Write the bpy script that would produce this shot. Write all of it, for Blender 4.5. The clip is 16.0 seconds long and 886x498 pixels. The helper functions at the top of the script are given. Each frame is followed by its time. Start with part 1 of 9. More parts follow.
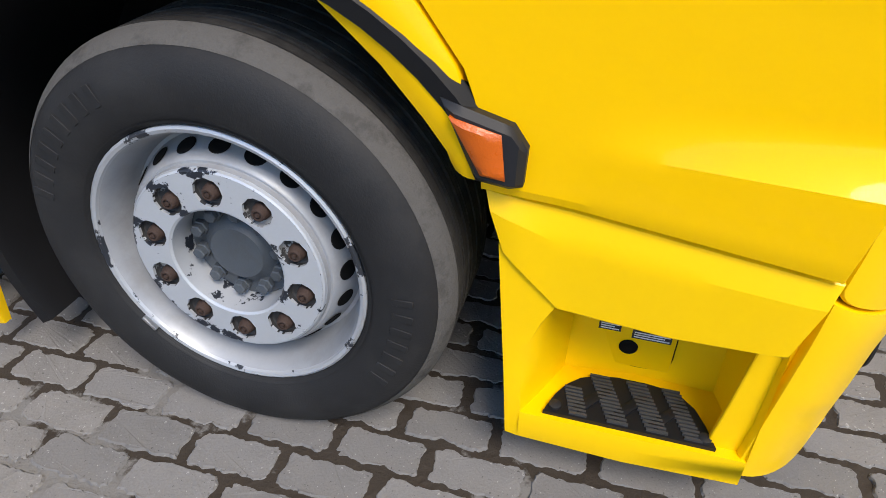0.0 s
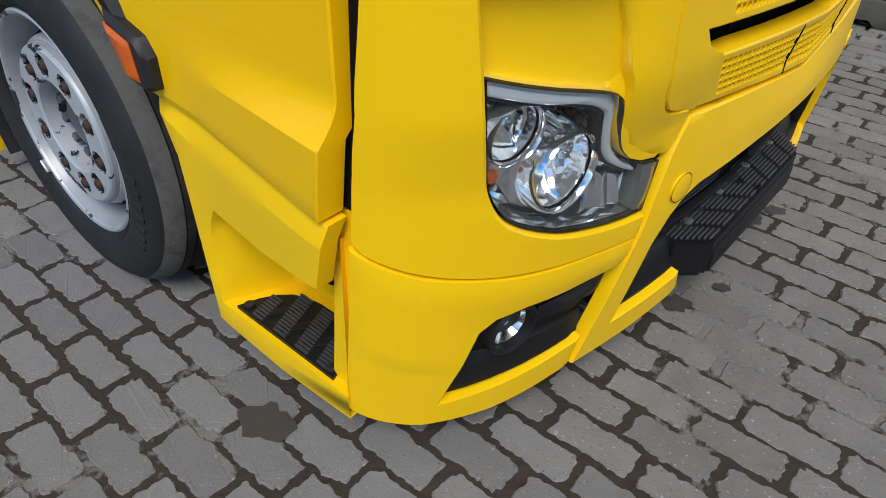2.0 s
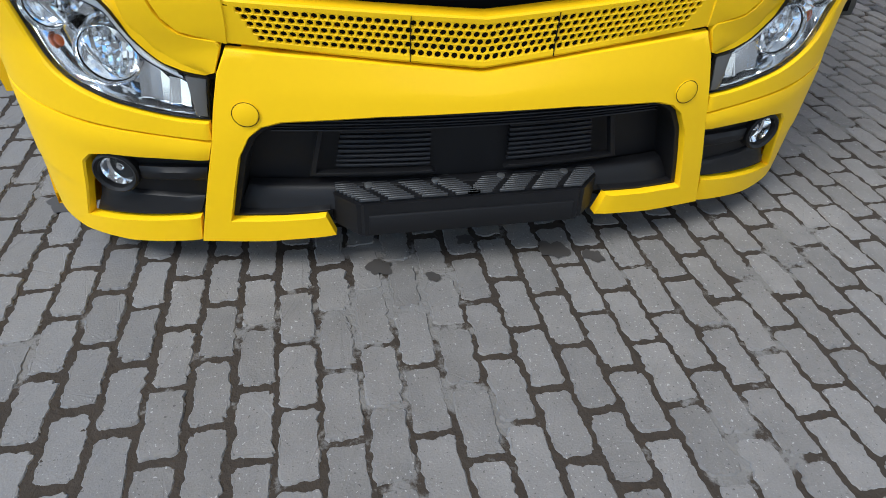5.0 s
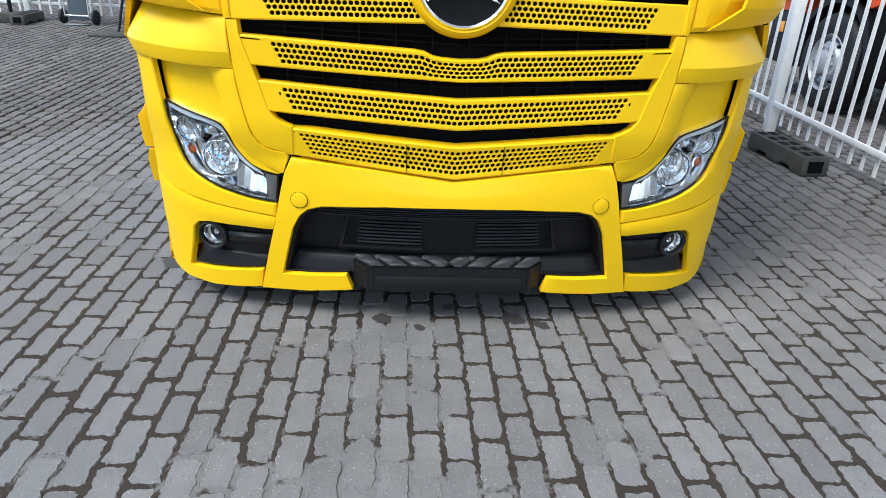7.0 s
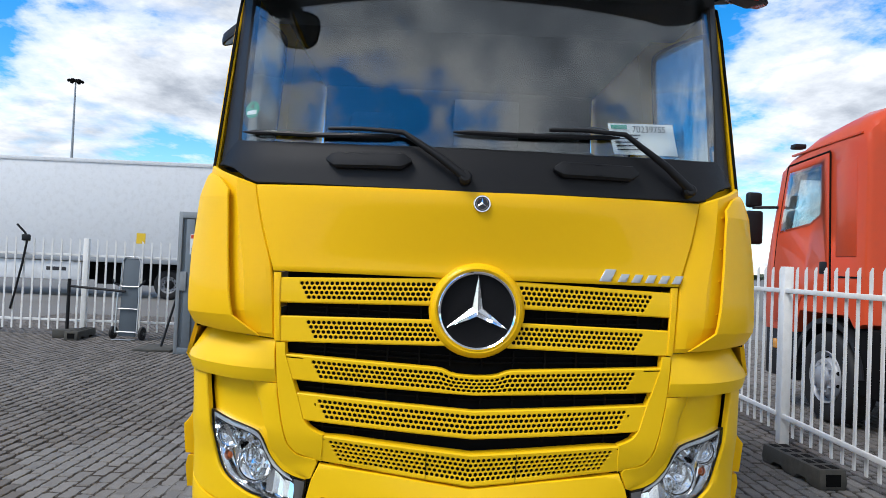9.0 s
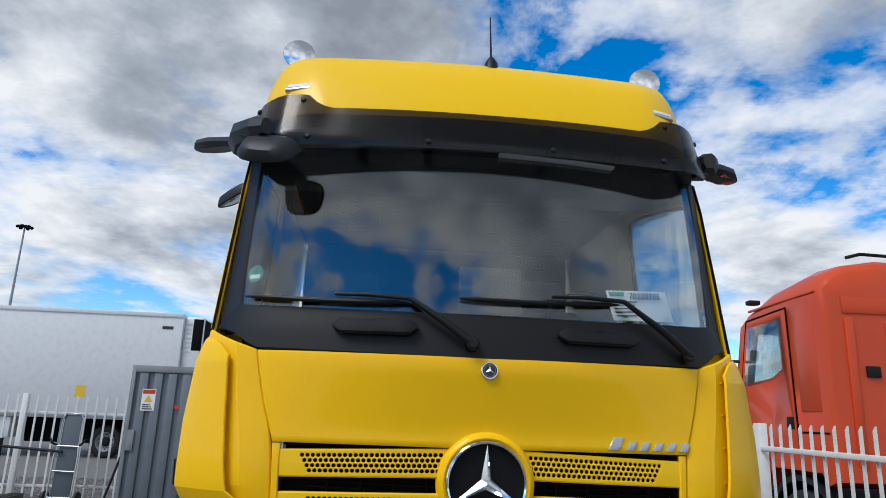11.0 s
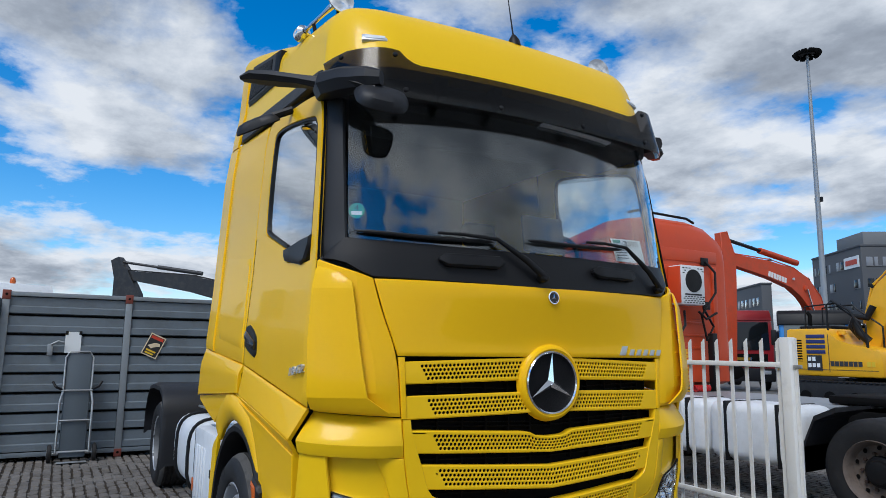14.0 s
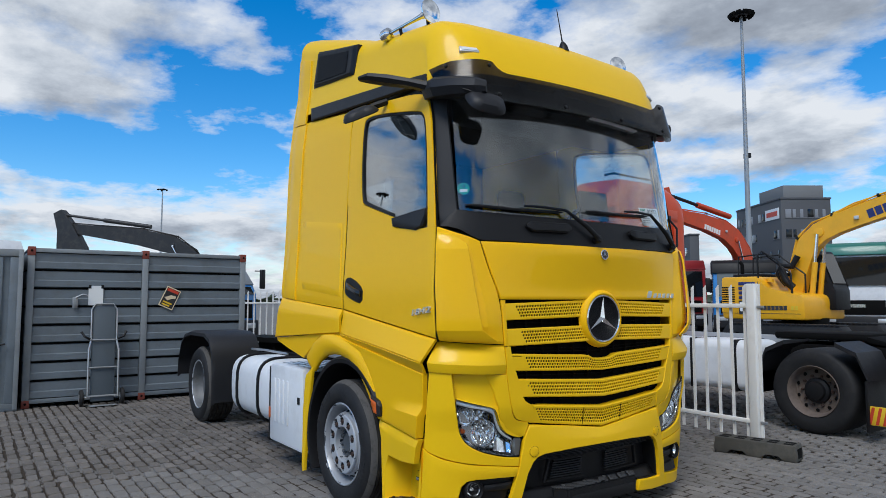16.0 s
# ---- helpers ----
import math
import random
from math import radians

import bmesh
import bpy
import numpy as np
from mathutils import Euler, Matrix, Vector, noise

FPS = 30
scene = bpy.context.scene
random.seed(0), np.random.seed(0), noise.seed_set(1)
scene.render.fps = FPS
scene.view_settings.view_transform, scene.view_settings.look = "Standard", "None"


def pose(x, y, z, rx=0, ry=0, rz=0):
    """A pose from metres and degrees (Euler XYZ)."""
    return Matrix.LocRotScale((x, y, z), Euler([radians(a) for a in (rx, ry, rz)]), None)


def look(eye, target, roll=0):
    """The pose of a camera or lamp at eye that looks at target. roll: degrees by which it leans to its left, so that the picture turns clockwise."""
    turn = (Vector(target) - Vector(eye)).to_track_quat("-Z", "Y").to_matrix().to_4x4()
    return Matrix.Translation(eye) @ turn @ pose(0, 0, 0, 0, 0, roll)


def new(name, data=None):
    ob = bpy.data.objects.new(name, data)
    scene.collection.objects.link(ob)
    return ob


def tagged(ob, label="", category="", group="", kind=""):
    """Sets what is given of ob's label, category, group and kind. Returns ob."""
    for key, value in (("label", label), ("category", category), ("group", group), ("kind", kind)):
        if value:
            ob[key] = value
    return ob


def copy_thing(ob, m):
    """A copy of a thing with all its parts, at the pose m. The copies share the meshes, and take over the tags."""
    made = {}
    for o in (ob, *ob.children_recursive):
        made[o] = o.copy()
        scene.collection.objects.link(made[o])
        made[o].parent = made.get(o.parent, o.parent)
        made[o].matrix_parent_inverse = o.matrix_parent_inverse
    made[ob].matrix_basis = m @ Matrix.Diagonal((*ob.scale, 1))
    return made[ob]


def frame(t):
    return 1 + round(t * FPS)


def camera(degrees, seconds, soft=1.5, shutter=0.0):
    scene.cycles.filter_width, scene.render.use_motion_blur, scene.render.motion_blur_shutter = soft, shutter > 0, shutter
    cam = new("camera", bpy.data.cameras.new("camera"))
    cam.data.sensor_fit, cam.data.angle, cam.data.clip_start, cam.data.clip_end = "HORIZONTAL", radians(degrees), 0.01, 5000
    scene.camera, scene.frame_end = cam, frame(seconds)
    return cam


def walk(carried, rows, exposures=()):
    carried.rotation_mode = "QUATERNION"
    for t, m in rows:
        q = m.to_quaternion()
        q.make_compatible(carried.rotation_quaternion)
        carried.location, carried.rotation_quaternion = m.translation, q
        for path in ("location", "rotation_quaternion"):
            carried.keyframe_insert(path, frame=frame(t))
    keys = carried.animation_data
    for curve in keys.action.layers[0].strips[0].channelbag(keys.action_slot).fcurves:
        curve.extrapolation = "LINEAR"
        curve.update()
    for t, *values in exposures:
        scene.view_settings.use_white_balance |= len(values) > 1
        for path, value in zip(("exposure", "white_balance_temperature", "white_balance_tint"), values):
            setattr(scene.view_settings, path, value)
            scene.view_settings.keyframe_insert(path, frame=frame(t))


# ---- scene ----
cam = camera(66.7, 16.0, 0.7)
PATH = [
    (0, (-0.748, -2.208, 1.268), (-1.189, -0.636, 0.113), 0.8),
    (0.5, (-0.548, -2.198, 1.271), (-1.075, -0.656, 0.112), 1.1),
    (1, (-0.302, -2.07, 1.286), (-1.004, -0.619, 0.101), 1.4),
    (1.5, (0.037, -1.962, 1.296), (-0.817, -0.622, 0.082), 1.7),
    (2, (0.328, -1.853, 1.294), (-0.689, -0.628, 0.085), 1.9),
    (2.5, (0.573, -1.597, 1.317), (-0.594, -0.525, 0.097), 1.5),
    (3, (0.808, -1.356, 1.316), (-0.446, -0.393, 0.09), 1.6),
    (3.5, (1.057, -1.133, 1.348), (-0.307, -0.327, 0.128), 1.6),
    (4, (1.213, -0.862, 1.325), (-0.257, -0.262, 0.109), 1.6),
    (4.5, (1.384, -0.612, 1.298), (-0.149, -0.198, 0.083), 1.7),
    (4.7, (1.461, -0.528, 1.306), (-0.085, -0.162, 0.091), 1.8),
    (6.8, (2.378, -0.202, 1.515), (0.604, -0.052, 0.604), 2.8),
    (7, (2.474, -0.209, 1.523), (0.661, -0.08, 0.689), 2.7),
    (7.5, (2.677, -0.226, 1.565), (0.783, -0.126, 0.93), 2.6),
    (7.8, (2.728, -0.214, 1.579), (0.793, -0.125, 1.084), 2.7),
    (8, (2.758, -0.216, 1.584), (0.799, -0.134, 1.19), 2.6),
    (8.5, (2.783, -0.211, 1.581), (0.789, -0.154, 1.438), 2.5),
    (9, (2.787, -0.221, 1.59), (0.789, -0.173, 1.635), 2.4),
    (9.5, (2.794, -0.245, 1.619), (0.805, -0.197, 1.827), 2.3),
    (10, (2.792, -0.262, 1.644), (0.822, -0.223, 1.986), 2.4),
    (10.2, (2.79, -0.274, 1.655), (0.829, -0.234, 2.046), 2.4),
    (12.3, (2.828, -1.075, 1.651), (0.984, -0.533, 2.205), 1.6),
    (12.5, (2.858, -1.188, 1.643), (1.038, -0.571, 2.197), 1.4),
    (13, (2.836, -1.522, 1.584), (1.06, -0.767, 2.11), 1.3),
    (13.5, (2.811, -1.877, 1.56), (1.044, -1.024, 1.95), 1.0),
    (14, (2.839, -2.277, 1.565), (1.117, -1.305, 1.861), 0.7),
    (14.5, (2.777, -2.62, 1.545), (1.083, -1.591, 1.812), 0.6),
    (15, (2.772, -2.94, 1.545), (1.108, -1.86, 1.803), 0.5),
    (15.5, (2.931, -3.33, 1.542), (1.285, -2.214, 1.749), 0.3),
    (16, (3.218, -3.611, 1.523), (1.582, -2.471, 1.677), 0.0),
]
walk(cam, [(t, look(eye, target, roll)) for t, eye, target, roll in PATH],
     exposures=[(0.0, 0.62, 6850, 13), (1.0, 0.24, 6750, 12), (2.0, 0.08, 6420, 9), (2.5, 0.04, 6180, 8), (3.0, 0.08, 6150, 6), (3.5, 0.31, 5980, 7), (4.5, 0.45, 6020, 8), (7.0, 0.74, 5960, 7), (8.0, 0.42, 6080, 9),
                (9.0, 0.25, 6180, 10), (10.0, 0.00, 6120, 10), (12.5, -0.13, 6150, 9), (14.0, -0.23, 5960, 9), (16.0, -0.24, 6020, 9)])

# ---- sky and sun ----
world = bpy.data.worlds.new("sky")
scene.world = world
world.use_nodes = True


def link(tree, a, b):
    tree.links.new(a, b)


def node(tree, kind, **sets):
    n = tree.nodes.new(kind)
    for k, v in sets.items():
        n.inputs[k].default_value = v
    return n


def math_node(tree, op, a, b=None):
    n = tree.nodes.new("ShaderNodeMath")
    n.operation = op
    for i, v in enumerate((a, b)):
        if v is None:
            continue
        if isinstance(v, (int, float)):
            n.inputs[i].default_value = v
        else:
            link(tree, v, n.inputs[i])
    return n.outputs[0]


def ramp(tree, fac, stops):
    n = tree.nodes.new("ShaderNodeValToRGB")
    el = n.color_ramp.elements
    while len(el) < len(stops):
        el.new(0.5)
    for e, (p, c) in zip(el, stops):
        e.position = p
        e.color = (*c, 1) if not isinstance(c, (int, float)) else (c, c, c, 1)
    link(tree, fac, n.inputs[0])
    return n.outputs[0]


SUN_EL, SUN_AZ = 53.0, -55.0      # the sun stands over the truck's right front corner


def build_sky():
    tree = world.node_tree
    tree.nodes.clear()
    out = tree.nodes.new("ShaderNodeOutputWorld")
    sky = tree.nodes.new("ShaderNodeTexSky")
    sky.sky_type = "NISHITA"
    sky.sun_disc = False
    sky.sun_elevation = radians(SUN_EL)
    sky.sun_rotation = radians(90 - SUN_AZ)
    sky.air_density, sky.dust_density, sky.ozone_density = 1.0, 0.2, 3.0
    co = tree.nodes.new("ShaderNodeTexCoord")
    sep = tree.nodes.new("ShaderNodeSeparateXYZ")
    link(tree, co.outputs["Generated"], sep.inputs[0])
    high = math_node(tree, "ADD", math_node(tree, "MAXIMUM", sep.outputs[2], 0.0), 0.20)
    flat = tree.nodes.new("ShaderNodeCombineXYZ")
    link(tree, math_node(tree, "DIVIDE", sep.outputs[0], high), flat.inputs[0])
    link(tree, math_node(tree, "DIVIDE", sep.outputs[1], high), flat.inputs[1])
    def cloud_field(offset):
        shift = tree.nodes.new("ShaderNodeVectorMath")
        shift.operation = "ADD"
        shift.inputs[1].default_value = offset
        link(tree, flat.outputs[0], shift.inputs[0])
        n = node(tree, "ShaderNodeTexNoise", Scale=1.0, Detail=15.0, Roughness=0.59, Distortion=0.08)
        link(tree, shift.outputs[0], n.inputs["Vector"])
        return n.outputs[0]

    base = Vector((7.9, 3.1, 0.0))
    big = cloud_field(base)
    lit_field = cloud_field(base + Vector((0.13 * math.cos(radians(SUN_AZ)), 0.13 * math.sin(radians(SUN_AZ)), 0.0)))
    denser = math_node(tree, "MULTIPLY", math_node(tree, "MAXIMUM", sep.outputs[0], 0.0), -0.015)      # the cover thins towards +x
    thinner = math_node(tree, "MULTIPLY", math_node(tree, "MINIMUM", sep.outputs[1], 0.0), 0.10)      # and towards -y
    lofty = math_node(tree, "MULTIPLY", math_node(tree, "MAXIMUM", math_node(tree, "SUBTRACT", sep.outputs[2], 0.40), 0.0), math_node(tree, "MULTIPLY", math_node(tree, "MINIMUM", sep.outputs[0], 0.0), -0.45))      # higher up behind the truck it closes
    thinner = math_node(tree, "ADD", thinner, lofty)
    denser = math_node(tree, "ADD", denser, thinner)
    big = math_node(tree, "ADD", big, denser)
    ahead = math_node(tree, "MULTIPLY", math_node(tree, "MAXIMUM", sep.outputs[0], 0.0), 0.075)      # broken cover closes up ahead of the truck
    mask = ramp(tree, math_node(tree, "ADD", big, ahead), [(0.430, 0), (0.470, 0.65), (0.525, 1)])
    relief = math_node(tree, "MULTIPLY", math_node(tree, "SUBTRACT", big, math_node(tree, "ADD", lit_field, denser)), 4.6)
    body = math_node(tree, "MULTIPLY", math_node(tree, "SUBTRACT", big, 0.44), -3.0)
    level_ = math_node(tree, "ADD", math_node(tree, "ADD", relief, body), 0.88)
    under = math_node(tree, "MULTIPLY", math_node(tree, "MAXIMUM", math_node(tree, "SUBTRACT", sep.outputs[2], 0.28), 0.0), -0.8)      # overhead the grey bases show
    level_ = math_node(tree, "ADD", level_, under)
    tone = ramp(tree, level_, [(0.0, (0.30, 0.325, 0.37)), (0.30, (0.45, 0.485, 0.54)), (0.60, (0.74, 0.77, 0.81)), (0.86, (1.0, 1.0, 1.0))])
    near = tree.nodes.new("ShaderNodeMapRange")
    link(tree, sep.outputs[2], near.inputs[0])
    for i, v in ((1, 0.0), (2, 0.10), (3, 0.75), (4, 0.0)):
        near.inputs[i].default_value = v
    mask = math_node(tree, "MAXIMUM", mask, near.outputs[0])
    deep = tree.nodes.new("ShaderNodeHueSaturation")
    deep.inputs["Saturation"].default_value = 1.45
    deep.inputs["Value"].default_value = 1.15
    link(tree, sky.outputs[0], deep.inputs["Color"])
    clear, cloud, mix = tree.nodes.new("ShaderNodeBackground"), tree.nodes.new("ShaderNodeBackground"), tree.nodes.new("ShaderNodeMixShader")
    link(tree, deep.outputs[0], clear.inputs[0])
    clear.inputs[1].default_value = 0.155
    link(tree, tone, cloud.inputs[0])
    cloud.inputs[1].default_value = 0.95
    link(tree, mask, mix.inputs[0])
    link(tree, clear.outputs[0], mix.inputs[1])
    link(tree, cloud.outputs[0], mix.inputs[2])
    link(tree, mix.outputs[0], out.inputs[0])


build_sky()
sun_lamp = bpy.data.lights.new("sun", "SUN")
sun_lamp.energy, sun_lamp.angle, sun_lamp.color = 2.7, radians(26), (1.0, 0.95, 0.87)
sun = new("sun", sun_lamp)
sun_dir = Vector((math.cos(radians(SUN_EL)) * math.cos(radians(SUN_AZ)), math.cos(radians(SUN_EL)) * math.sin(radians(SUN_AZ)), math.sin(radians(SUN_EL))))
sun.matrix_world = look(sun_dir * 30, (0, 0, 0))


# ---- materials ----
def surface(name, color, rough=0.5, metal=0.0, coat=0.0, vary=0.12, scale=6.0, bump=0.0, bump_scale=120.0, dirt=0.0, dirt_color=(0.09, 0.075, 0.06), dirt_scale=3.0, dirt_edge=(0.48, 0.66),
            per="", spread=0.0, spec=0.5, rough_vary=0.1, specks=0.0, coat_rough=0.04):
    """A principled surface with broad and fine variation of its colour, an uneven gloss, stains and a fine relief."""
    m = bpy.data.materials.new(name)
    m.use_nodes = True
    t = m.node_tree
    b = t.nodes["Principled BSDF"]
    b.inputs["Metallic"].default_value = metal
    b.inputs["Coat Weight"].default_value = coat
    b.inputs["Coat Roughness"].default_value = coat_rough
    b.inputs["Specular IOR Level"].default_value = spec
    co = t.nodes.new("ShaderNodeTexCoord").outputs["Object"]
    broad = node(t, "ShaderNodeTexNoise", Scale=scale, Detail=4.0, Roughness=0.6)
    fine = node(t, "ShaderNodeTexNoise", Scale=scale * 22, Detail=3.0, Roughness=0.65)
    for n in (broad, fine):
        link(t, co, n.inputs["Vector"])
    wave = math_node(t, "ADD", math_node(t, "MULTIPLY", broad.outputs[0], 0.6), math_node(t, "MULTIPLY", fine.outputs[0], 0.4))
    gain = math_node(t, "ADD", math_node(t, "MULTIPLY", wave, 2 * vary), 1 - vary)
    if per:
        if per == "island":
            rnd = t.nodes.new("ShaderNodeNewGeometry").outputs["Random Per Island"]
        else:
            rnd = t.nodes.new("ShaderNodeObjectInfo").outputs["Random"]
        gain = math_node(t, "MULTIPLY", gain, math_node(t, "ADD", math_node(t, "MULTIPLY", rnd, 2 * spread), 1 - spread))
    mul = t.nodes.new("ShaderNodeMix")
    mul.data_type, mul.blend_type = "RGBA", "MULTIPLY"
    mul.inputs[0].default_value = 1.0
    mul.inputs[6].default_value = (*color, 1)
    link(t, gain, mul.inputs[7])
    col = mul.outputs[2]
    if dirt:
        spots = node(t, "ShaderNodeTexNoise", Scale=dirt_scale, Detail=8.0, Roughness=0.68)
        link(t, co, spots.inputs["Vector"])
        amount = math_node(t, "MULTIPLY", ramp(t, spots.outputs[0], [(dirt_edge[0], 0), (dirt_edge[1], 1)]), dirt)
        mx = t.nodes.new("ShaderNodeMix")
        mx.data_type = "RGBA"
        link(t, amount, mx.inputs[0])
        link(t, col, mx.inputs[6])
        mx.inputs[7].default_value = (*dirt_color, 1)
        col = mx.outputs[2]
    if specks:
        grit = node(t, "ShaderNodeTexNoise", Scale=specks, Detail=2.0, Roughness=0.6)
        link(t, co, grit.inputs["Vector"])
        for lo, hi, tone in ((0.66, 0.71, (0.05, 0.047, 0.043)), (0.345, 0.30, (0.42, 0.41, 0.39))):
            stops = [(lo, 0), (hi, 1)] if hi > lo else [(hi, 1), (lo, 0)]
            mx = t.nodes.new("ShaderNodeMix")
            mx.data_type = "RGBA"
            link(t, math_node(t, "MULTIPLY", ramp(t, grit.outputs[0], stops), 0.65), mx.inputs[0])
            link(t, col, mx.inputs[6])
            mx.inputs[7].default_value = (*tone, 1)
            col = mx.outputs[2]
    link(t, col, b.inputs["Base Color"])
    link(t, math_node(t, "ADD", math_node(t, "MULTIPLY", broad.outputs[0], 2 * rough_vary), rough - rough_vary), b.inputs["Roughness"])
    if bump:
        grain = node(t, "ShaderNodeTexNoise", Scale=bump_scale, Detail=5.0, Roughness=0.6)
        link(t, co, grain.inputs["Vector"])
        bp = node(t, "ShaderNodeBump", Strength=bump, Distance=0.004)
        link(t, grain.outputs[0], bp.inputs["Height"])
        link(t, bp.outputs[0], b.inputs["Normal"])
    return m


def clear_glass(name, tint, gloss_tint=1.0, ior=1.6, gain=1.2, rough=0.01):
    m = bpy.data.materials.new(name)
    m.use_nodes = True
    t = m.node_tree
    t.nodes.clear()
    out = t.nodes.new("ShaderNodeOutputMaterial")
    see, shine, mix = t.nodes.new("ShaderNodeBsdfTransparent"), t.nodes.new("ShaderNodeBsdfGlossy"), t.nodes.new("ShaderNodeMixShader")
    see.inputs[0].default_value = (*tint, 1)
    shine.inputs["Roughness"].default_value = rough
    shine.inputs[0].default_value = (gloss_tint, gloss_tint, gloss_tint, 1)
    facing = t.nodes.new("ShaderNodeLayerWeight")
    facing.inputs[0].default_value = 0.5
    base = ((ior - 1) / (ior + 1)) ** 2
    rise = math_node(t, "MULTIPLY", math_node(t, "POWER", facing.outputs["Facing"], 5.0), 1 - base)
    link(t, math_node(t, "MINIMUM", math_node(t, "MULTIPLY", math_node(t, "ADD", rise, base), gain), 1.0), mix.inputs[0])
    link(t, see.outputs[0], mix.inputs[1])
    link(t, shine.outputs[0], mix.inputs[2])
    link(t, mix.outputs[0], out.inputs[0])
    return m


YELLOW = surface("yellow_paint", (0.91, 0.520, 0.002), 0.40, spec=0.08, coat=0.30, vary=0.02, scale=1.2, rough_vary=0.04, dirt=0.0)
YELLOW_PLASTIC = surface("yellow_painted_plastic", (0.90, 0.548, 0.003), 0.42, spec=0.15, coat=0.25, coat_rough=0.14, vary=0.03, scale=2.0, bump=0.03, bump_scale=500, rough_vary=0.05)
BLACK = surface("black_plastic", (0.0075, 0.0075, 0.0085), 0.50, spec=0.28, vary=0.2, scale=8, bump=0.12, bump_scale=600)
DARK = surface("dark_grey_plastic", (0.014, 0.0145, 0.017), 0.52, spec=0.36, vary=0.15, scale=6, bump=0.1, bump_scale=500)
# near black that stands for shade in gaps and holes; chassis parts share it
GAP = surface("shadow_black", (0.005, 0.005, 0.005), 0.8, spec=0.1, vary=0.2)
RUBBER = surface("tyre_rubber", (0.0135, 0.0135, 0.0145), 0.66, vary=0.25, scale=7, bump=0.25, bump_scale=200, spec=0.35, dirt=0.10, dirt_color=(0.09, 0.085, 0.08), dirt_scale=6)
SHOULDER = surface("dusty_tyre_shoulder", (0.098, 0.093, 0.087), 0.95, vary=0.35, scale=16, bump=0.8, bump_scale=110, spec=0.15, dirt=0.75, dirt_color=(0.058, 0.055, 0.052), dirt_scale=16, dirt_edge=(0.50, 0.62))
TREAD = surface("worn_tyre_tread", (0.032, 0.030, 0.028), 0.9, vary=0.35, scale=9, bump=0.5, bump_scale=140, spec=0.2, dirt=0.6, dirt_color=(0.085, 0.08, 0.074), dirt_scale=9)
RIM = surface("silver_rim_paint", (0.33, 0.345, 0.37), 0.42, metal=0.18, vary=0.12, scale=9, dirt=0.5, dirt_color=(0.23, 0.225, 0.22), dirt_scale=7)
# darker version of RIM for the rear wheels, with darker patches
RIM_DARK = surface("darker_grey_rim_paint", (0.13, 0.135, 0.14), 0.55, metal=0.1, vary=0.2, scale=9, dirt=0.6, dirt_color=(0.05, 0.048, 0.045), dirt_scale=7)
CHIPPED = surface("chipped_rim_paint", (0.43, 0.45, 0.48), 0.40, metal=0.4, vary=0.10, scale=9, dirt=1.0, dirt_color=(0.035, 0.04, 0.05), dirt_scale=15, dirt_edge=(0.565, 0.578))
CHIPPED_MORE = surface("badly_chipped_rim_paint", (0.46, 0.485, 0.52), 0.40, metal=0.3, vary=0.10, scale=9, dirt=1.0, dirt_color=(0.022, 0.027, 0.038), dirt_scale=9.5, dirt_edge=(0.572, 0.580))
STEP_GREY = surface("worn_grey_step_plastic", (0.042, 0.043, 0.045), 0.5, vary=0.25, scale=14, bump=0.2, bump_scale=300)
HUB = surface("grey_hub_paint", (0.058, 0.069, 0.082), 0.5, vary=0.3, scale=14, bump=0.2, bump_scale=200, dirt=0.5, dirt_color=(0.05, 0.05, 0.05), dirt_scale=20)
RUST = surface("rusty_steel", (0.040, 0.022, 0.016), 0.8, vary=0.5, scale=30, bump=0.4, bump_scale=300)
CHROME = surface("chrome", (0.86, 0.87, 0.88), 0.10, metal=1.0, vary=0.03, scale=10, rough_vary=0.04)
STEEL = surface("brushed_steel", (0.55, 0.56, 0.57), 0.32, metal=0.9, vary=0.12, scale=12)
WHITE = surface("white_paint", (0.72, 0.74, 0.76), 0.42, vary=0.06, scale=4, dirt=0.2, dirt_color=(0.40, 0.40, 0.39), dirt_scale=5)
FENCE_WHITE = surface("white_powder_coat", (0.78, 0.78, 0.76), 0.45, vary=0.07, scale=5, dirt=0.25, dirt_color=(0.42, 0.40, 0.36), dirt_scale=6)
AMBER = surface("amber_lens", (0.55, 0.10, 0.004), 0.30, coat=0.2, vary=0.2, scale=40, bump=0.3, bump_scale=260)
AMBER_PALE = surface("pale_amber_lens", (0.75, 0.33, 0.05), 0.2, coat=0.7, vary=0.2, scale=40)
RED_LENS = surface("red_lens", (0.50, 0.015, 0.015), 0.25, coat=0.6, vary=0.15, scale=30)
RED_CAB = surface("orange_red_paint", (0.60, 0.070, 0.020), 0.40, spec=0.2, coat=0.25, vary=0.06, scale=2, dirt=0.15, dirt_color=(0.30, 0.07, 0.04), dirt_scale=4)
CONTAINER = surface("grey_steel_sheet", (0.150, 0.180, 0.208), 0.48, metal=0.1, vary=0.12, scale=3, dirt=0.5, dirt_color=(0.10, 0.11, 0.12), dirt_scale=2.5, bump=0.05)
CONTAINER_LIGHT = surface("light_grey_steel_frame", (0.24, 0.265, 0.285), 0.5, metal=0.1, vary=0.12, scale=4, dirt=0.4, dirt_color=(0.13, 0.13, 0.13))
OXIDE = surface("red_oxide_casting", (0.20, 0.045, 0.030), 0.7, vary=0.25, scale=10)
TROLLEY_BLUE = surface("blue_grey_board", (0.085, 0.105, 0.125), 0.5, vary=0.1, scale=5)
RECYCLED = surface("recycled_rubber", (0.055, 0.053, 0.046), 0.85, vary=0.35, scale=12, bump=0.4, bump_scale=150, dirt=0.4, dirt_color=(0.13, 0.12, 0.10))
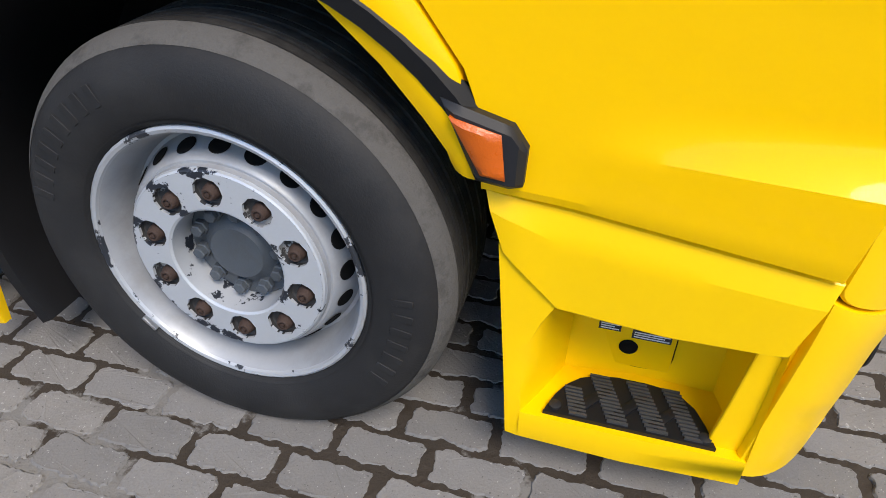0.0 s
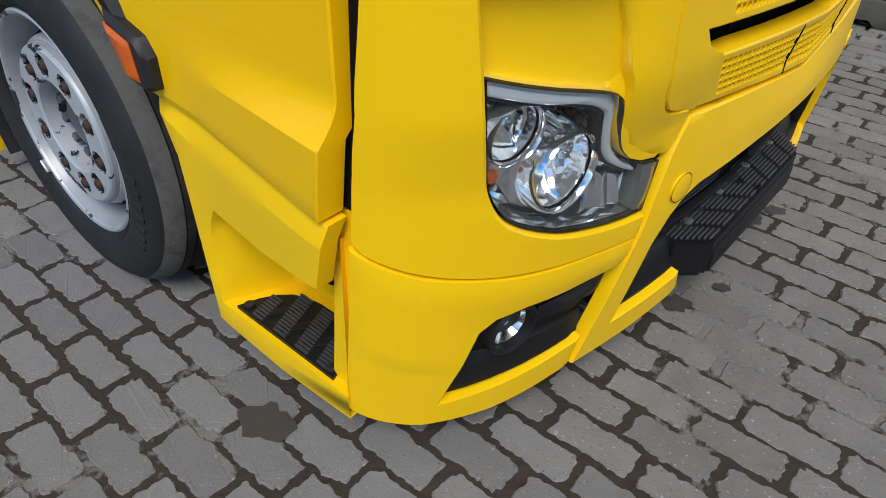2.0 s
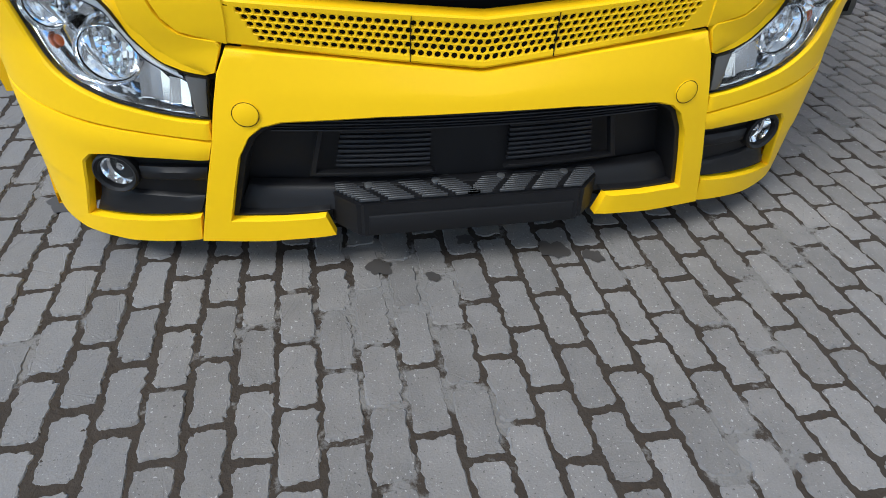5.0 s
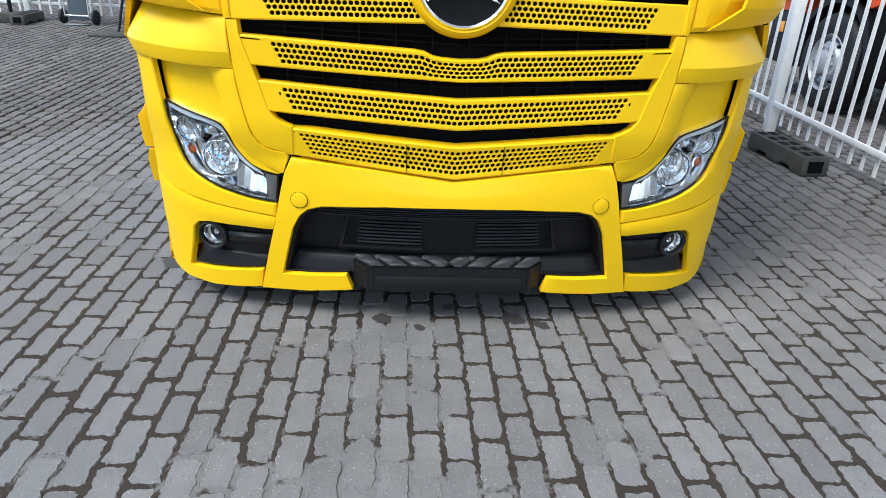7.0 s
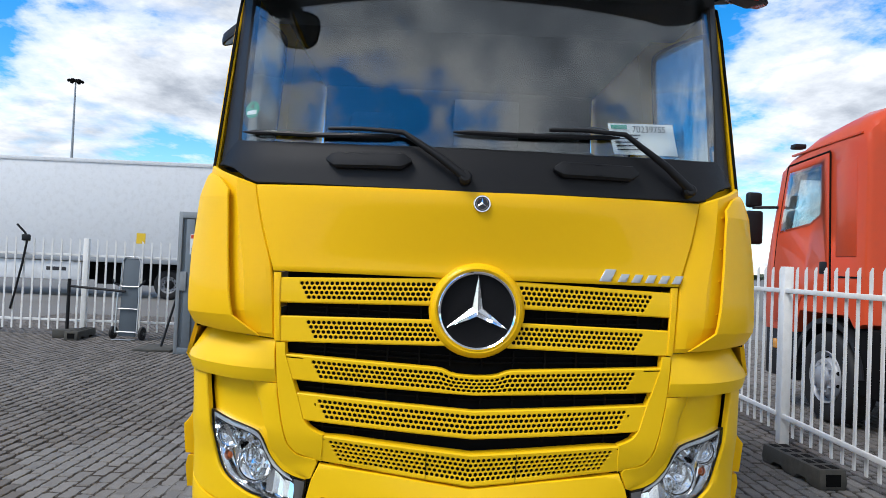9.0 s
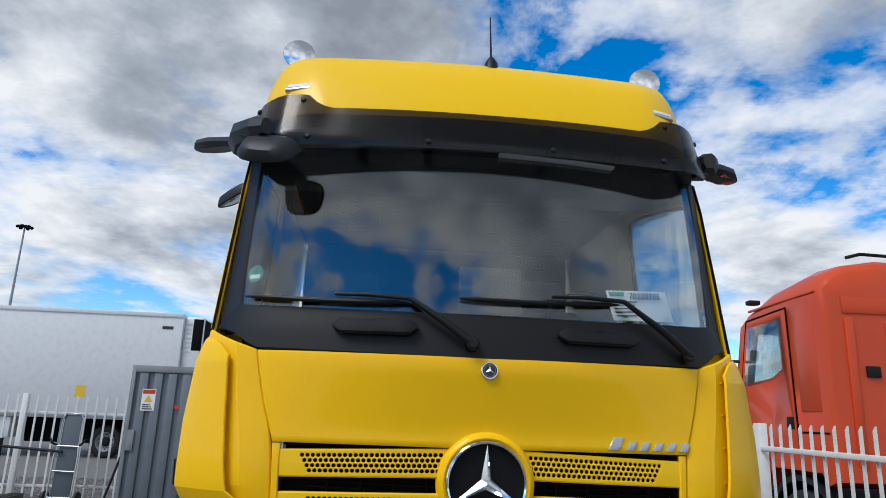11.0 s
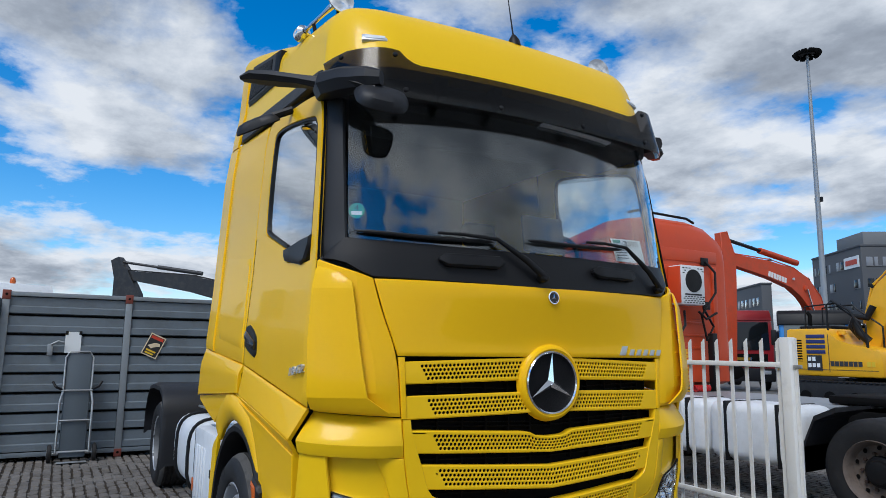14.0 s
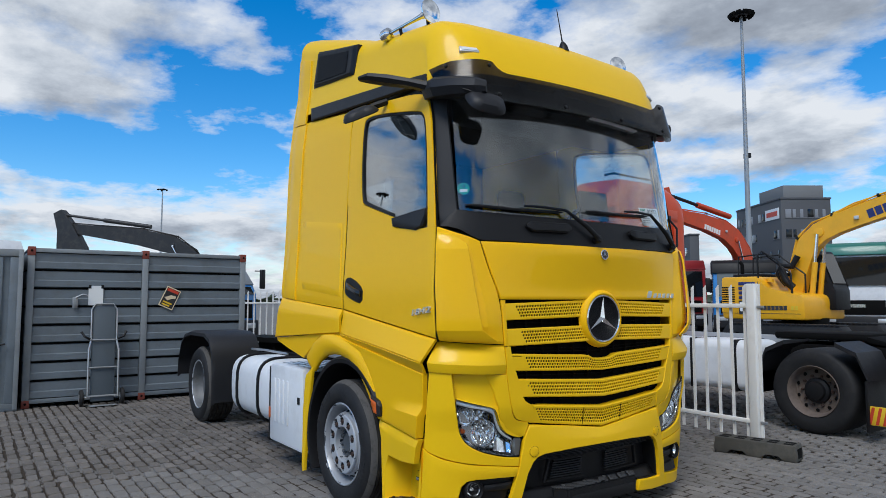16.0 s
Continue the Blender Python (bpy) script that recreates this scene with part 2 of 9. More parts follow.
EXC_YELLOW = surface("machine_yellow_paint", (0.86, 0.43, 0.004), 0.42, coat=0.2, vary=0.08, scale=4, dirt=0.12, dirt_color=(0.30, 0.17, 0.04))
EXC_ORANGE = surface("machine_orange_paint", (0.60, 0.062, 0.012), 0.5, coat=0.0, vary=0.08, scale=4, dirt=0.3, dirt_color=(0.25, 0.07, 0.03))
# shade of the nut recesses put into the base colour, with silver paint patches
NUT_SEAT = surface("shaded_nut_recess_steel", (0.028, 0.028, 0.03), 0.7, vary=0.4, scale=30, dirt=0.8, dirt_color=(0.34, 0.35, 0.36), dirt_scale=13, dirt_edge=(0.56, 0.58))
TABLET_GREY = surface("grey_screen_housing", (0.010, 0.010, 0.011), 0.6, vary=0.1, scale=10)
RIM_WORN = surface("rusty_grey_wheel_steel", (0.125, 0.098, 0.082), 0.7, vary=0.4, scale=22, dirt=0.5, dirt_color=(0.06, 0.04, 0.03), dirt_scale=14)
EXC_GREY = surface("machine_dark_grey_paint", (0.018, 0.0185, 0.021), 0.5, vary=0.2, scale=4, dirt=0.3)
BLUE = surface("blue_cab_paint", (0.02, 0.20, 0.55), 0.4, coat=0.3, vary=0.08)
DARK_RED = surface("dark_red_cab_paint", (0.33, 0.012, 0.015), 0.4, coat=0.3, vary=0.08)
GREEN = surface("dark_green_cab_paint", (0.015, 0.15, 0.11), 0.4, coat=0.3, vary=0.08)
FACADE = surface("dark_grey_cladding", (0.075, 0.078, 0.085), 0.7, vary=0.15, scale=0.6)
GALVANISED = surface("galvanised_steel", (0.33, 0.35, 0.37), 0.5, metal=0.5, vary=0.15, scale=3)
PAPER = surface("white_paper", (0.80, 0.82, 0.82), 0.7, vary=0.03)
INK = surface("dark_print", (0.03, 0.03, 0.035), 0.7, vary=0.05)
STICKER_GREEN = surface("green_badge", (0.01, 0.30, 0.20), 0.5, vary=0.05)
STICKER_YELLOW = surface("yellow_sticker", (0.75, 0.50, 0.02), 0.5, vary=0.06)
STICKER_RED = surface("red_sticker", (0.55, 0.05, 0.02), 0.5, vary=0.06)
CREAM = surface("cream_sticker_edge", (0.75, 0.62, 0.42), 0.55, vary=0.06)
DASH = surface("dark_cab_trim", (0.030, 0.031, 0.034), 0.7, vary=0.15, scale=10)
# cab lining painted near black: the shade of the closed cab is in its colour
LINING_SHADED = surface("shade_darkened_cab_lining", (0.018, 0.018, 0.019), 0.8, vary=0.1, scale=10)
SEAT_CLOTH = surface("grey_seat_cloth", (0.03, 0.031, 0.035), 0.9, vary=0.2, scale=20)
SCREEN_GLASS = clear_glass("windscreen_glass", (0.86, 0.90, 0.91), 1.0, 1.55, 1.75)
SIDE_GLASS = clear_glass("side_window_glass", (0.86, 0.90, 0.91), 1.0, 1.75, 2.2)
CLEAR_GLASS = clear_glass("clear_cab_glass", (0.86, 0.90, 0.90), 1.0, 1.7, 2.0)
LENS = clear_glass("clear_lens", (0.97, 0.98, 0.985), 0.9, 1.4, 0.8)
SMOKED = clear_glass("smoked_acrylic", (0.26, 0.25, 0.245), 0.7, 1.5, 1.0, 0.20)
REFLECTOR = surface("lamp_reflector", (0.93, 0.94, 0.95), 0.12, metal=1.0, vary=0.04, scale=25, rough_vary=0.04)
SHELL = surface("silver_lamp_shell", (0.90, 0.91, 0.92), 0.09, metal=0.95, vary=0.05, scale=15, rough_vary=0.04)
GUIDE = surface("frosted_light_guide", (0.74, 0.77, 0.79), 0.20, metal=0.25, coat=0.6, vary=0.12, scale=30)
CAP_GREY = surface("smoked_lamp_cap", (0.10, 0.10, 0.097), 0.16, coat=0.5, vary=0.2, scale=18)
DARK_GLASS = surface("dark_vehicle_glass", (0.010, 0.012, 0.013), 0.06, spec=0.5, vary=0.1, scale=3, rough_vary=0.02)
SILVER = surface("silvered_lettering", (0.72, 0.73, 0.75), 0.28, metal=0.5, vary=0.08, scale=30)
CAP_BLACK = surface("glossy_black_plastic", (0.006, 0.006, 0.007), 0.22, coat=0.4, vary=0.1, scale=8, rough_vary=0.04)
# opaque pane: the pale sky reflection is put into its base colour
SKY_GLASS = surface("pale_sky_painted_glass", (0.10, 0.13, 0.14), 0.05, coat=1.0, vary=0.2, scale=3, rough_vary=0.02)
LAMP_GREY = surface("lamp_bezel", (0.66, 0.68, 0.70), 0.33, metal=0.55, vary=0.08, scale=15)
MESH_BLACK = surface("black_grid", (0.006, 0.006, 0.007), 0.6, spec=0.15, vary=0.2, scale=40, bump=0.6, bump_scale=420)
MIRROR_GLASS = surface("mirror_glass", (0.80, 0.82, 0.84), 0.03, metal=1.0, vary=0.02, rough_vary=0.01)
JOINT = surface("dirt_between_pavers", (0.044, 0.035, 0.027), 0.95, vary=0.5, scale=3.0, bump=0.8, bump_scale=160, spec=0.25, dirt=0.92, dirt_color=(0.185, 0.178, 0.168), dirt_scale=1.5, dirt_edge=(0.535, 0.562))
PAVER = surface("concrete_paver", (0.186, 0.180, 0.174), 0.88, vary=0.46, scale=9.0, bump=0.55, bump_scale=150, spec=0.3, per="object", spread=0.11, dirt=0.45, dirt_color=(0.135, 0.125, 0.112), dirt_scale=4, specks=95)
PAVER_FIELD = surface("concrete_paver_field", (0.186, 0.177, 0.167), 0.88, vary=0.46, scale=9.0, bump=0.55, bump_scale=150, spec=0.3, per="island", spread=0.13, dirt=0.45, dirt_color=(0.135, 0.125, 0.112), dirt_scale=0.9, specks=95)
# darker, browner version of the paver material for the outer yard
PAVER_OUTER = surface("darker_concrete_paver", (0.165, 0.150, 0.136), 0.88, vary=0.36, scale=9.0, bump=1.0, bump_scale=230, spec=0.25, per="island", spread=0.18, dirt=0.5, dirt_color=(0.10, 0.09, 0.08), dirt_scale=0.7, specks=95)
PAVER_FAR = surface("distant_paving", (0.155, 0.15, 0.143), 0.9, vary=0.25, scale=0.7, dirt=0.4, dirt_color=(0.14, 0.125, 0.11), dirt_scale=0.5)
WET = surface("oil_stain", (0.055, 0.050, 0.046), 0.5, vary=0.2, scale=12)
LABEL_BLACK = surface("black_label", (0.02, 0.02, 0.022), 0.5, vary=0.05)
YELLOW_HOSE = surface("yellow_coil_hose", (0.75, 0.42, 0.02), 0.45, vary=0.05)


# ---- building helpers ----
def thing(name, label, category, at=(0, 0, 0), group="", kind=""):
    ob = new(name)
    ob.empty_display_size = 0.2
    ob.matrix_basis = Matrix.Translation(at)
    return tagged(ob, label, category, group, kind)


def mesh_of(name, bm, material, angle=38, recalc=True):
    if recalc:
        bmesh.ops.recalc_face_normals(bm, faces=bm.faces)
    me = bpy.data.meshes.new(name)
    for f in bm.faces:
        f.smooth = True
    bm.to_mesh(me)
    bm.free()
    me.materials.append(material)
    me.set_sharp_from_angle(angle=radians(angle))
    return me


def part(name, bm, material, parent=None, label="", angle=38, recalc=True):
    """Links a bmesh as one mesh object under a thing or a part."""
    ob = new(name, mesh_of(name, bm, material, angle, recalc))
    if parent is not None:
        ob.parent = parent
        if parent.type == "EMPTY":
            ob.matrix_parent_inverse = parent.matrix_basis.inverted()
    return tagged(ob, label)


def single(name, bm, material, label, category, group="", kind="", angle=38):
    return tagged(part(name, bm, material, angle=angle), label, category, group, kind)


def join(*bms):
    out = bms[0]
    for b in bms[1:]:
        me = bpy.data.meshes.new("tmp")
        b.to_mesh(me)
        b.free()
        out.from_mesh(me)
        bpy.data.meshes.remove(me)
    return out


def box(x0, x1, y0, y1, z0, z1, bevel=0.0, seg=2):
    bm = bmesh.new()
    bmesh.ops.create_cube(bm, size=1.0)
    bmesh.ops.scale(bm, vec=(x1 - x0, y1 - y0, z1 - z0), verts=bm.verts)
    bmesh.ops.translate(bm, vec=((x0 + x1) / 2, (y0 + y1) / 2, (z0 + z1) / 2), verts=bm.verts)
    if bevel:
        bmesh.ops.bevel(bm, geom=bm.edges[:], offset=bevel, segments=seg, profile=0.5, affect="EDGES", clamp_overlap=True)
    return bm


def moved(bm, m):
    bmesh.ops.transform(bm, matrix=m, verts=bm.verts)
    return bm


def tube(points, radius, sides=10, closed=False):
    """A round bar along a line of points."""
    bm = bmesh.new()
    pts = [Vector(p) for p in points]
    n = len(pts)
    rings = []
    up = None
    for i, p in enumerate(pts):
        a = pts[i - 1] if i or closed else p
        b = pts[(i + 1) % n] if i < n - 1 or closed else p
        d = (b - a).normalized()
        if up is None:
            up = Vector((0, 0, 1)) if abs(d.z) < 0.9 else Vector((1, 0, 0))
        side = d.cross(up).normalized()
        up = side.cross(d).normalized()
        r = radius[i] if isinstance(radius, (list, tuple)) else radius
        rings.append([bm.verts.new(p + (side * math.cos(k * 2 * math.pi / sides) + up * math.sin(k * 2 * math.pi / sides)) * r) for k in range(sides)])
    for i in range(n if closed else n - 1):
        q, w = rings[i], rings[(i + 1) % n]
        for k in range(sides):
            bm.faces.new((q[k], q[(k + 1) % sides], w[(k + 1) % sides], w[k]))
    if not closed:
        bm.faces.new(rings[0][::-1])
        bm.faces.new(rings[-1])
    return bm


def lathe(profile, m, steps=48, closed=False):
    """Turns (radius, height) points round the z axis of m."""
    bm = bmesh.new()
    rings = []
    for r, h in profile:
        if r < 1e-5:
            rings.append([bm.verts.new(m @ Vector((0, 0, h)))] * steps)
        else:
            rings.append([bm.verts.new(m @ Vector((r * math.cos(2 * math.pi * k / steps), r * math.sin(2 * math.pi * k / steps), h))) for k in range(steps)])
    pairs = list(zip(rings, rings[1:]))
    if closed:
        pairs.append((rings[-1], rings[0]))
    for a, b in pairs:
        for k in range(steps):
            j = (k + 1) % steps
            f = []
            for v in (a[k], a[j], b[j], b[k]):
                if v not in f:
                    f.append(v)
            if len(f) > 2:
                bm.faces.new(f)
    return bm


def prism(outline, depth, m):
    """A flat outline (x, y) pushed out by depth along z of m."""
    bm = bmesh.new()
    lo = [bm.verts.new(m @ Vector((x, y, 0))) for x, y in outline]
    hi = [bm.verts.new(m @ Vector((x, y, depth))) for x, y in outline]
    n = len(outline)
    for k in range(n):
        bm.faces.new((lo[k], lo[(k + 1) % n], hi[(k + 1) % n], hi[k]))
    bm.faces.new(hi)
    bm.faces.new(lo[::-1])
    return bm


def writing(text, size, depth, m, material, name, parent):
    cu = bpy.data.curves.new(name, "FONT")
    cu.body, cu.size, cu.extrude, cu.align_x, cu.align_y = text, size, depth, "CENTER", "CENTER"
    tmp = new("tmp_text", cu)
    me = bpy.data.meshes.new_from_object(tmp)
    bpy.data.objects.remove(tmp)
    bpy.data.curves.remove(cu)
    bm = bmesh.new()
    bm.from_mesh(me)
    bpy.data.meshes.remove(me)
    moved(bm, m)
    return part(name, bm, material, parent, recalc=False)


# ---- the skin of the cab: u runs round the front from side to side, z is the height ----
XC = [(0.1, -.06), (.3, -.035), (.5, -.015), (.72, 0), (.85, .03), (1.2, .045), (1.45, .04), (1.6, .025), (1.85, 0), (2, -.02), (2.14, -.05), (2.95, -.17), (3.2, -.165), (3.3, -.2)]
YS = [(0, 1.25), (1.6, 1.25), (2, 1.215), (2.9, 1.16), (3.2, 1.12), (3.5, 1.07), (4.2, 1.03)]
U1, UC, CURVE, ROUND = 0.9, 0.45, 0.15, 0.17
BOW = [(0.1, .15), (.5, .13), (.72, .10), (.85, .09), (1.04, .075), (1.4, .06), (1.6, .075), (1.85, .15)]      # how strongly the front bows


def level(table, z):
    return float(np.interp(z, [a for a, b in table], [b for a, b in table]))


def skin(u, z):
    s, a = (1 if u >= 0 else -1), abs(u)
    xc, ys = level(XC, z), level(YS, z)
    if a <= U1:
        return Vector((xc - CURVE * U1 * U1 + level(BOW, z) * (U1 * U1 - a * a), u, z))
    f = min((a - U1) / UC, 1.0) * math.pi / 2
    x = xc - CURVE * U1 * U1 - 2 * CURVE * U1 * (ys - U1) * math.sin(f) - ROUND * (1 - math.cos(f))
    return Vector((x - max(a - U1 - UC, 0.0), s * (U1 + (ys - U1) * math.sin(f)), z))


def round_to(x, z):
    """The u at which the side of the skin lies at x."""
    return U1 + UC + skin(U1 + UC, z).x - x


def skin_normal(u, z):
    h = 0.004
    a = skin(u + h, z) - skin(u - h, z)
    b = skin(u, z + h) - skin(u, z - h)
    n = a.cross(b)
    n.normalize()
    return n


def on_skin(side):
    def f(u, z, off):
        uu = u * side
        return skin(uu, z) + skin_normal(uu, z) * off
    return f


def on_side(side, swell=None):
    """x, z on the flat side of the cab."""
    def f(x, z, off):
        return Vector((x, side * (level(YS, z) + off + (swell(x, z) if swell else 0.0)), z))
    return f


def dense(pts, step):
    out = [pts[0]]
    for a, b in zip(pts, pts[1:]):
        n = max(1, int(math.dist(a[:2], b[:2]) / step + 0.5))
        out += [tuple(a[i] + (b[i] - a[i]) * k / n for i in range(len(a))) for k in range(1, n + 1)]
    return out


def pairs_dense(A, B, step):
    oa, ob = [A[0]], [B[0]]
    for i in range(len(A) - 1):
        n = max(1, int(max(math.dist(A[i], A[i + 1]), math.dist(B[i], B[i + 1])) / step + 0.5))
        for k in range(1, n + 1):
            f = k / n
            oa.append(tuple(p + (q - p) * f for p, q in zip(A[i], A[i + 1])))
            ob.append(tuple(p + (q - p) * f for p, q in zip(B[i], B[i + 1])))
    return oa, ob


def panel(A, B, place, thick=0.012, off=0.0, roll=0.005, step=0.035, cols=None, profile=None, rims="ABSE"):
    """A sheet between the edge lines A and B (matched points), laid on a skin, with thickness and rolled edges.
    profile(a, b): extra height at a across and b along. rims: the edges that are rolled (A, B, start, end)."""
    A, B = pairs_dense(A, B, step)
    width = max(math.dist(a, b) for a, b in zip(A, B))
    cols = cols or max(2, int(width / step + 0.5))
    e = min(0.25, roll * 1.2 / max(width, 1e-4))
    cs = [0.0] + ([e] if "A" in rims else []) + [k / cols for k in range(1, cols)] + ([1 - e] if "B" in rims else []) + [1.0]
    n = len(A)
    rows = [(float(i), i) for i in range(n)]
    bm = bmesh.new()
    top, low = [], []
    for r, i in rows:
        rt, rl = [], []
        for c in cs:
            u = A[i][0] + (B[i][0] - A[i][0]) * c
            z = A[i][1] + (B[i][1] - A[i][1]) * c
            o = off + (profile(c, i / (n - 1)) if profile else 0.0)
            edge = (c == 0 and "A" in rims) or (c == 1 and "B" in rims) or (i == 0 and "S" in rims) or (i == n - 1 and "E" in rims)
            rt.append(bm.verts.new(place(u, z, o - (roll if edge else 0.0))))
            rl.append(bm.verts.new(place(u, z, o - thick - roll)))
        top.append(rt)
        low.append(rl)
    m = len(cs)
    for i in range(n - 1):
        for k in range(m - 1):
            bm.faces.new((top[i][k], top[i][k + 1], top[i + 1][k + 1], top[i + 1][k]))
            bm.faces.new((low[i][k], low[i + 1][k], low[i + 1][k + 1], low[i][k + 1]))
        bm.faces.new((top[i][0], top[i + 1][0], low[i + 1][0], low[i][0]))
        bm.faces.new((top[i][m - 1], low[i][m - 1], low[i + 1][m - 1], top[i + 1][m - 1]))
    for k in range(m - 1):
        bm.faces.new((top[0][k], low[0][k], low[0][k + 1], top[0][k + 1]))
        bm.faces.new((top[n - 1][k], top[n - 1][k + 1], low[n - 1][k + 1], low[n - 1][k]))
    return bm


def mirror_u(pts):
    return [(-u, z) for u, z in reversed(pts)]


# ---- the yellow truck ----
truck = thing("tractor_truck", "yellow two-axle tractor truck with high-roof sleeper cab parked on pavers", "truck", (-2.8, 0, 0))
CENTER = on_skin(1)


def soften(pts, times=2):
    """Cuts the corners of a line of points."""
    for _ in range(times):
        out = [pts[0]]
        for a, b in zip(pts, pts[1:]):
            out += [(a[0] * 0.75 + b[0] * 0.25, a[1] * 0.75 + b[1] * 0.25), (a[0] * 0.25 + b[0] * 0.75, a[1] * 0.25 + b[1] * 0.75)]
        pts = out + [pts[-1]]
    return pts


def grille_bar(edge, z_edge, z_mid, inner, start, rows=4, pitch=0.0214, dip=False, radius=0.0083, only=None):
    """A perforated cross bar. edge: u at its lower and upper end corner; z_edge, z_mid: lower and upper height there and at the middle;
    inner: u where it begins, or None for a bar that runs through; start: u where the holes begin at the top."""
    bm = bmesh.new()

    def at(u, b, off=0.0):
        f = abs(u) / edge[1]
        lo, hi = z_mid[0] + (z_edge[0] - z_mid[0]) * f, z_mid[1] + (z_edge[1] - z_mid[1]) * f
        if dip and abs(u) < 0.27:
            hi = max(hi - 0.022, min(hi, 1.402 - math.sqrt(0.283 ** 2 - u * u)))
        return CENTER(u, lo + (hi - lo) * b, off)

    def quad(a, b, c, d):
        bm.faces.new([bm.verts.new(p) for p in (a, b, c, d)])

    b0, b1 = 0.14, 0.87
    sides = [(-1, 0.0), (1, 0.0)] if inner is None else [(-1, inner), (1, inner)]
    for s, u_in in sides:
        if only and s != only:
            continue

        def end(b):
            return edge[0] + (edge[1] - edge[0]) * b
        n = 24
        for lo, hi, o0, o1 in ((0.0, 0.05, -0.006, 0.0), (0.05, b0, 0, 0), (b1, 0.96, 0, 0), (0.96, 1.0, 0.0, -0.004)):
            for k in range(n):
                f0, f1 = k / n, (k + 1) / n
                quad(at(s * (u_in + (end(lo) - u_in) * f0), lo, o0), at(s * (u_in + (end(lo) - u_in) * f1), lo, o0),
                     at(s * (u_in + (end(hi) - u_in) * f1), hi, o1), at(s * (u_in + (end(hi) - u_in) * f0), hi, o1))
        for k in range(n):
            f0, f1 = k / n, (k + 1) / n
            for b, o in ((0.0, -0.006), (1.0, -0.004)):
                p, q = s * (u_in + (end(b) - u_in) * f0), s * (u_in + (end(b) - u_in) * f1)
                quad(at(p, b, o), at(q, b, o), at(q, b, -0.045), at(p, b, -0.045))
        for r in range(rows):
            lo, hi = b0 + (b1 - b0) * r / rows, b0 + (b1 - b0) * (r + 1) / rows
            first = start - (rows - 1 - r) * pitch / 2
            low_u = u_in + (0.012 if inner is not None else 0.0)
            if inner is None:
                halves = round(first * 2 / pitch)
                first = halves * pitch / 2
                count = halves // 2 + (1 if halves % 2 and s > 0 else 0)
                last = pitch / 2 if halves % 2 else 0.0
            else:
                count = int((first - low_u) / pitch)
                last = first - count * pitch
            mid = (lo + hi) / 2
            for k in range(10):
                f0, f1 = k / 10, (k + 1) / 10
                quad(at(s * (first + (end(lo) - first) * f0), lo), at(s * (first + (end(lo) - first) * f1), lo), at(s * (first + (end(hi) - first) * f1), hi), at(s * (first + (end(hi) - first) * f0), hi))
            if inner is not None:
                quad(at(s * u_in, lo), at(s * last, lo), at(s * last, hi), at(s * u_in, hi))
            hgt = (at(s * first, hi) - at(s * first, lo)).length
            for c in range(count):
                ua, ub = first - (c + 1) * pitch, first - c * pitch
                um = (ua + ub) / 2
                rim = [(ub, mid), (ub, hi), (um, hi), (ua, hi), (ua, mid), (ua, lo), (um, lo), (ub, lo)]
                hole = [(um + radius * 1.12 * math.cos(k * math.pi / 4), mid + radius / hgt * (hi - lo) * math.sin(k * math.pi / 4)) for k in range(8)]
                vr = [bm.verts.new(at(s * u, b)) for u, b in rim]
                vh = [bm.verts.new(at(s * u, b, -0.001)) for u, b in hole]
                vd = [bm.verts.new(at(s * u, b, -0.010)) for u, b in hole]
                for k in range(8):
                    j = (k + 1) % 8
                    bm.faces.new((vr[k], vr[j], vh[j], vh[k]))
                    bm.faces.new((vh[k], vh[j], vd[j], vd[k]))
    bmesh.ops.remove_doubles(bm, verts=bm.verts, dist=0.00015)
    back = bmesh.new()
    for s, u_in in sides:
        if only and s != only:
            continue
        for k in range(6):
            fa, fb = k / 6, (k + 1) / 6
            ends = [(start + 0.004 + (edge[0] - start - 0.004) * f, start + 0.004 + (edge[1] - start - 0.004) * f) for f in (fa, fb)]
            quad(at(s * ends[0][0], b0, -0.0012), at(s * ends[1][0], b0, -0.0012), at(s * ends[1][1], b1, -0.0012), at(s * ends[0][1], b1, -0.0012))
        for k in range(24):
            ua, ub = u_in + (start - u_in) * k / 24, u_in + (start - u_in) * (k + 1) / 24
            back.faces.new([back.verts.new(at(s * u, b, -0.0105)) for u, b in ((ua, b0), (ub, b0), (ub, b1), (ua, b1))])
    bar = part("grille_bar", bm, YELLOW_PLASTIC, truck, angle=0.5)
    # plain black sheet that puts the shade behind the holes
    part("bar_mesh", back, GAP, bar, "black sheet for the shade behind the holes")
    return bar


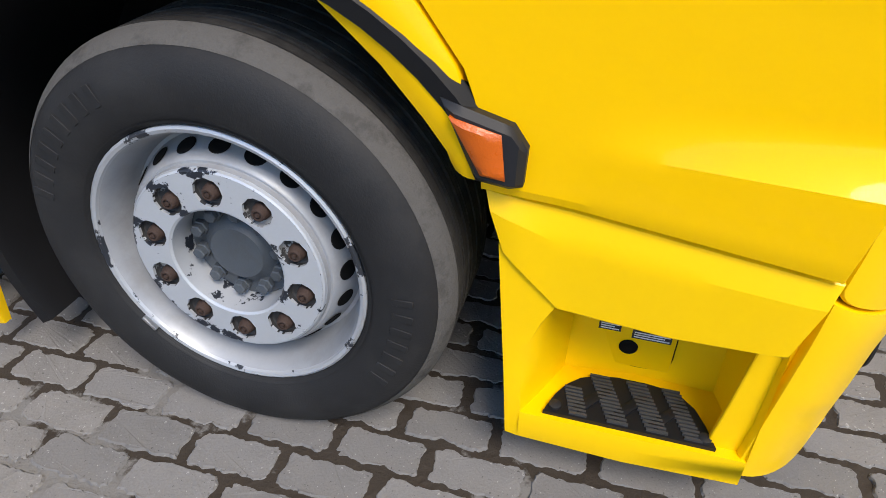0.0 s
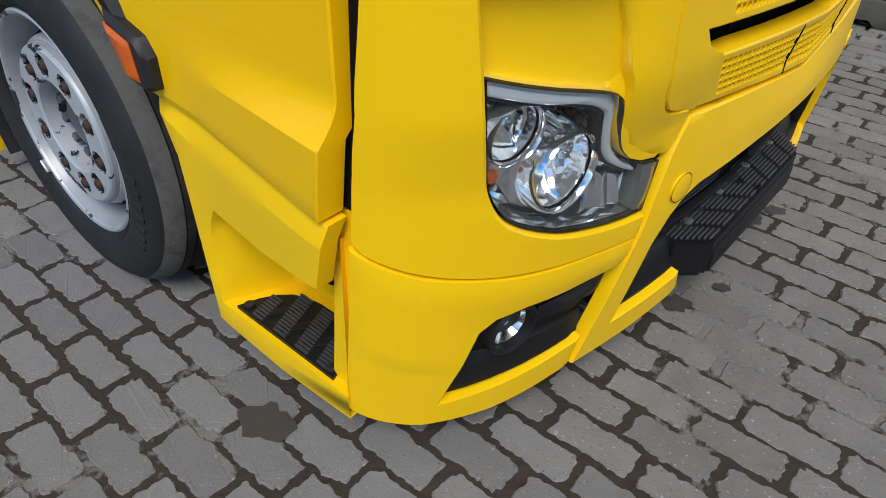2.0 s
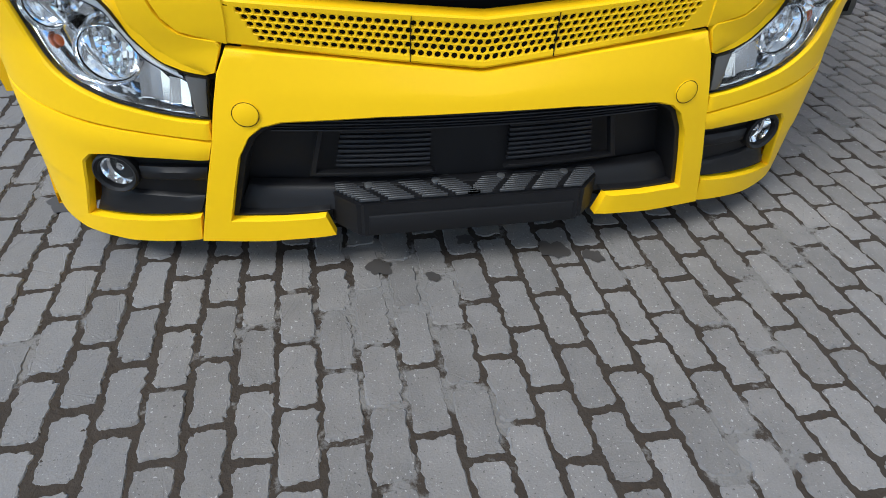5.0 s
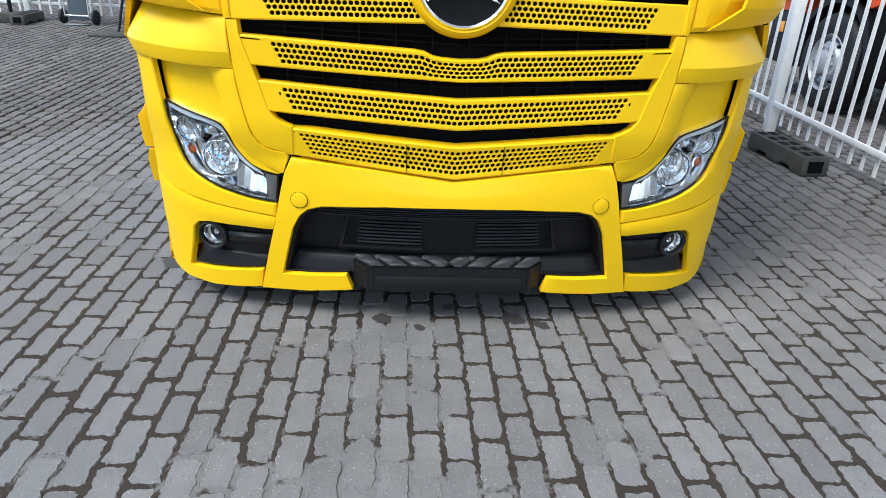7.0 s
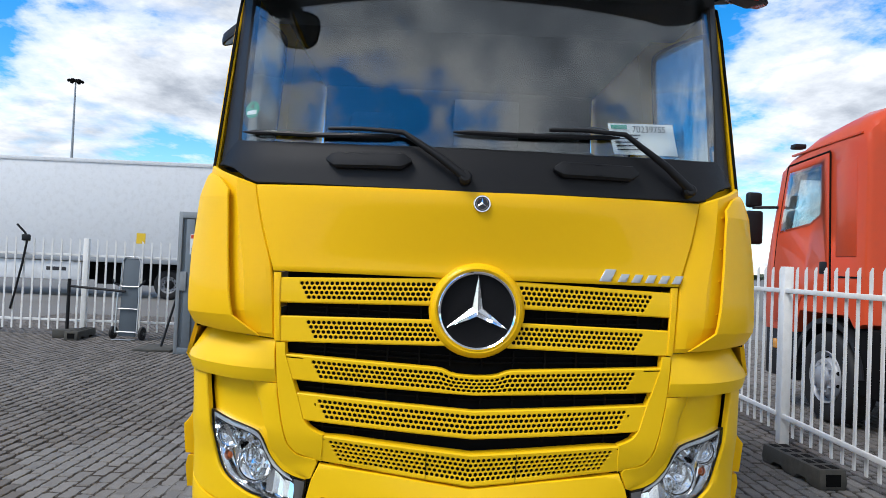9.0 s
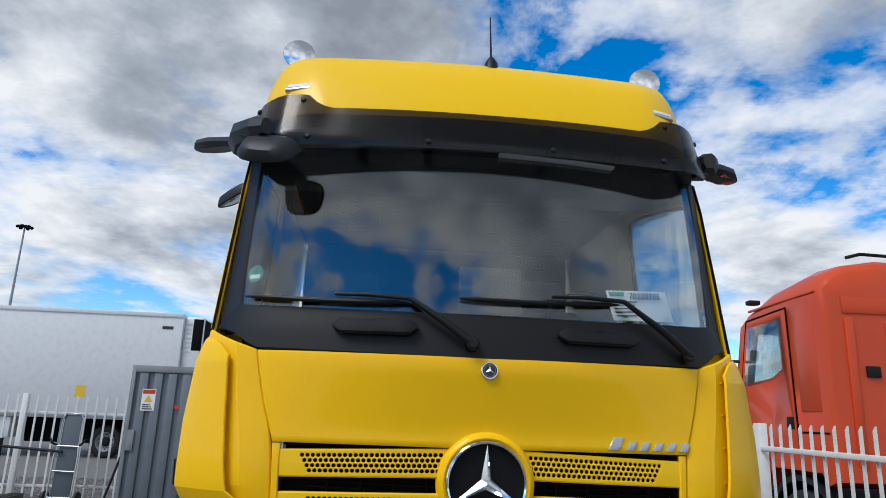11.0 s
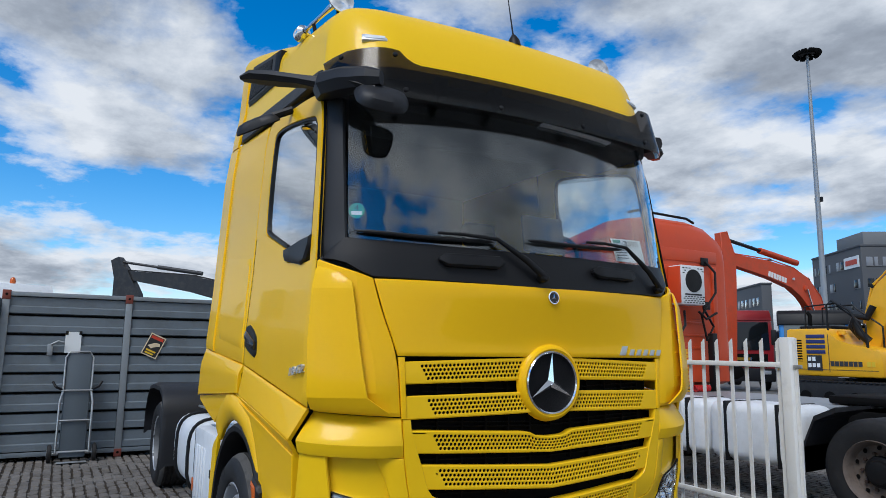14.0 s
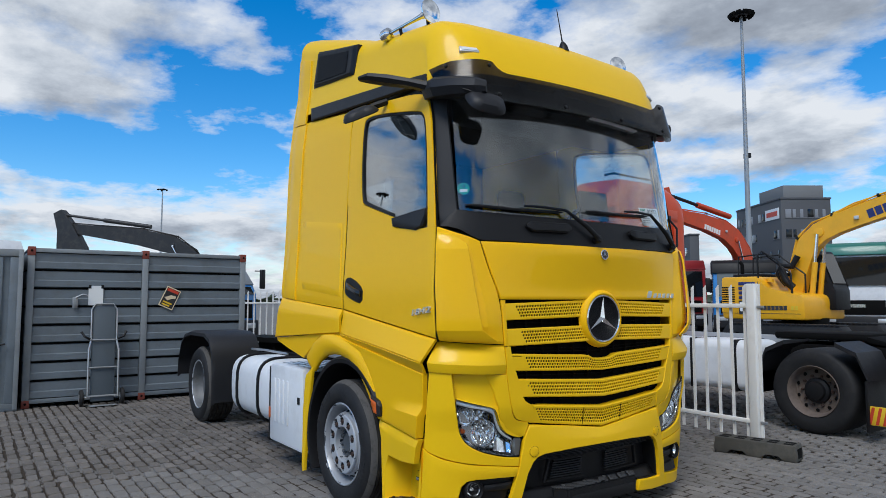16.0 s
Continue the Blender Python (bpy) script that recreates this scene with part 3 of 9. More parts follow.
def build_front():
    # hood above the grille
    hood = panel(soften([(-0.962, 1.902), (-0.94, 1.80), (-0.908, 1.666), (-0.865, 1.533)]), soften([(0.962, 1.902), (0.94, 1.80), (0.908, 1.666), (0.865, 1.533)]), CENTER,
                 cols=40, profile=lambda a, b: 0.010 - 0.02 * max(0, 0.12 - b))
    part("hood", hood, YELLOW, truck)
    for s in (-1, 1):
        frame_col = panel([(0.832, 1.528), (0.829, 1.40), (0.82, 1.24)], [(0.864, 1.528), (0.856, 1.40), (0.846, 1.24)], on_skin(s), roll=0.003, off=0.006)
        part("hood_frame", frame_col, YELLOW, truck)
    for s in (-1, 1):
        grille_bar((0.829, 0.832), (1.40, 1.507), (1.418, 1.535), 0.13, 0.752, only=s)
        grille_bar((0.82, 0.826), (1.236, 1.345), (1.252, 1.36), 0.13, 0.715, only=s)
    grille_bar((0.765, 0.80), (1.08, 1.186), (1.047, 1.150), None, 0.685, dip=True)
    grille_bar((0.712, 0.752), (0.914, 1.026), (0.867, 0.984), None, 0.655)
    grille_bar((0.632, 0.622), (0.738, 0.852), (0.664, 0.80), None, 0.60, rows=5, radius=0.0076)
    # dark joints that part the lowest bar in three
    for s in (-1, 1):
        part("bar_joint", panel([(0.1872, 0.690), (0.1872, 0.808)], [(0.1890, 0.690), (0.1890, 0.808)], on_skin(s), off=0.0024, thick=0.012, roll=0.0003, step=0.008), GAP, truck)
    # black insert behind the bars, with ribs and louvres
    insert = panel([(-0.83, 1.545), (-0.82, 1.2), (-0.74, 0.92), (-0.68, 0.80), (-0.62, 0.70)], [(0.83, 1.545), (0.82, 1.2), (0.74, 0.92), (0.68, 0.80), (0.62, 0.70)], CENTER, off=-0.085, thick=0.004, roll=0.001, cols=24)
    part("grille_insert", insert, GAP, truck)
    ribs = bmesh.new()
    for zc, half in ((1.373, 0.012), (1.205, 0.012), (1.05, 0.01), (0.89, 0.01)):
        for d in (-0.012, 0.012):
            ribs = join(ribs, panel([(-0.72, zc + d + 0.006), (0, zc - 0.02 + d + 0.006), (0.72, zc + d + 0.006)], [(-0.72, zc + d), (0, zc - 0.02 + d), (0.72, zc + d)], CENTER, off=-0.052, thick=0.02, roll=0.001, step=0.06))
        for k in range(-5, 6):
            u = k * 0.135 + 0.03
            ribs = join(ribs, panel([(u, zc + 0.03), (u, zc - 0.045)], [(u + 0.007, zc + 0.03), (u + 0.007, zc - 0.045)], CENTER, off=-0.047, thick=0.03, roll=0.001))
    part("grille_ribs", ribs, GAP, truck)
    # emblem: yellow ring, chrome ring, black mesh disc and a three-spoked star
    m = Matrix.Translation((-0.020, 0.0, 1.402)) @ pose(0, 0, 0, 0, 91, 0)
    ring = part("emblem_surround", lathe([(0.165, -0.03), (0.167, 0.012), (0.175, 0.017), (0.186, 0.012), (0.197, -0.004), (0.203, -0.03)], m, 64), YELLOW, truck)
    part("emblem_ring", lathe([(0.166, -0.02), (0.166, 0.014), (0.160, 0.020), (0.153, 0.014), (0.150, -0.015)], m, 64), CHROME, ring, "chrome ring")
    part("emblem_disc", lathe([(0.152, -0.006), (0.08, -0.003), (0, -0.001)], m, 48), MESH_BLACK, ring, "black mesh disc")
    star = bmesh.new()
    for k in range(3):
        a = math.pi / 2 + k * 2 * math.pi / 3
        tip = Vector((0.150 * math.cos(a), 0.150 * math.sin(a), 0.010))
        l = Vector((0.025 * math.cos(a - math.pi / 3), 0.025 * math.sin(a - math.pi / 3), 0.002))
        r = Vector((0.025 * math.cos(a + math.pi / 3), 0.025 * math.sin(a + math.pi / 3), 0.002))
        top = Vector((0, 0, 0.024))
        turn = m @ pose(0, 0, 0, 0, 0, 90)
        v = [star.verts.new(turn @ p) for p in (tip, l, r, top)]
        for f in ((v[0], v[1], v[3]), (v[0], v[3], v[2])):
            star.faces.new(f)
    part("star", star, CHROME, ring, "chrome three-spoked star", angle=5)
    # small round badge on the hood
    m = Matrix.Translation(skin(0, 1.846) + Vector((0.010, 0, 0))) @ pose(0, 0, 0, 0, 85, 0)
    badge = part("badge", lathe([(0.036, 0), (0.036, 0.004), (0.034, 0.006), (0.024, 0.006)], m, 32), CHROME, truck, "small round chrome badge")
    part("badge_face", lathe([(0.030, 0.0065), (0.0245, 0.0065)], m, 32), LABEL_BLACK, badge)
    part("badge_disc", lathe([(0.0235, 0.0055), (0, 0.006)], m, 32), LABEL_BLACK, badge)
    st = bmesh.new()
    for k in range(3):
        a = math.pi + k * 2 * math.pi / 3
        v = [st.verts.new(m @ Vector(p)) for p in ((0.023 * math.cos(a), 0.023 * math.sin(a), 0.0075), (0.005 * math.cos(a - 1.05), 0.005 * math.sin(a - 1.05), 0.0075), (0, 0, 0.010), (0.005 * math.cos(a + 1.05), 0.005 * math.sin(a + 1.05), 0.0075))]
        st.faces.new((v[0], v[1], v[2]))
        st.faces.new((v[0], v[2], v[3]))
    part("badge_star", st, CHROME, badge, angle=5)
    # chrome model lettering drawn as plain slanted bars
    for k in range(6):
        u0 = 0.51 + k * 0.060 + (0.02 if k else 0)
        hgt = 0.052 if k == 0 else 0.034
        wid = 0.062 if k == 0 else 0.046
        bars = panel([(u0, 1.545), (u0 + 0.55 * hgt, 1.545 + hgt)], [(u0 + wid * 0.82, 1.545), (u0 + wid * 0.82 + 0.45 * hgt, 1.545 + hgt)], CENTER, off=0.015, thick=0.004, roll=0.001, step=0.012)
        part("lettering_bar", bars, STEEL, truck, "slanted chrome lettering bar")
    # lower bumper, one piece round the black intake
    half_in = [(0.43, 0.226), (0.56, 0.214), (0.698, 0.209), (0.672, 0.32), (0.645, 0.425), (0.61, 0.49), (0.575, 0.518), (0.52, 0.533), (0.27, 0.545), (0.0, 0.548)]
    half_out = [(0.404, 0.155), (0.60, 0.132), (0.797, 0.124), (0.755, 0.30), (0.711, 0.467), (0.690, 0.57), (0.667, 0.662), (0.637, 0.728), (0.30, 0.693), (0.0, 0.655)]
    A = half_in + mirror_u(half_in)[1:]
    B = half_out + mirror_u(half_out)[1:]
    part("front_bumper", panel(A, B, CENTER, cols=8, profile=lambda a, b: 0.012 - 0.030 * max(0.0, a - 0.42) * max(0.0, 1 - abs(b - 0.5) / 0.30), thick=0.03), YELLOW_PLASTIC, truck)
    for s in (-1, 1):
        w = [(0.608 + 0.033 * math.cos(k * math.pi / 12), 0.560 + 0.033 * math.sin(k * math.pi / 12)) for k in range(25)]
        place = on_skin(s)
        cap = bmesh.new()
        ring = [[cap.verts.new(place(0.608 + (u - 0.608) * f, 0.560 + (z - 0.560) * f, o)) for u, z in w[:-1]] for f, o in ((1.0, 0.008), (0.98, 0.0165), (0.9, 0.0175))]
        for p, q in zip(ring, ring[1:]):
            for k in range(24):
                cap.faces.new((p[k], p[(k + 1) % 24], q[(k + 1) % 24], q[k]))
        cap.faces.new(ring[-1])
        part("tow_cover", cap, YELLOW_PLASTIC, truck)
        gap = bmesh.new()
        ring = [[gap.verts.new(place(0.608 + (u - 0.608) * f, 0.560 + (z - 0.560) * f, 0.0172)) for u, z in w[:-1]] for f in (1.0, 1.06)]
        for k in range(24):
            gap.faces.new((ring[0][k], ring[0][(k + 1) % 24], ring[1][(k + 1) % 24], ring[1][k]))
        part("tow_cover_joint", gap, GAP, truck)
    # black intake tub
    tub = panel([(-0.72, 0.20), (-0.68, 0.40), (-0.56, 0.56)], [(0.72, 0.20), (0.68, 0.40), (0.56, 0.56)], CENTER, off=-0.11, thick=0.004, roll=0.001, cols=20)
    tub = join(tub, panel(half_in + mirror_u(half_in)[1:], [(u * 0.975, 0.38 + (z - 0.38) * 0.94) for u, z in half_in + mirror_u(half_in)[1:]], CENTER, off=-0.012, thick=0.10, roll=0.002, cols=2))
    tub_part = part("bumper_intake", tub, BLACK, truck, "black plastic lower air intake")
    part("intake_shelf", panel([(-0.655, 0.285), (0.655, 0.285)], [(-0.69, 0.212), (0.69, 0.212)], CENTER, off=-0.03, thick=0.03, roll=0.008, profile=lambda a, b: -0.03 * (1 - a)), BLACK, tub_part)
    for k in range(5):
        z = 0.487 + k * 0.010
        part("intake_slat", panel([(-0.56 + k * 0.004, z), (0.56 - k * 0.004, z)], [(-0.56, z + 0.004), (0.56, z + 0.004)], CENTER, off=-0.03, thick=0.01, roll=0.001, step=0.1, cols=2), DARK, tub_part)
    for s in (-1, 1):
        place = on_skin(s)
        for k in range(8):
            z = 0.335 + k * 0.016
            part("louvre", panel([(0.12, z), (0.40 - 0.003 * k, z)], [(0.12, z + 0.009), (0.40 - 0.003 * k, z + 0.009)], place, off=-0.085, thick=0.018, roll=0.002, cols=2), DARK, tub_part)
        part("vent_frame", panel([(0.105, 0.475), (0.44, 0.475), (0.475, 0.322), (0.105, 0.322)], [(0.118, 0.465), (0.425, 0.465), (0.455, 0.332), (0.118, 0.332)], place, off=-0.06, thick=0.02, roll=0.003), BLACK, tub_part)
    part("intake_post", box(-0.27, -0.172, -0.125, 0.125, 0.25, 0.47, 0.02), BLACK, tub_part)
    # front step
    step = prism([(-0.155, -0.41), (-0.115, -0.41), (-0.034, -0.335), (-0.034, 0.335), (-0.115, 0.41), (-0.155, 0.41)], 0.125, Matrix.Translation((0, 0, 0.162)))
    bmesh.ops.bevel(step, geom=step.edges[:], offset=0.012, segments=2, affect="EDGES", clamp_overlap=True)
    step = part("front_step", step, BLACK, truck, "black plastic front step with ribbed tread")
    for k in range(8):
        y = -0.345 + k * 0.0986
        side = 1 if k >= 4 else -1
        rib = bmesh.new()
        for j in range(10):
            x = -0.148 + j * 0.0112
            lean = -side * 0.75 * (x + 0.09)
            reach = 0.398 - 0.95 * max(0.0, x + 0.115)
            y0, y1 = max(-reach, y - 0.038 + lean), min(reach, y + 0.038 + lean)
            if y1 - y0 > 0.012:
                rib = join(rib, box(x, x + 0.0062, y0, y1, 0.283, 0.2925, 0.0015, 1))
        part("tread_ribs", rib, STEP_GREY, step)
    part("step_front_panel", box(-0.040, -0.027, -0.31, 0.31, 0.172, 0.240, 0.005), BLACK, step)
    for y in (-0.30, -0.10, 0.10, 0.30):
        part("step_bolt", lathe([(0.013, 0), (0.013, 0.008), (0.008, 0.010), (0, 0.010)], Matrix.Translation((-0.12, y, 0.286)), 12), STEEL, step)


def fluted_bowl(r, deep, m):
    """A lamp reflector: a round dish broken into upright flutes and cross steps."""
    bm = bmesh.new()
    lines, rows = 15, 9
    rnd = random.Random(int(r * 1e4))
    tilt = [[rnd.uniform(-0.5, 0.5) for _ in range(rows)] for _ in range(lines)]
    for i in range(lines):
        for j in range(rows):
            quad = []
            for a, b in ((0, 0), (1, 0), (1, 1), (0, 1)):
                u, v = (i + a) / lines * 2 - 1, (j + b) / rows * 2 - 1
                x, y = u * r * math.sqrt(1 - v * v / 2), v * r * math.sqrt(1 - u * u / 2)
                d = -deep * (1 - (x * x + y * y) / (r * r)) - 0.004
                d += deep * (0.12 * (a - 0.5) * (1 if i % 2 else -1) + 0.16 * tilt[i][j] * (b - 0.5))
                quad.append(bm.verts.new(m @ Vector((x, y, d))))
            bm.faces.new(quad)
    return bm


def build_lamp(s):
    place = on_skin(s)
    top = [(1.112, 0.915), (1.019, 0.886), (0.95, 0.868), (0.908, 0.852), (0.886, 0.82), (0.872, 0.785), (0.852, 0.745), (0.826, 0.712), (0.79, 0.68), (0.748, 0.660), (0.692, 0.647)]
    low = [(1.106, 0.852), (1.090, 0.78), (1.074, 0.716), (1.058, 0.675), (1.036, 0.640), (1.012, 0.618), (0.985, 0.602), (0.95, 0.582), (0.92, 0.570), (0.80, 0.541), (0.706, 0.534)]
    guide_top = top
    top, low = soften(top), soften(low)
    rim = top + low[::-1] + top[:1]

    def inset(pts, a, b):
        return [(0.93 + (u - 0.93) * a, 0.72 + (z - 0.72) * b) for u, z in pts]

    lamp = part("headlight", panel(top, low, place, off=-0.118, thick=0.004, roll=0.001, cols=7, step=0.06, profile=lambda a, b: 0.034 * math.sin(a * 11 + b * 7)), SHELL, truck, "clear halogen headlight unit in chrome housing", angle=8)
    part("headlight_frame", panel(rim, inset(rim, 0.996, 0.992), place, off=-0.004, thick=0.012, roll=0.001, step=0.03, cols=2), BLACK, lamp, "black lamp surround")
    part("inner_wall", panel(inset(rim, 0.993, 0.986), inset(rim, 0.985, 0.977), place, off=-0.018, thick=0.11, roll=0.001, step=0.03, cols=1), SHELL, lamp)
    pane = part("lens", panel(inset(top, 0.994, 0.988), inset(low, 0.994, 0.988), place, off=-0.004, thick=0.003, roll=0.001, cols=10), LENS, lamp, "clear polycarbonate lens")
    pane.visible_shadow = False
    # frosted light guide along the upper edge, with a dark line under it
    guide_out = [(0.93 + (u - 0.93) * 0.965, z - 0.008) for u, z in guide_top[:-1]]
    guide_in = [(u + (0.013 if 3 <= i <= 7 else 0.004 * (i < 3)), z - (0.026 if i < 4 else 0.012 if i < 7 else 0.017)) for i, (u, z) in enumerate(guide_out)]
    edge_in = soften([(u + (0.004 if 3 <= i <= 7 else 0), z - 0.005) for i, (u, z) in enumerate(guide_in)])
    guide_out, guide_in = soften(guide_out), soften(guide_in)
    part("light_guide", panel(guide_out, guide_in, place, off=-0.022, thick=0.02, roll=0.004, cols=4, profile=lambda a, b: 0.006 * math.sin(math.pi * a)), GUIDE, lamp, "frosted daytime light guide")
    part("guide_edge", panel(guide_in, edge_in, place, off=-0.026, thick=0.03, roll=0.001, cols=1), DARK, lamp)
    for u, z, r, deep, sunk in ((0.930, 0.690, 0.070, 0.045, 0.045), (1.040, 0.795, 0.050, 0.035, 0.030)):
        c = place(u, z, -0.026)
        n = (place(u, z, 0.0) - place(u, z, -0.1)).normalized()
        n = (n + Vector((1.2, 0, 0.0))).normalized()
        m = Matrix.Translation(c) @ n.to_track_quat("Z", "Y").to_matrix().to_4x4()
        bowl = part("reflector_bowl", fluted_bowl(r, deep, m @ Matrix.Translation((0, 0, -sunk))), REFLECTOR, lamp, "faceted chrome reflector bowl", angle=4)
        part("bowl_ring", lathe([(r * 1.30, -0.085), (r * 1.22, -0.030), (r * 1.16, -0.004), (r * 1.11, 0.002), (r * 1.06, -0.002), (r * 1.03, -sunk * 0.6), (r * 1.0, -sunk - 0.006)], m, 48), SHELL, bowl, "smooth chrome lamp shroud", angle=60)
        part("bowl_groove", lathe([(r * 1.045, -0.010), (r * 1.025, -0.016)], m, 48), GAP, bowl)
        part("bulb_shield", lathe([(0, -deep * 0.30), (r * 0.15, -deep * 0.36), (r * 0.17, -deep * 0.6), (r * 0.10, -deep), (0, -deep)], m @ Matrix.Translation((0, 0, -sunk)), 16), CHROME, bowl)
    c = place(1.050, 0.706, -0.056)
    m = Matrix.Translation(c) @ Vector((1, 0.15 * s, 0.1)).to_track_quat("Z", "Y").to_matrix().to_4x4()
    part("indicator_bulb", lathe([(0.017, -0.012), (0.016, 0.006), (0.008, 0.012), (0, 0.014)], m, 20), AMBER, lamp, "amber indicator")
    for a, b in (((0.868, 0.69), (0.80, 0.625)), ((0.80, 0.635), (0.755, 0.615))):
        part("side_reflector", panel([(a[0], a[1]), (b[0], b[1])], [(a[0] + 0.01, 0.578 if a[0] > 0.82 else 0.562), (b[0], 0.562 if b[0] > 0.78 else 0.555)], place, off=-0.046, thick=0.012, roll=0.003, cols=6, profile=lambda p, q: 0.020 * p - 0.012 * math.sin(math.pi * q)), REFLECTOR, lamp, angle=8)
    part("inner_bezel", panel([(1.09, 0.845), (1.06, 0.72), (1.01, 0.635), (0.92, 0.588)], [(1.02, 0.755), (1.0, 0.72), (0.985, 0.68), (0.93, 0.61)], place, off=-0.050, thick=0.01, roll=0.004), SHELL, lamp)
    part("end_cap", panel([(0.745, 0.652), (0.738, 0.545)], [(0.697, 0.645), (0.710, 0.542)], place, off=-0.001, thick=0.04, roll=0.004), CAP_GREY, lamp, "smoked grey lamp end cap")


def build_corner(s):
    place = on_skin(s)
    # blade beside the headlight
    part("headlight_blade", panel(
        soften([(1.14, 1.09), (1.135, 1.04), (1.124, 0.965), (1.117, 0.917), (1.110, 0.852), (1.092, 0.78), (1.078, 0.716), (1.060, 0.670), (1.036, 0.634), (0.985, 0.596), (0.92, 0.564), (0.80, 0.535), (0.708, 0.528)]),
        soften([(1.312, 1.09), (1.314, 1.03), (1.324, 0.95), (1.333, 0.89), (1.331, 0.80), (1.316, 0.72), (1.320, 0.65), (1.324, 0.603), (1.212, 0.566), (1.105, 0.535), (1.0, 0.513), (0.83, 0.490), (0.709, 0.477)]), place, off=0.008, thick=0.02), YELLOW_PLASTIC, truck)
    # bumper corner round the fog lamp opening
    part("bumper_corner", panel(
        [(0.728, 0.413), (0.86, 0.416), (0.975, 0.416), (1.025, 0.405), (1.05, 0.375), (1.07, 0.28), (1.103, 0.168), (1.0, 0.180), (0.90, 0.195), (0.789, 0.211)],
        [(0.711, 0.470), (0.86, 0.489), (1.0, 0.506), (1.16, 0.543), (1.327, 0.598), (1.327, 0.37), (1.327, 0.154), (1.136, 0.103), (1.0, 0.098), (0.800, 0.124)], place, off=0.008, thick=0.025, step=0.025,
        profile=lambda a, b: 0.004 * math.sin(math.pi * a) if b < 0.55 else 0.0), YELLOW_PLASTIC, truck)
    # fog lamp in its black insert
    fog = part("fog_lamp_insert", panel([(0.735, 0.41), (0.98, 0.413), (1.03, 0.395)], [(0.79, 0.215), (1.0, 0.185), (1.095, 0.172)], place, off=-0.035, thick=0.02, roll=0.004), BLACK, truck, "black plastic fog lamp insert")
    part("insert_bar", panel([(0.745, 0.375), (0.93, 0.368)], [(0.755, 0.330), (0.93, 0.325)], place, off=-0.006, thick=0.03, roll=0.012), BLACK, fog)
    part("insert_ledge", panel([(0.775, 0.265), (1.05, 0.275)], [(0.79, 0.217), (1.085, 0.180)], place, off=-0.004, thick=0.03, roll=0.008, profile=lambda a, b: -0.02 * (1 - a)), BLACK, fog)
    c = place(0.985, 0.345, -0.016)
    n = (place(0.985, 0.345, 0.1) - c).normalized()
    m = Matrix.Translation(c) @ (n + Vector((0.9, 0, 0))).normalized().to_track_quat("Z", "Y").to_matrix().to_4x4()
    part("fog_lamp_ring", lathe([(0.066, -0.03), (0.064, 0.014), (0.058, 0.020), (0.050, 0.014), (0.047, -0.02)], m, 32), BLACK, fog)
    part("fog_lamp_reflector", lathe([(0.047, -0.002), (0.038, -0.022), (0.02, -0.03), (0.008, -0.012), (0, -0.010)], m, 28), REFLECTOR, fog, "chrome fog lamp reflector")
    pane = part("fog_lamp_lens", lathe([(0.048, 0.004), (0.03, 0.012), (0, 0.015)], m, 28), LENS, fog)
    pane.visible_shadow = False
    build_lamp(s)
    part("lamp_gap_fill", panel([(0.915, 0.862), (0.892, 0.824), (0.878, 0.789), (0.858, 0.749), (0.832, 0.716), (0.796, 0.684), (0.752, 0.664), (0.70, 0.652)],
                                [(0.84, 0.88), (0.845, 0.84), (0.842, 0.80), (0.82, 0.755), (0.79, 0.715), (0.75, 0.682), (0.70, 0.668), (0.668, 0.662)], place, off=-0.010, thick=0.02, roll=0.002, profile=lambda a, b: -0.026 * max(0.0, 1 - b / 0.35)), YELLOW_PLASTIC, truck)
    # recess over the headlight and the rounded pillar beside the grille
    part("headlight_recess", panel([(1.15, 1.07), (1.14, 0.97), (1.125, 0.90)], [(0.80, 1.07), (0.79, 0.94), (0.77, 0.78)], place, off=-0.038, thick=0.006, roll=0.002), YELLOW_PLASTIC, truck)
    part("grille_pillar", panel(
        [(0.828, 1.06), (0.822, 1.011), (0.812, 0.95), (0.80, 0.89), (0.782, 0.822), (0.760, 0.785), (0.735, 0.765), (0.70, 0.756), (0.652, 0.748), (0.6445, 0.733), (0.6705, 0.665)],
        [(0.955, 1.06), (0.930, 1.011), (0.905, 0.95), (0.886, 0.89), (0.868, 0.845), (0.866, 0.82), (0.862, 0.79), (0.842, 0.745), (0.81, 0.705), (0.765, 0.674), (0.696, 0.655)], place, off=0.004, thick=0.03, roll=0.004, profile=lambda a, b: -(0.018 + 0.024 * max(0.0, 1 - b / 0.42)) * a * a), YELLOW_PLASTIC, truck)
    part("seam_backing", panel([(0.60, 0.83), (0.60, 0.64)], [(0.83, 0.83), (0.76, 0.64)], place, off=-0.016, thick=0.006, roll=0.002), GAP, truck)
    # frame piece at the end of the grille
    part("grille_frame", panel(
        [(0.800, 1.235), (0.796, 1.19), (0.761, 1.083), (0.735, 1.011), (0.708, 0.918), (0.684, 0.885), (0.655, 0.868), (0.621, 0.856), (0.622, 0.80), (0.628, 0.740)],
        [(0.838, 1.235), (0.836, 1.19), (0.829, 1.083), (0.8195, 1.011), (0.8035, 0.918), (0.796, 0.885), (0.785, 0.845), (0.770, 0.805), (0.739, 0.773), (0.680, 0.755)], place, off=0.004, thick=0.04, roll=0.003), YELLOW_PLASTIC, truck)
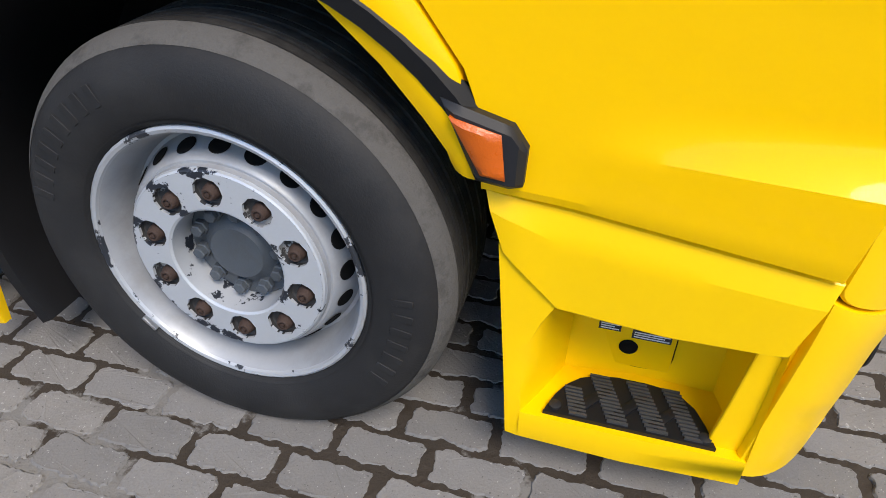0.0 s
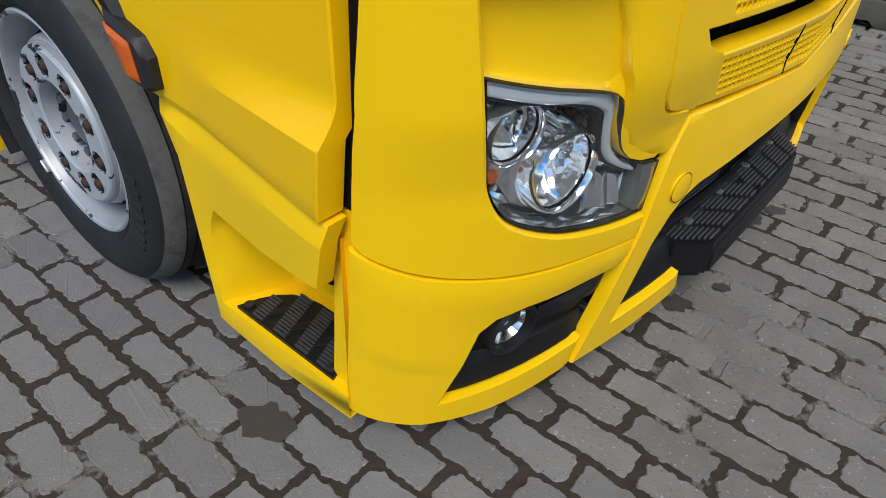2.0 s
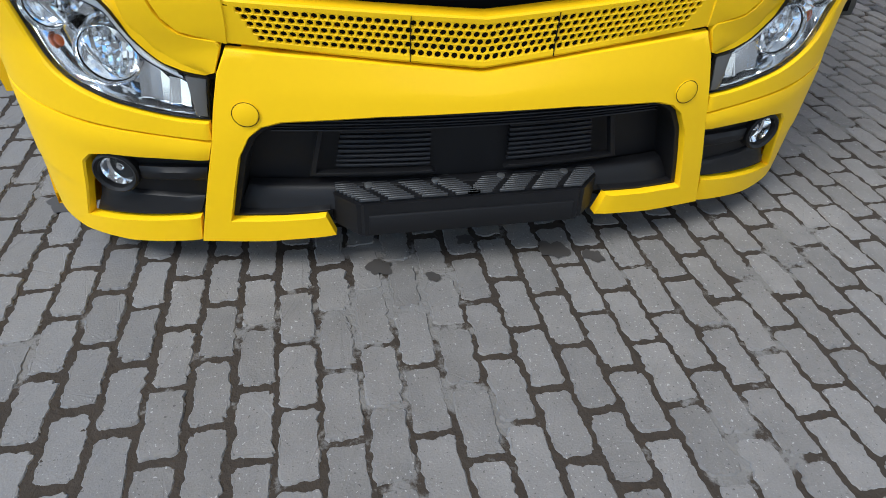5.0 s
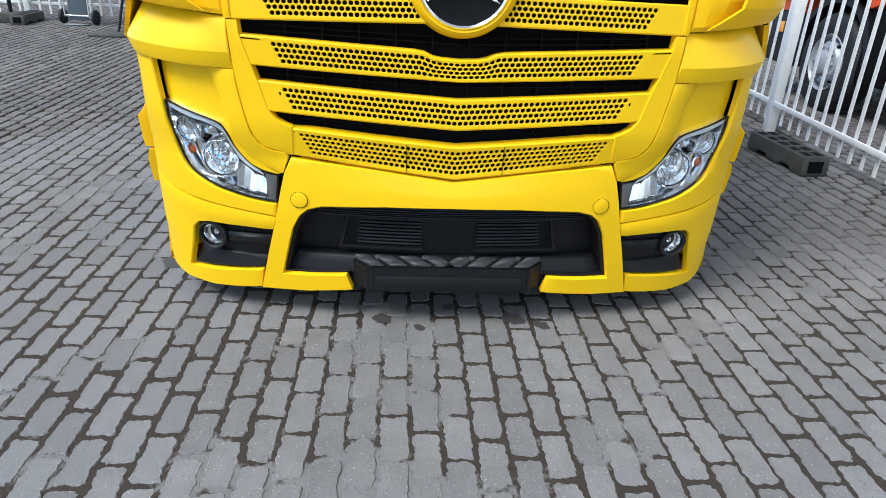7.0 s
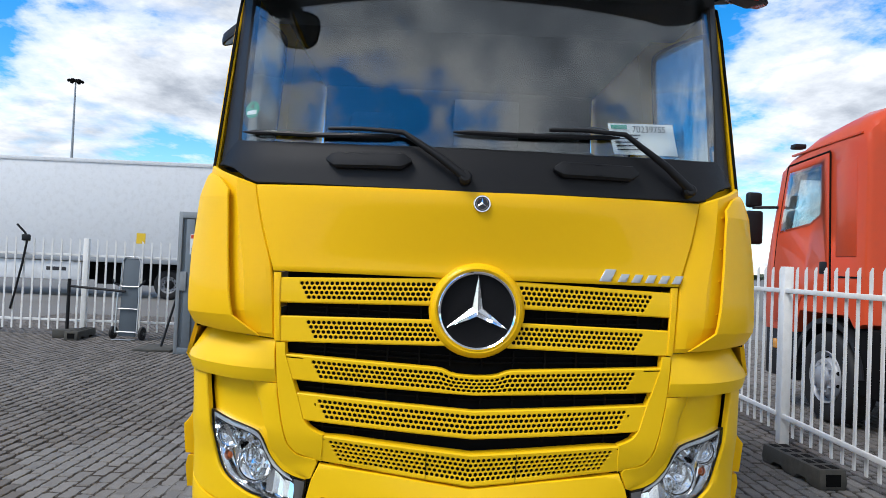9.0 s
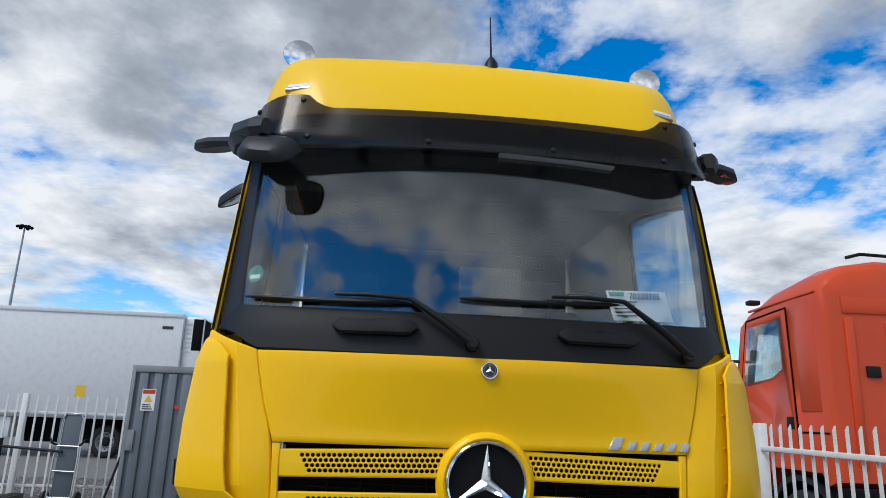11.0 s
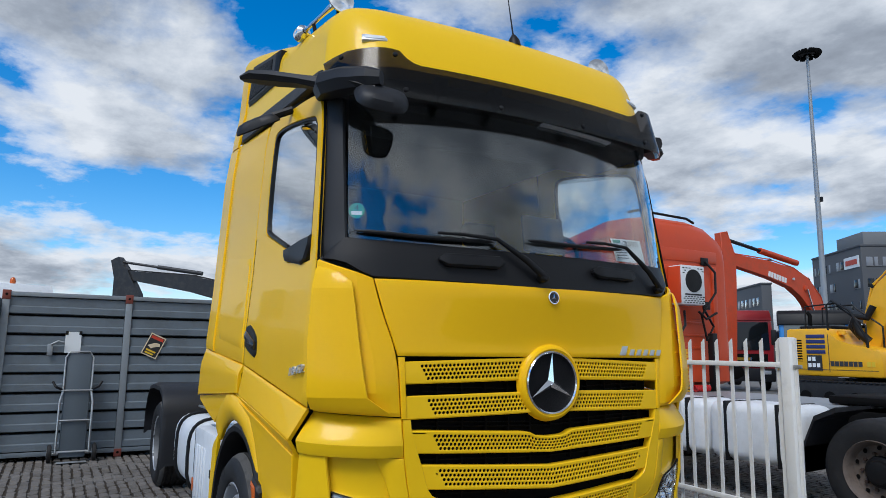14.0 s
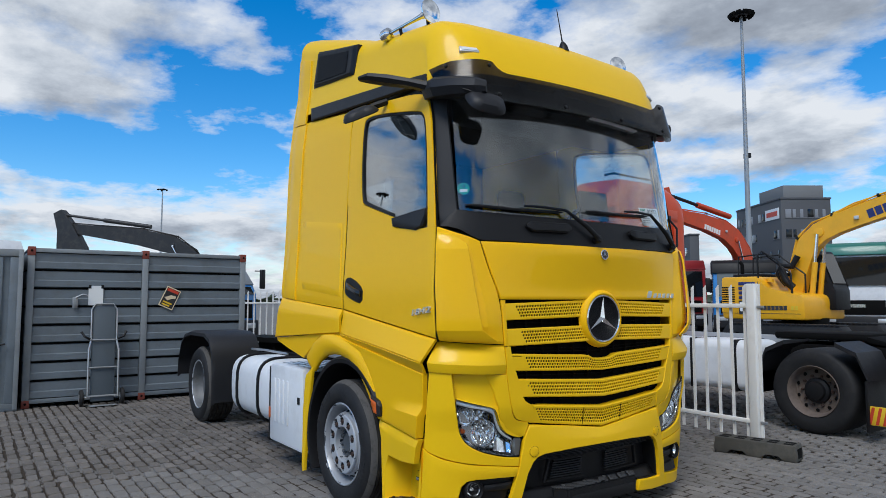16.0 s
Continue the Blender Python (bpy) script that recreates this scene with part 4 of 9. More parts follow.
    # shelf over the headlight
    part("corner_shelf", panel([(0.842, 1.243), (0.842, 1.19), (0.835, 1.12), (0.830, 1.062)], [(1.26, 1.27), (1.30, 1.20), (1.308, 1.14), (1.305, 1.085)], place, thick=0.02, roll=0.003, cols=16, step=0.02,
                               profile=lambda a, b: (-0.040 + 0.075 * min(1.0, b / 0.70)) * min(1.0, 0.25 + 2.2 * a) - 0.045 * max(0, b - 0.70)), YELLOW_PLASTIC, truck, angle=14)
    # corner beside the hood and the free standing air blade
    part("hood_corner", panel(soften([(0.966, 1.905), (0.944, 1.80), (0.911, 1.666), (0.868, 1.533), (0.850, 1.25)]), soften([(1.226, 1.995), (1.232, 1.85), (1.234, 1.70), (1.234, 1.533), (1.224, 1.275)]), place, off=0.0, thick=0.012, cols=15, step=0.025, profile=lambda a, b: 0.030 * min(1.0, a * 3.75) * min(1.0, (1 - b) / 0.14)), YELLOW, truck, angle=10)
    blade = part("air_blade", panel([(1.16, 1.945), (1.10, 1.92), (1.045, 1.87), (1.03, 1.75), (1.015, 1.60), (1.0, 1.44), (0.985, 1.34), (0.90, 1.262)], [(1.216, 1.955), (1.218, 1.925), (1.219, 1.87), (1.219, 1.75), (1.220, 1.60), (1.220, 1.44), (1.220, 1.34), (1.216, 1.285)], place, thick=0.008, roll=0.003, step=0.03, cols=10,
                                    profile=lambda a, b: 0.033 + 0.034 * min(1, 0.2 + 4 * b) * (1 if b < 0.82 else max(0.0, 1 - (b - 0.82) * 5.5))), YELLOW, truck, "yellow air guide blade", angle=10)
    for z, u in ((1.84, 1.06), (1.70, 1.045), (1.56, 1.03), (1.42, 1.02)):
        part("blade_rib", panel([(u - 0.012, z), (u + 0.06, z)], [(u - 0.012, z + 0.005), (u + 0.06, z + 0.005)], place, off=0.036, thick=0.036, roll=0.001, cols=2), YELLOW, blade)
    part("dark_gap", panel([(1.228, 1.99), (1.236, 1.6), (1.226, 1.27)], [(1.236, 1.99), (1.244, 1.6), (1.234, 1.27)], place, off=0.018, thick=0.02, roll=0.001, cols=2), GAP, truck)
    # side gap between blade and door
    part("corner_return", panel([(1.31, 0.655), (1.31, 0.56), (1.31, 0.14)], [(1.378, 0.655), (1.394, 0.56), (1.395, 0.14)], place, off=-0.012, thick=0.01, roll=0.002), YELLOW_PLASTIC, truck)
    part("gap_backing", panel([(1.295, 1.10), (1.31, 0.9), (1.31, 0.66)], [(1.385, 1.10), (1.390, 0.9), (1.395, 0.66)], place, off=-0.014, thick=0.008, roll=0.001), GAP, truck)
    for x, z in ((-0.326, 1.045), (-0.334, 0.925)):
        part("edge_clip", lathe([(0.006, -0.004), (0.006, 0.003), (0.004, 0.006), (0, 0.007)], pose(x, s * 1.238, z, -s * 90, 0, 0), 12), YELLOW_PLASTIC, truck)
    part("wheel_side_gap", panel([(1.29, 1.28), (1.34, 1.0), (1.345, 0.64)], [(1.36, 1.28), (1.41, 1.0), (1.41, 0.64)], place, off=-0.045, thick=0.01, roll=0.001), GAP, truck)
    # black A-pillar
    part("a_pillar", panel([(1.075, 2.0), (1.085, 2.26), (1.10, 2.60), (1.115, 2.95)], [(1.216, 2.0), (1.222, 2.26), (1.232, 2.60), (1.245, 2.95)], place, off=0.0, thick=0.03, roll=0.008), DARK, truck, "matt black windscreen pillar")


HEADER_LOW = [(-1.10, 2.955), (-1.03, 2.935), (-0.95, 2.885), (-0.86, 2.872), (-0.5, 2.868), (0, 2.866), (0.5, 2.868), (0.86, 2.872), (0.95, 2.885), (1.03, 2.935), (1.10, 2.955)]


def build_screen():
    part("screen_base", panel([(-1.212, 1.998), (-1.149, 1.993), (-1.08, 1.975), (-1.01, 1.93), (-0.962, 1.908), (-0.5, 1.897), (0, 1.889), (0.5, 1.897), (0.962, 1.908), (1.01, 1.93), (1.08, 1.975), (1.149, 1.993), (1.212, 1.998)],
                              [(-1.10, 2.11), (-1.08, 2.11), (-1.06, 2.108), (-1.03, 2.105), (-0.98, 2.10), (-0.5, 2.085), (0, 2.08), (0.5, 2.085), (0.98, 2.10), (1.03, 2.105), (1.06, 2.108), (1.08, 2.11), (1.10, 2.11)], CENTER, off=0.0, thick=0.02, roll=0.004,
                              profile=lambda a, b: 0.010 * (1 - a)), BLACK, truck, "matt black panel below the windscreen")
    glass = part("windscreen", panel([(-1.08, 2.955), (-1.077, 2.6), (-1.075, 2.2), (-1.07, 2.085)], [(1.08, 2.955), (1.077, 2.6), (1.075, 2.2), (1.07, 2.085)], CENTER, off=-0.004, thick=0.005, roll=0.001, cols=40, step=0.05, profile=lambda a, b: 0.016 * math.sin(math.pi * b)), SCREEN_GLASS, truck, "curved laminated windscreen")
    glass.visible_shadow = False
    part("screen_header", panel([(u, 2.99) for u, _ in HEADER_LOW], HEADER_LOW, CENTER, off=0.0, thick=0.03, roll=0.004, cols=3), BLACK, truck)
    for u0, u1, z in ((-0.655, -0.298, 2.008), (0.295, 0.665, 2.004)):
        grip = panel([(u0, z + 0.006), (u0 + 0.03, z + 0.030), (u1 - 0.03, z + 0.030), (u1, z + 0.006)], [(u0, z - 0.006), (u0 + 0.04, z - 0.034), (u1 - 0.04, z - 0.034), (u1, z - 0.006)], CENTER, off=0.046, thick=0.024, roll=0.014, cols=8)
        for u in (u0 + 0.01, u1 - 0.055):
            grip = join(grip, panel([(u, z + 0.018), (u + 0.045, z + 0.018)], [(u, z - 0.018), (u + 0.045, z - 0.018)], CENTER, off=0.024, thick=0.030, roll=0.006, cols=3))
        part("grab_handle", grip, BLACK, truck, "black grab handle")
    for pivot, elbow, tip in (((-0.075, 1.945), (-0.335, 2.125), (-1.04, 2.135)), ((0.90, 1.945), (0.60, 2.17), (-0.13, 2.145))):
        arm_pts = [(pivot, 0.045), ((pivot[0] * 0.6 + elbow[0] * 0.4, pivot[1] * 0.6 + elbow[1] * 0.4), 0.055), (elbow, 0.045), ((elbow[0] * 0.75 + tip[0] * 0.25, elbow[1] * 0.75 + tip[1] * 0.25 + 0.012), 0.04), ((elbow[0] * 0.55 + tip[0] * 0.45, elbow[1] * 0.5 + tip[1] * 0.5 + 0.012), 0.035)]
        wiper = part("wiper", tube([CENTER(*p, o) for p, o in arm_pts], [0.019, 0.017, 0.011, 0.009, 0.008]), BLACK, truck, "black windscreen wiper")
        start = (elbow[0] * 0.98 + tip[0] * 0.02, elbow[1] - 0.008)
        part("wiper_blade", tube([CENTER(start[0] + (tip[0] - start[0]) * k / 12, start[1] + (tip[1] - start[1]) * k / 12 - 0.010 * math.sin(math.pi * k / 12), 0.022) for k in range(13)], [0.004] + [0.011] * 11 + [0.004], 8), BLACK, wiper)
        part("wiper_joint", lathe([(0.028, -0.02), (0.028, 0.03), (0.02, 0.04), (0, 0.042)], Matrix.Translation(CENTER(*pivot, 0.02)) @ pose(0, 0, 0, 0, 80, 0), 16), BLACK, wiper)
    # smoked sun visor with screws, bent round the corners
    def visor_at(y, f):
        """y across, f from the lower (0) to the upper edge (1)."""
        a, q = abs(y), min(abs(y), 0.9)
        lo = -0.040 - 0.085 * q * q - 2.9 * max(0.0, a - 0.9) ** 2
        hi = -0.095 - 0.100 * q * q - 4.0 * max(0.0, a - 0.9) ** 2
        z_lo = float(np.interp(a, [0, 0.6, 0.95, 1.10, 1.165], [2.835, 2.835, 2.835, 2.845, 2.87]))
        z_hi = float(np.interp(a, [0, 0.74, 0.80, 0.86, 1.10, 1.165], [3.035, 3.04, 3.055, 3.11, 3.105, 3.07]))
        return Vector((lo + (hi - lo) * f, y, z_lo + (z_hi - z_lo) * f))

    bm = bmesh.new()
    grid = {}
    ys = [-1.165 + 2.33 * k / 60 for k in range(61)]
    for face, shift in ((0, 0.0), (1, -0.004)):
        for i, y in enumerate(ys):
            for j in range(9):
                grid[face, i, j] = bm.verts.new(visor_at(y, j / 8) + Vector((shift - 0.012 * (1 if j == 0 else 0), 0, 0)))
    for i in range(60):
        for j in range(8):
            bm.faces.new((grid[0, i, j], grid[0, i + 1, j], grid[0, i + 1, j + 1], grid[0, i, j + 1]))
            bm.faces.new((grid[1, i, j], grid[1, i, j + 1], grid[1, i + 1, j + 1], grid[1, i + 1, j]))
        bm.faces.new((grid[0, i, 0], grid[1, i, 0], grid[1, i + 1, 0], grid[0, i + 1, 0]))
        bm.faces.new((grid[0, i, 8], grid[0, i + 1, 8], grid[1, i + 1, 8], grid[1, i, 8]))
    visor = part("sun_visor", bm, SMOKED, truck, "smoked acrylic sun visor", angle=60)
    for y, f in ((1.11, 0.90), (0.88, 0.88), (0.84, 0.15), (0.29, 0.15), (1.145, 0.15)):
        for s in (-1, 1):
            c = visor_at(s * y, f)
            n = (visor_at(s * y + 0.01, f) - c).cross(visor_at(s * y, f + 0.05) - c).normalized()
            part("visor_screw", lathe([(0.014, -0.004), (0.013, 0.006), (0.008, 0.010), (0, 0.010)], Matrix.Translation(c) @ n.to_track_quat("Z", "Y").to_matrix().to_4x4(), 12), BLACK, visor)
    for y in (-0.62, -0.29, 0.29, 0.62):
        m = Matrix.Translation(visor_at(y, 0.55)) @ pose(0, 0, 0, 0, -16, 0)
        part("visor_bracket", moved(prism([(-0.05, 0.035), (-0.05, -0.035), (0.07, -0.018), (0.07, 0.018)], 0.05, pose(0, 0, 0, 0, 90, 0) @ pose(0, 0, -0.06)), m), BLACK, visor)
    part("visor_lamp_strip", panel([(0.05, 2.862), (0.62, 2.858)], [(0.05, 2.852), (0.62, 2.848)], CENTER, off=0.03, thick=0.03, roll=0.002), LAMP_GREY, visor)


def roof_top(x):
    return float(np.interp(-x, [0.165, 0.185, 0.26, 0.34, 0.40, 0.50, 0.68, 1.07, 1.55, 2.0, 2.87], [3.03, 3.10, 3.28, 3.41, 3.455, 3.50, 3.535, 3.59, 3.68, 3.84, 4.12]))


def roof_low(x):
    return float(np.interp(-x, [0.165, 0.35, 0.49, 3.0], [2.94, 3.03, 3.04, 3.30]))


def build_roof():
    bm = bmesh.new()
    xs = [-0.165, -0.185, -0.21, -0.24, -0.28, -0.32, -0.37, -0.43, -0.52, -0.68, -0.9, -1.2, -1.55, -1.62, -1.9, -2.3, -2.7, -2.9]
    half = [(0.0, k / 6) for k in range(6)] + [("arc", k / 14) for k in range(15)] + [("top", k / 22) for k in range(1, 23)]
    rows = []
    for x in xs:
        zt, zb = roof_top(x), roof_low(x)
        bend = max(0.0, 1 - (-0.165 - x) / 0.9)
        rz, ry = min(0.62 * (zt - zb), 0.19), float(np.interp(-x, [0.165, 0.6], [0.13, 0.17]))
        line = []
        for kind, f in half:
            if kind == 0.0:
                z = zb + (zt - rz - zb) * f
                y = level(YS, z) + 0.004
            elif kind == "arc":
                z = zt - rz + rz * math.sin(f * math.pi / 2)
                y = level(YS, zt - rz) + 0.004 - ry * (1 - math.cos(f * math.pi / 2))
            else:
                y = (level(YS, zt - rz) + 0.004 - ry) * (1 - f)
                z = zt + 0.012 * f
            line.append((y, z))
        row = [bm.verts.new((x - (0.07 * min(abs(y), 0.9) ** 2 + 2.4 * max(0, abs(y) - 0.82) ** 2) * bend, y, z)) for y, z in [(-y, z) for y, z in line] + line[-2::-1]]
        rows.append(row)
    n = len(rows[0]) - 1
    for a, b in zip(rows, rows[1:]):
        for k in range(n):
            bm.faces.new((a[k], a[k + 1], b[k + 1], b[k]))
    bm.faces.new(rows[0])
    bm.faces.new(rows[-1][::-1])
    part("roof", bm, YELLOW_PLASTIC, truck, "high yellow roof", angle=50)
    ant = part("antenna_foot", lathe([(0.042, -0.02), (0.034, 0.03), (0.016, 0.065), (0.006, 0.075), (0, 0.076)], Matrix.Translation((-0.40, 0.045, 3.45)) @ pose(0, 0, 0, 0, -10, 0), 16), BLACK, truck)
    part("antenna_whip", tube([(-0.41, 0.045, 3.50), (-0.47, 0.045, 3.80)], [0.006, 0.003], 6), BLACK, ant)
    for s in (-1, 1):
        m = Matrix.Translation((-0.322, s * 0.93, 3.215)) @ pose(0, 0, 0, 0, 58, s * 20)
        mk = part("marker_lamp", moved(box(-0.026, 0.026, -0.070, 0.070, -0.020, 0.012, 0.008), m), LAMP_GREY, truck, "clear roof marker lamp")
        part("marker_lens", moved(box(-0.014, 0.014, -0.055, 0.055, 0.010, 0.0155, 0.003), m), WHITE, mk)
        # air horns
        a, b = Vector((-1.074, s * 1.055, 3.58)), Vector((-0.684, s * 1.0, 3.60))
        ax = (b - a).normalized()
        m = Matrix.Translation(b) @ ax.to_track_quat("Z", "Y").to_matrix().to_4x4()
        horn = part("air_horn", lathe([(0.012, -0.46), (0.014, -0.2), (0.02, -0.10), (0.040, -0.04), (0.085, -0.006), (0.090, 0.0), (0.088, 0.006), (0.0, 0.026)], m, 16), CHROME, truck, "chrome roof air horn", angle=12)
        part("horn_driver", lathe([(0, -0.56), (0.042, -0.55), (0.048, -0.52), (0.048, -0.48), (0.02, -0.46)], m, 20), CHROME, horn)
        for t in (0.12, 0.9):
            p = a.lerp(b, t)
            part("horn_foot", tube([p, (p.x, p.y * 0.985, roof_top(p.x) - 0.06)], 0.013, 8), BLACK, horn)
        # black side vent in the roof fairing
        place = on_side(s)
        vent = part("roof_side_vent", panel([(-1.66, 3.655), (-2.1, 3.75), (-2.46, 3.835)], [(-1.69, 3.40), (-2.12, 3.45), (-2.52, 3.50)], place, off=0.030, thick=0.05, roll=0.02, cols=6), BLACK, truck, "black roof fairing vent")
        part("vent_mesh", panel([(-1.80, 3.635), (-2.40, 3.77)], [(-1.82, 3.45), (-2.44, 3.53)], place, off=0.036, thick=0.01, roll=0.003), MESH_BLACK, vent)
        part("drip_strip", panel([(-0.52, 3.065), (-1.04, 3.135), (-2.50, 3.30)], [(-0.50, 3.00), (-0.94, 3.03), (-2.44, 3.165)], place, off=0.022, thick=0.03, roll=0.010), DARK, truck, "black side trim strip")


def blade_loft(pts, wide, thick, s):
    """A flattened tapering arm along a line: wide across in plan, thick in height."""
    bm = bmesh.new()
    rings = []
    n = len(pts)
    v = [Vector((x, s * y, z)) for x, y, z in pts]
    for i, p in enumerate(v):
        d = v[min(i + 1, n - 1)] - v[max(i - 1, 0)]
        d.z = 0
        side = Vector((d.y, -d.x, 0)).normalized()
        rings.append([bm.verts.new(p + side * wide[i] * a + Vector((0, 0, thick[i] * b))) for a, b in ((1, -0.2), (0.86, 0.62), (0.4, 1), (-0.4, 1), (-0.86, 0.62), (-1, -0.2), (-0.6, -1), (0.6, -1))])
    for p, q in zip(rings, rings[1:]):
        for k in range(8):
            bm.faces.new((p[k], p[(k + 1) % 8], q[(k + 1) % 8], q[k]))
    bm.faces.new(rings[0])
    bm.faces.new(rings[-1][::-1])
    return bm


def oval_mirror(name, label, centre, along, facing, long, wide, owner):
    """An oval mirror head: rounded back, glass on the side that it faces."""
    z = Vector(facing).normalized()
    x = (Vector(along) - z * Vector(along).dot(z)).normalized()
    y = z.cross(x)
    m = Matrix.Translation(centre) @ Matrix((x, y, z)).transposed().to_4x4() @ Matrix.Diagonal((long, wide, 1, 1))
    flat = Matrix.Identity(4)

    def squared(bm):
        for v in bm.verts:
            q = math.hypot(v.co.x, v.co.y)
            if q > 1e-4:
                f = 1 / (abs(v.co.x / q) ** 3.2 + abs(v.co.y / q) ** 3.2) ** (1 / 3.2)
                v.co.x, v.co.y = v.co.x * f * (1 - 0.12 * v.co.y), v.co.y * f
        return moved(bm, m)

    head = part(name, squared(lathe([(0, -0.055), (0.5, -0.052), (0.80, -0.040), (0.95, -0.014), (1.0, 0.004), (0.97, 0.011), (0.92, 0.010)], flat, 32)), DARK, owner, label)
    part("mirror_pane", squared(lathe([(0.93, 0.008), (0, 0.009)], flat, 32)), MIRROR_GLASS, head)
    return head


def build_mirrors(s):
    mirror = part("mirror_base", blade_loft([(-0.54, 1.12, 2.93), (-0.46, 1.16, 2.93), (-0.34, 1.17, 2.915), (-0.20, 1.13, 2.895), (-0.08, 1.05, 2.88), (-0.035, 1.01, 2.875)] if s < 0 else [(-0.52, 1.13, 2.985), (-0.46, 1.18, 2.985), (-0.36, 1.19, 2.98), (-0.30, 1.17, 2.975)],
                                            [0.03, 0.055, 0.075, 0.075, 0.06, 0.03] if s < 0 else [0.03, 0.06, 0.06, 0.03], [0.045, 0.06, 0.066, 0.062, 0.052, 0.036] if s < 0 else [0.04, 0.055, 0.055, 0.04], s), DARK, truck, "dark grey mirror bracket", angle=24)
    if s < 0:
        # folding camera arm
        part("mirror_arm", blade_loft([(-0.42, 1.18, 2.94), (-0.52, 1.27, 2.975), (-0.64, 1.37, 3.01), (-0.74, 1.455, 3.035), (-0.80, 1.51, 3.035)], [0.05, 0.06, 0.075, 0.07, 0.03], [0.035, 0.028, 0.032, 0.028, 0.012], s), DARK, mirror, angle=24)
        head = oval_mirror("ramp_mirror", "black ramp mirror over the door", (-1.12, -1.33, 2.885), (-0.45, -0.62, -0.64), (-0.15, 0.50, -0.85), 0.135, 0.10, truck)
        part("ramp_mirror_arm", tube([(-1.08, -1.26, 2.95), (-1.04, -1.15, 3.0)], 0.025, 8), BLACK, head)
        head = oval_mirror("front_mirror", "", (-0.050, -1.0, 2.765), (0.55, 0.80, 0.20), (-0.72, 0.10, -0.66), 0.135, 0.098, mirror)
        part("front_mirror_arm", blade_loft([(-0.20, 1.14, 2.89), (-0.12, 1.08, 2.85), (-0.06, 1.02, 2.82)], [0.06, 0.05, 0.035], [0.035, 0.03, 0.022], s), BLACK, mirror)
    else:
        part("mirror_arm", blade_loft([(-0.42, 1.19, 2.98), (-0.47, 1.27, 2.985), (-0.52, 1.36, 2.985), (-0.56, 1.43, 2.975)], [0.05, 0.07, 0.07, 0.03], [0.035, 0.038, 0.038, 0.015], s), DARK, mirror, "dark mirror arm", angle=24)
        part("arm_lamp", blade_loft([(-0.46, 1.27, 2.953), (-0.55, 1.41, 2.955)], [0.062, 0.03], [0.006, 0.006], s), RED_LENS, mirror)


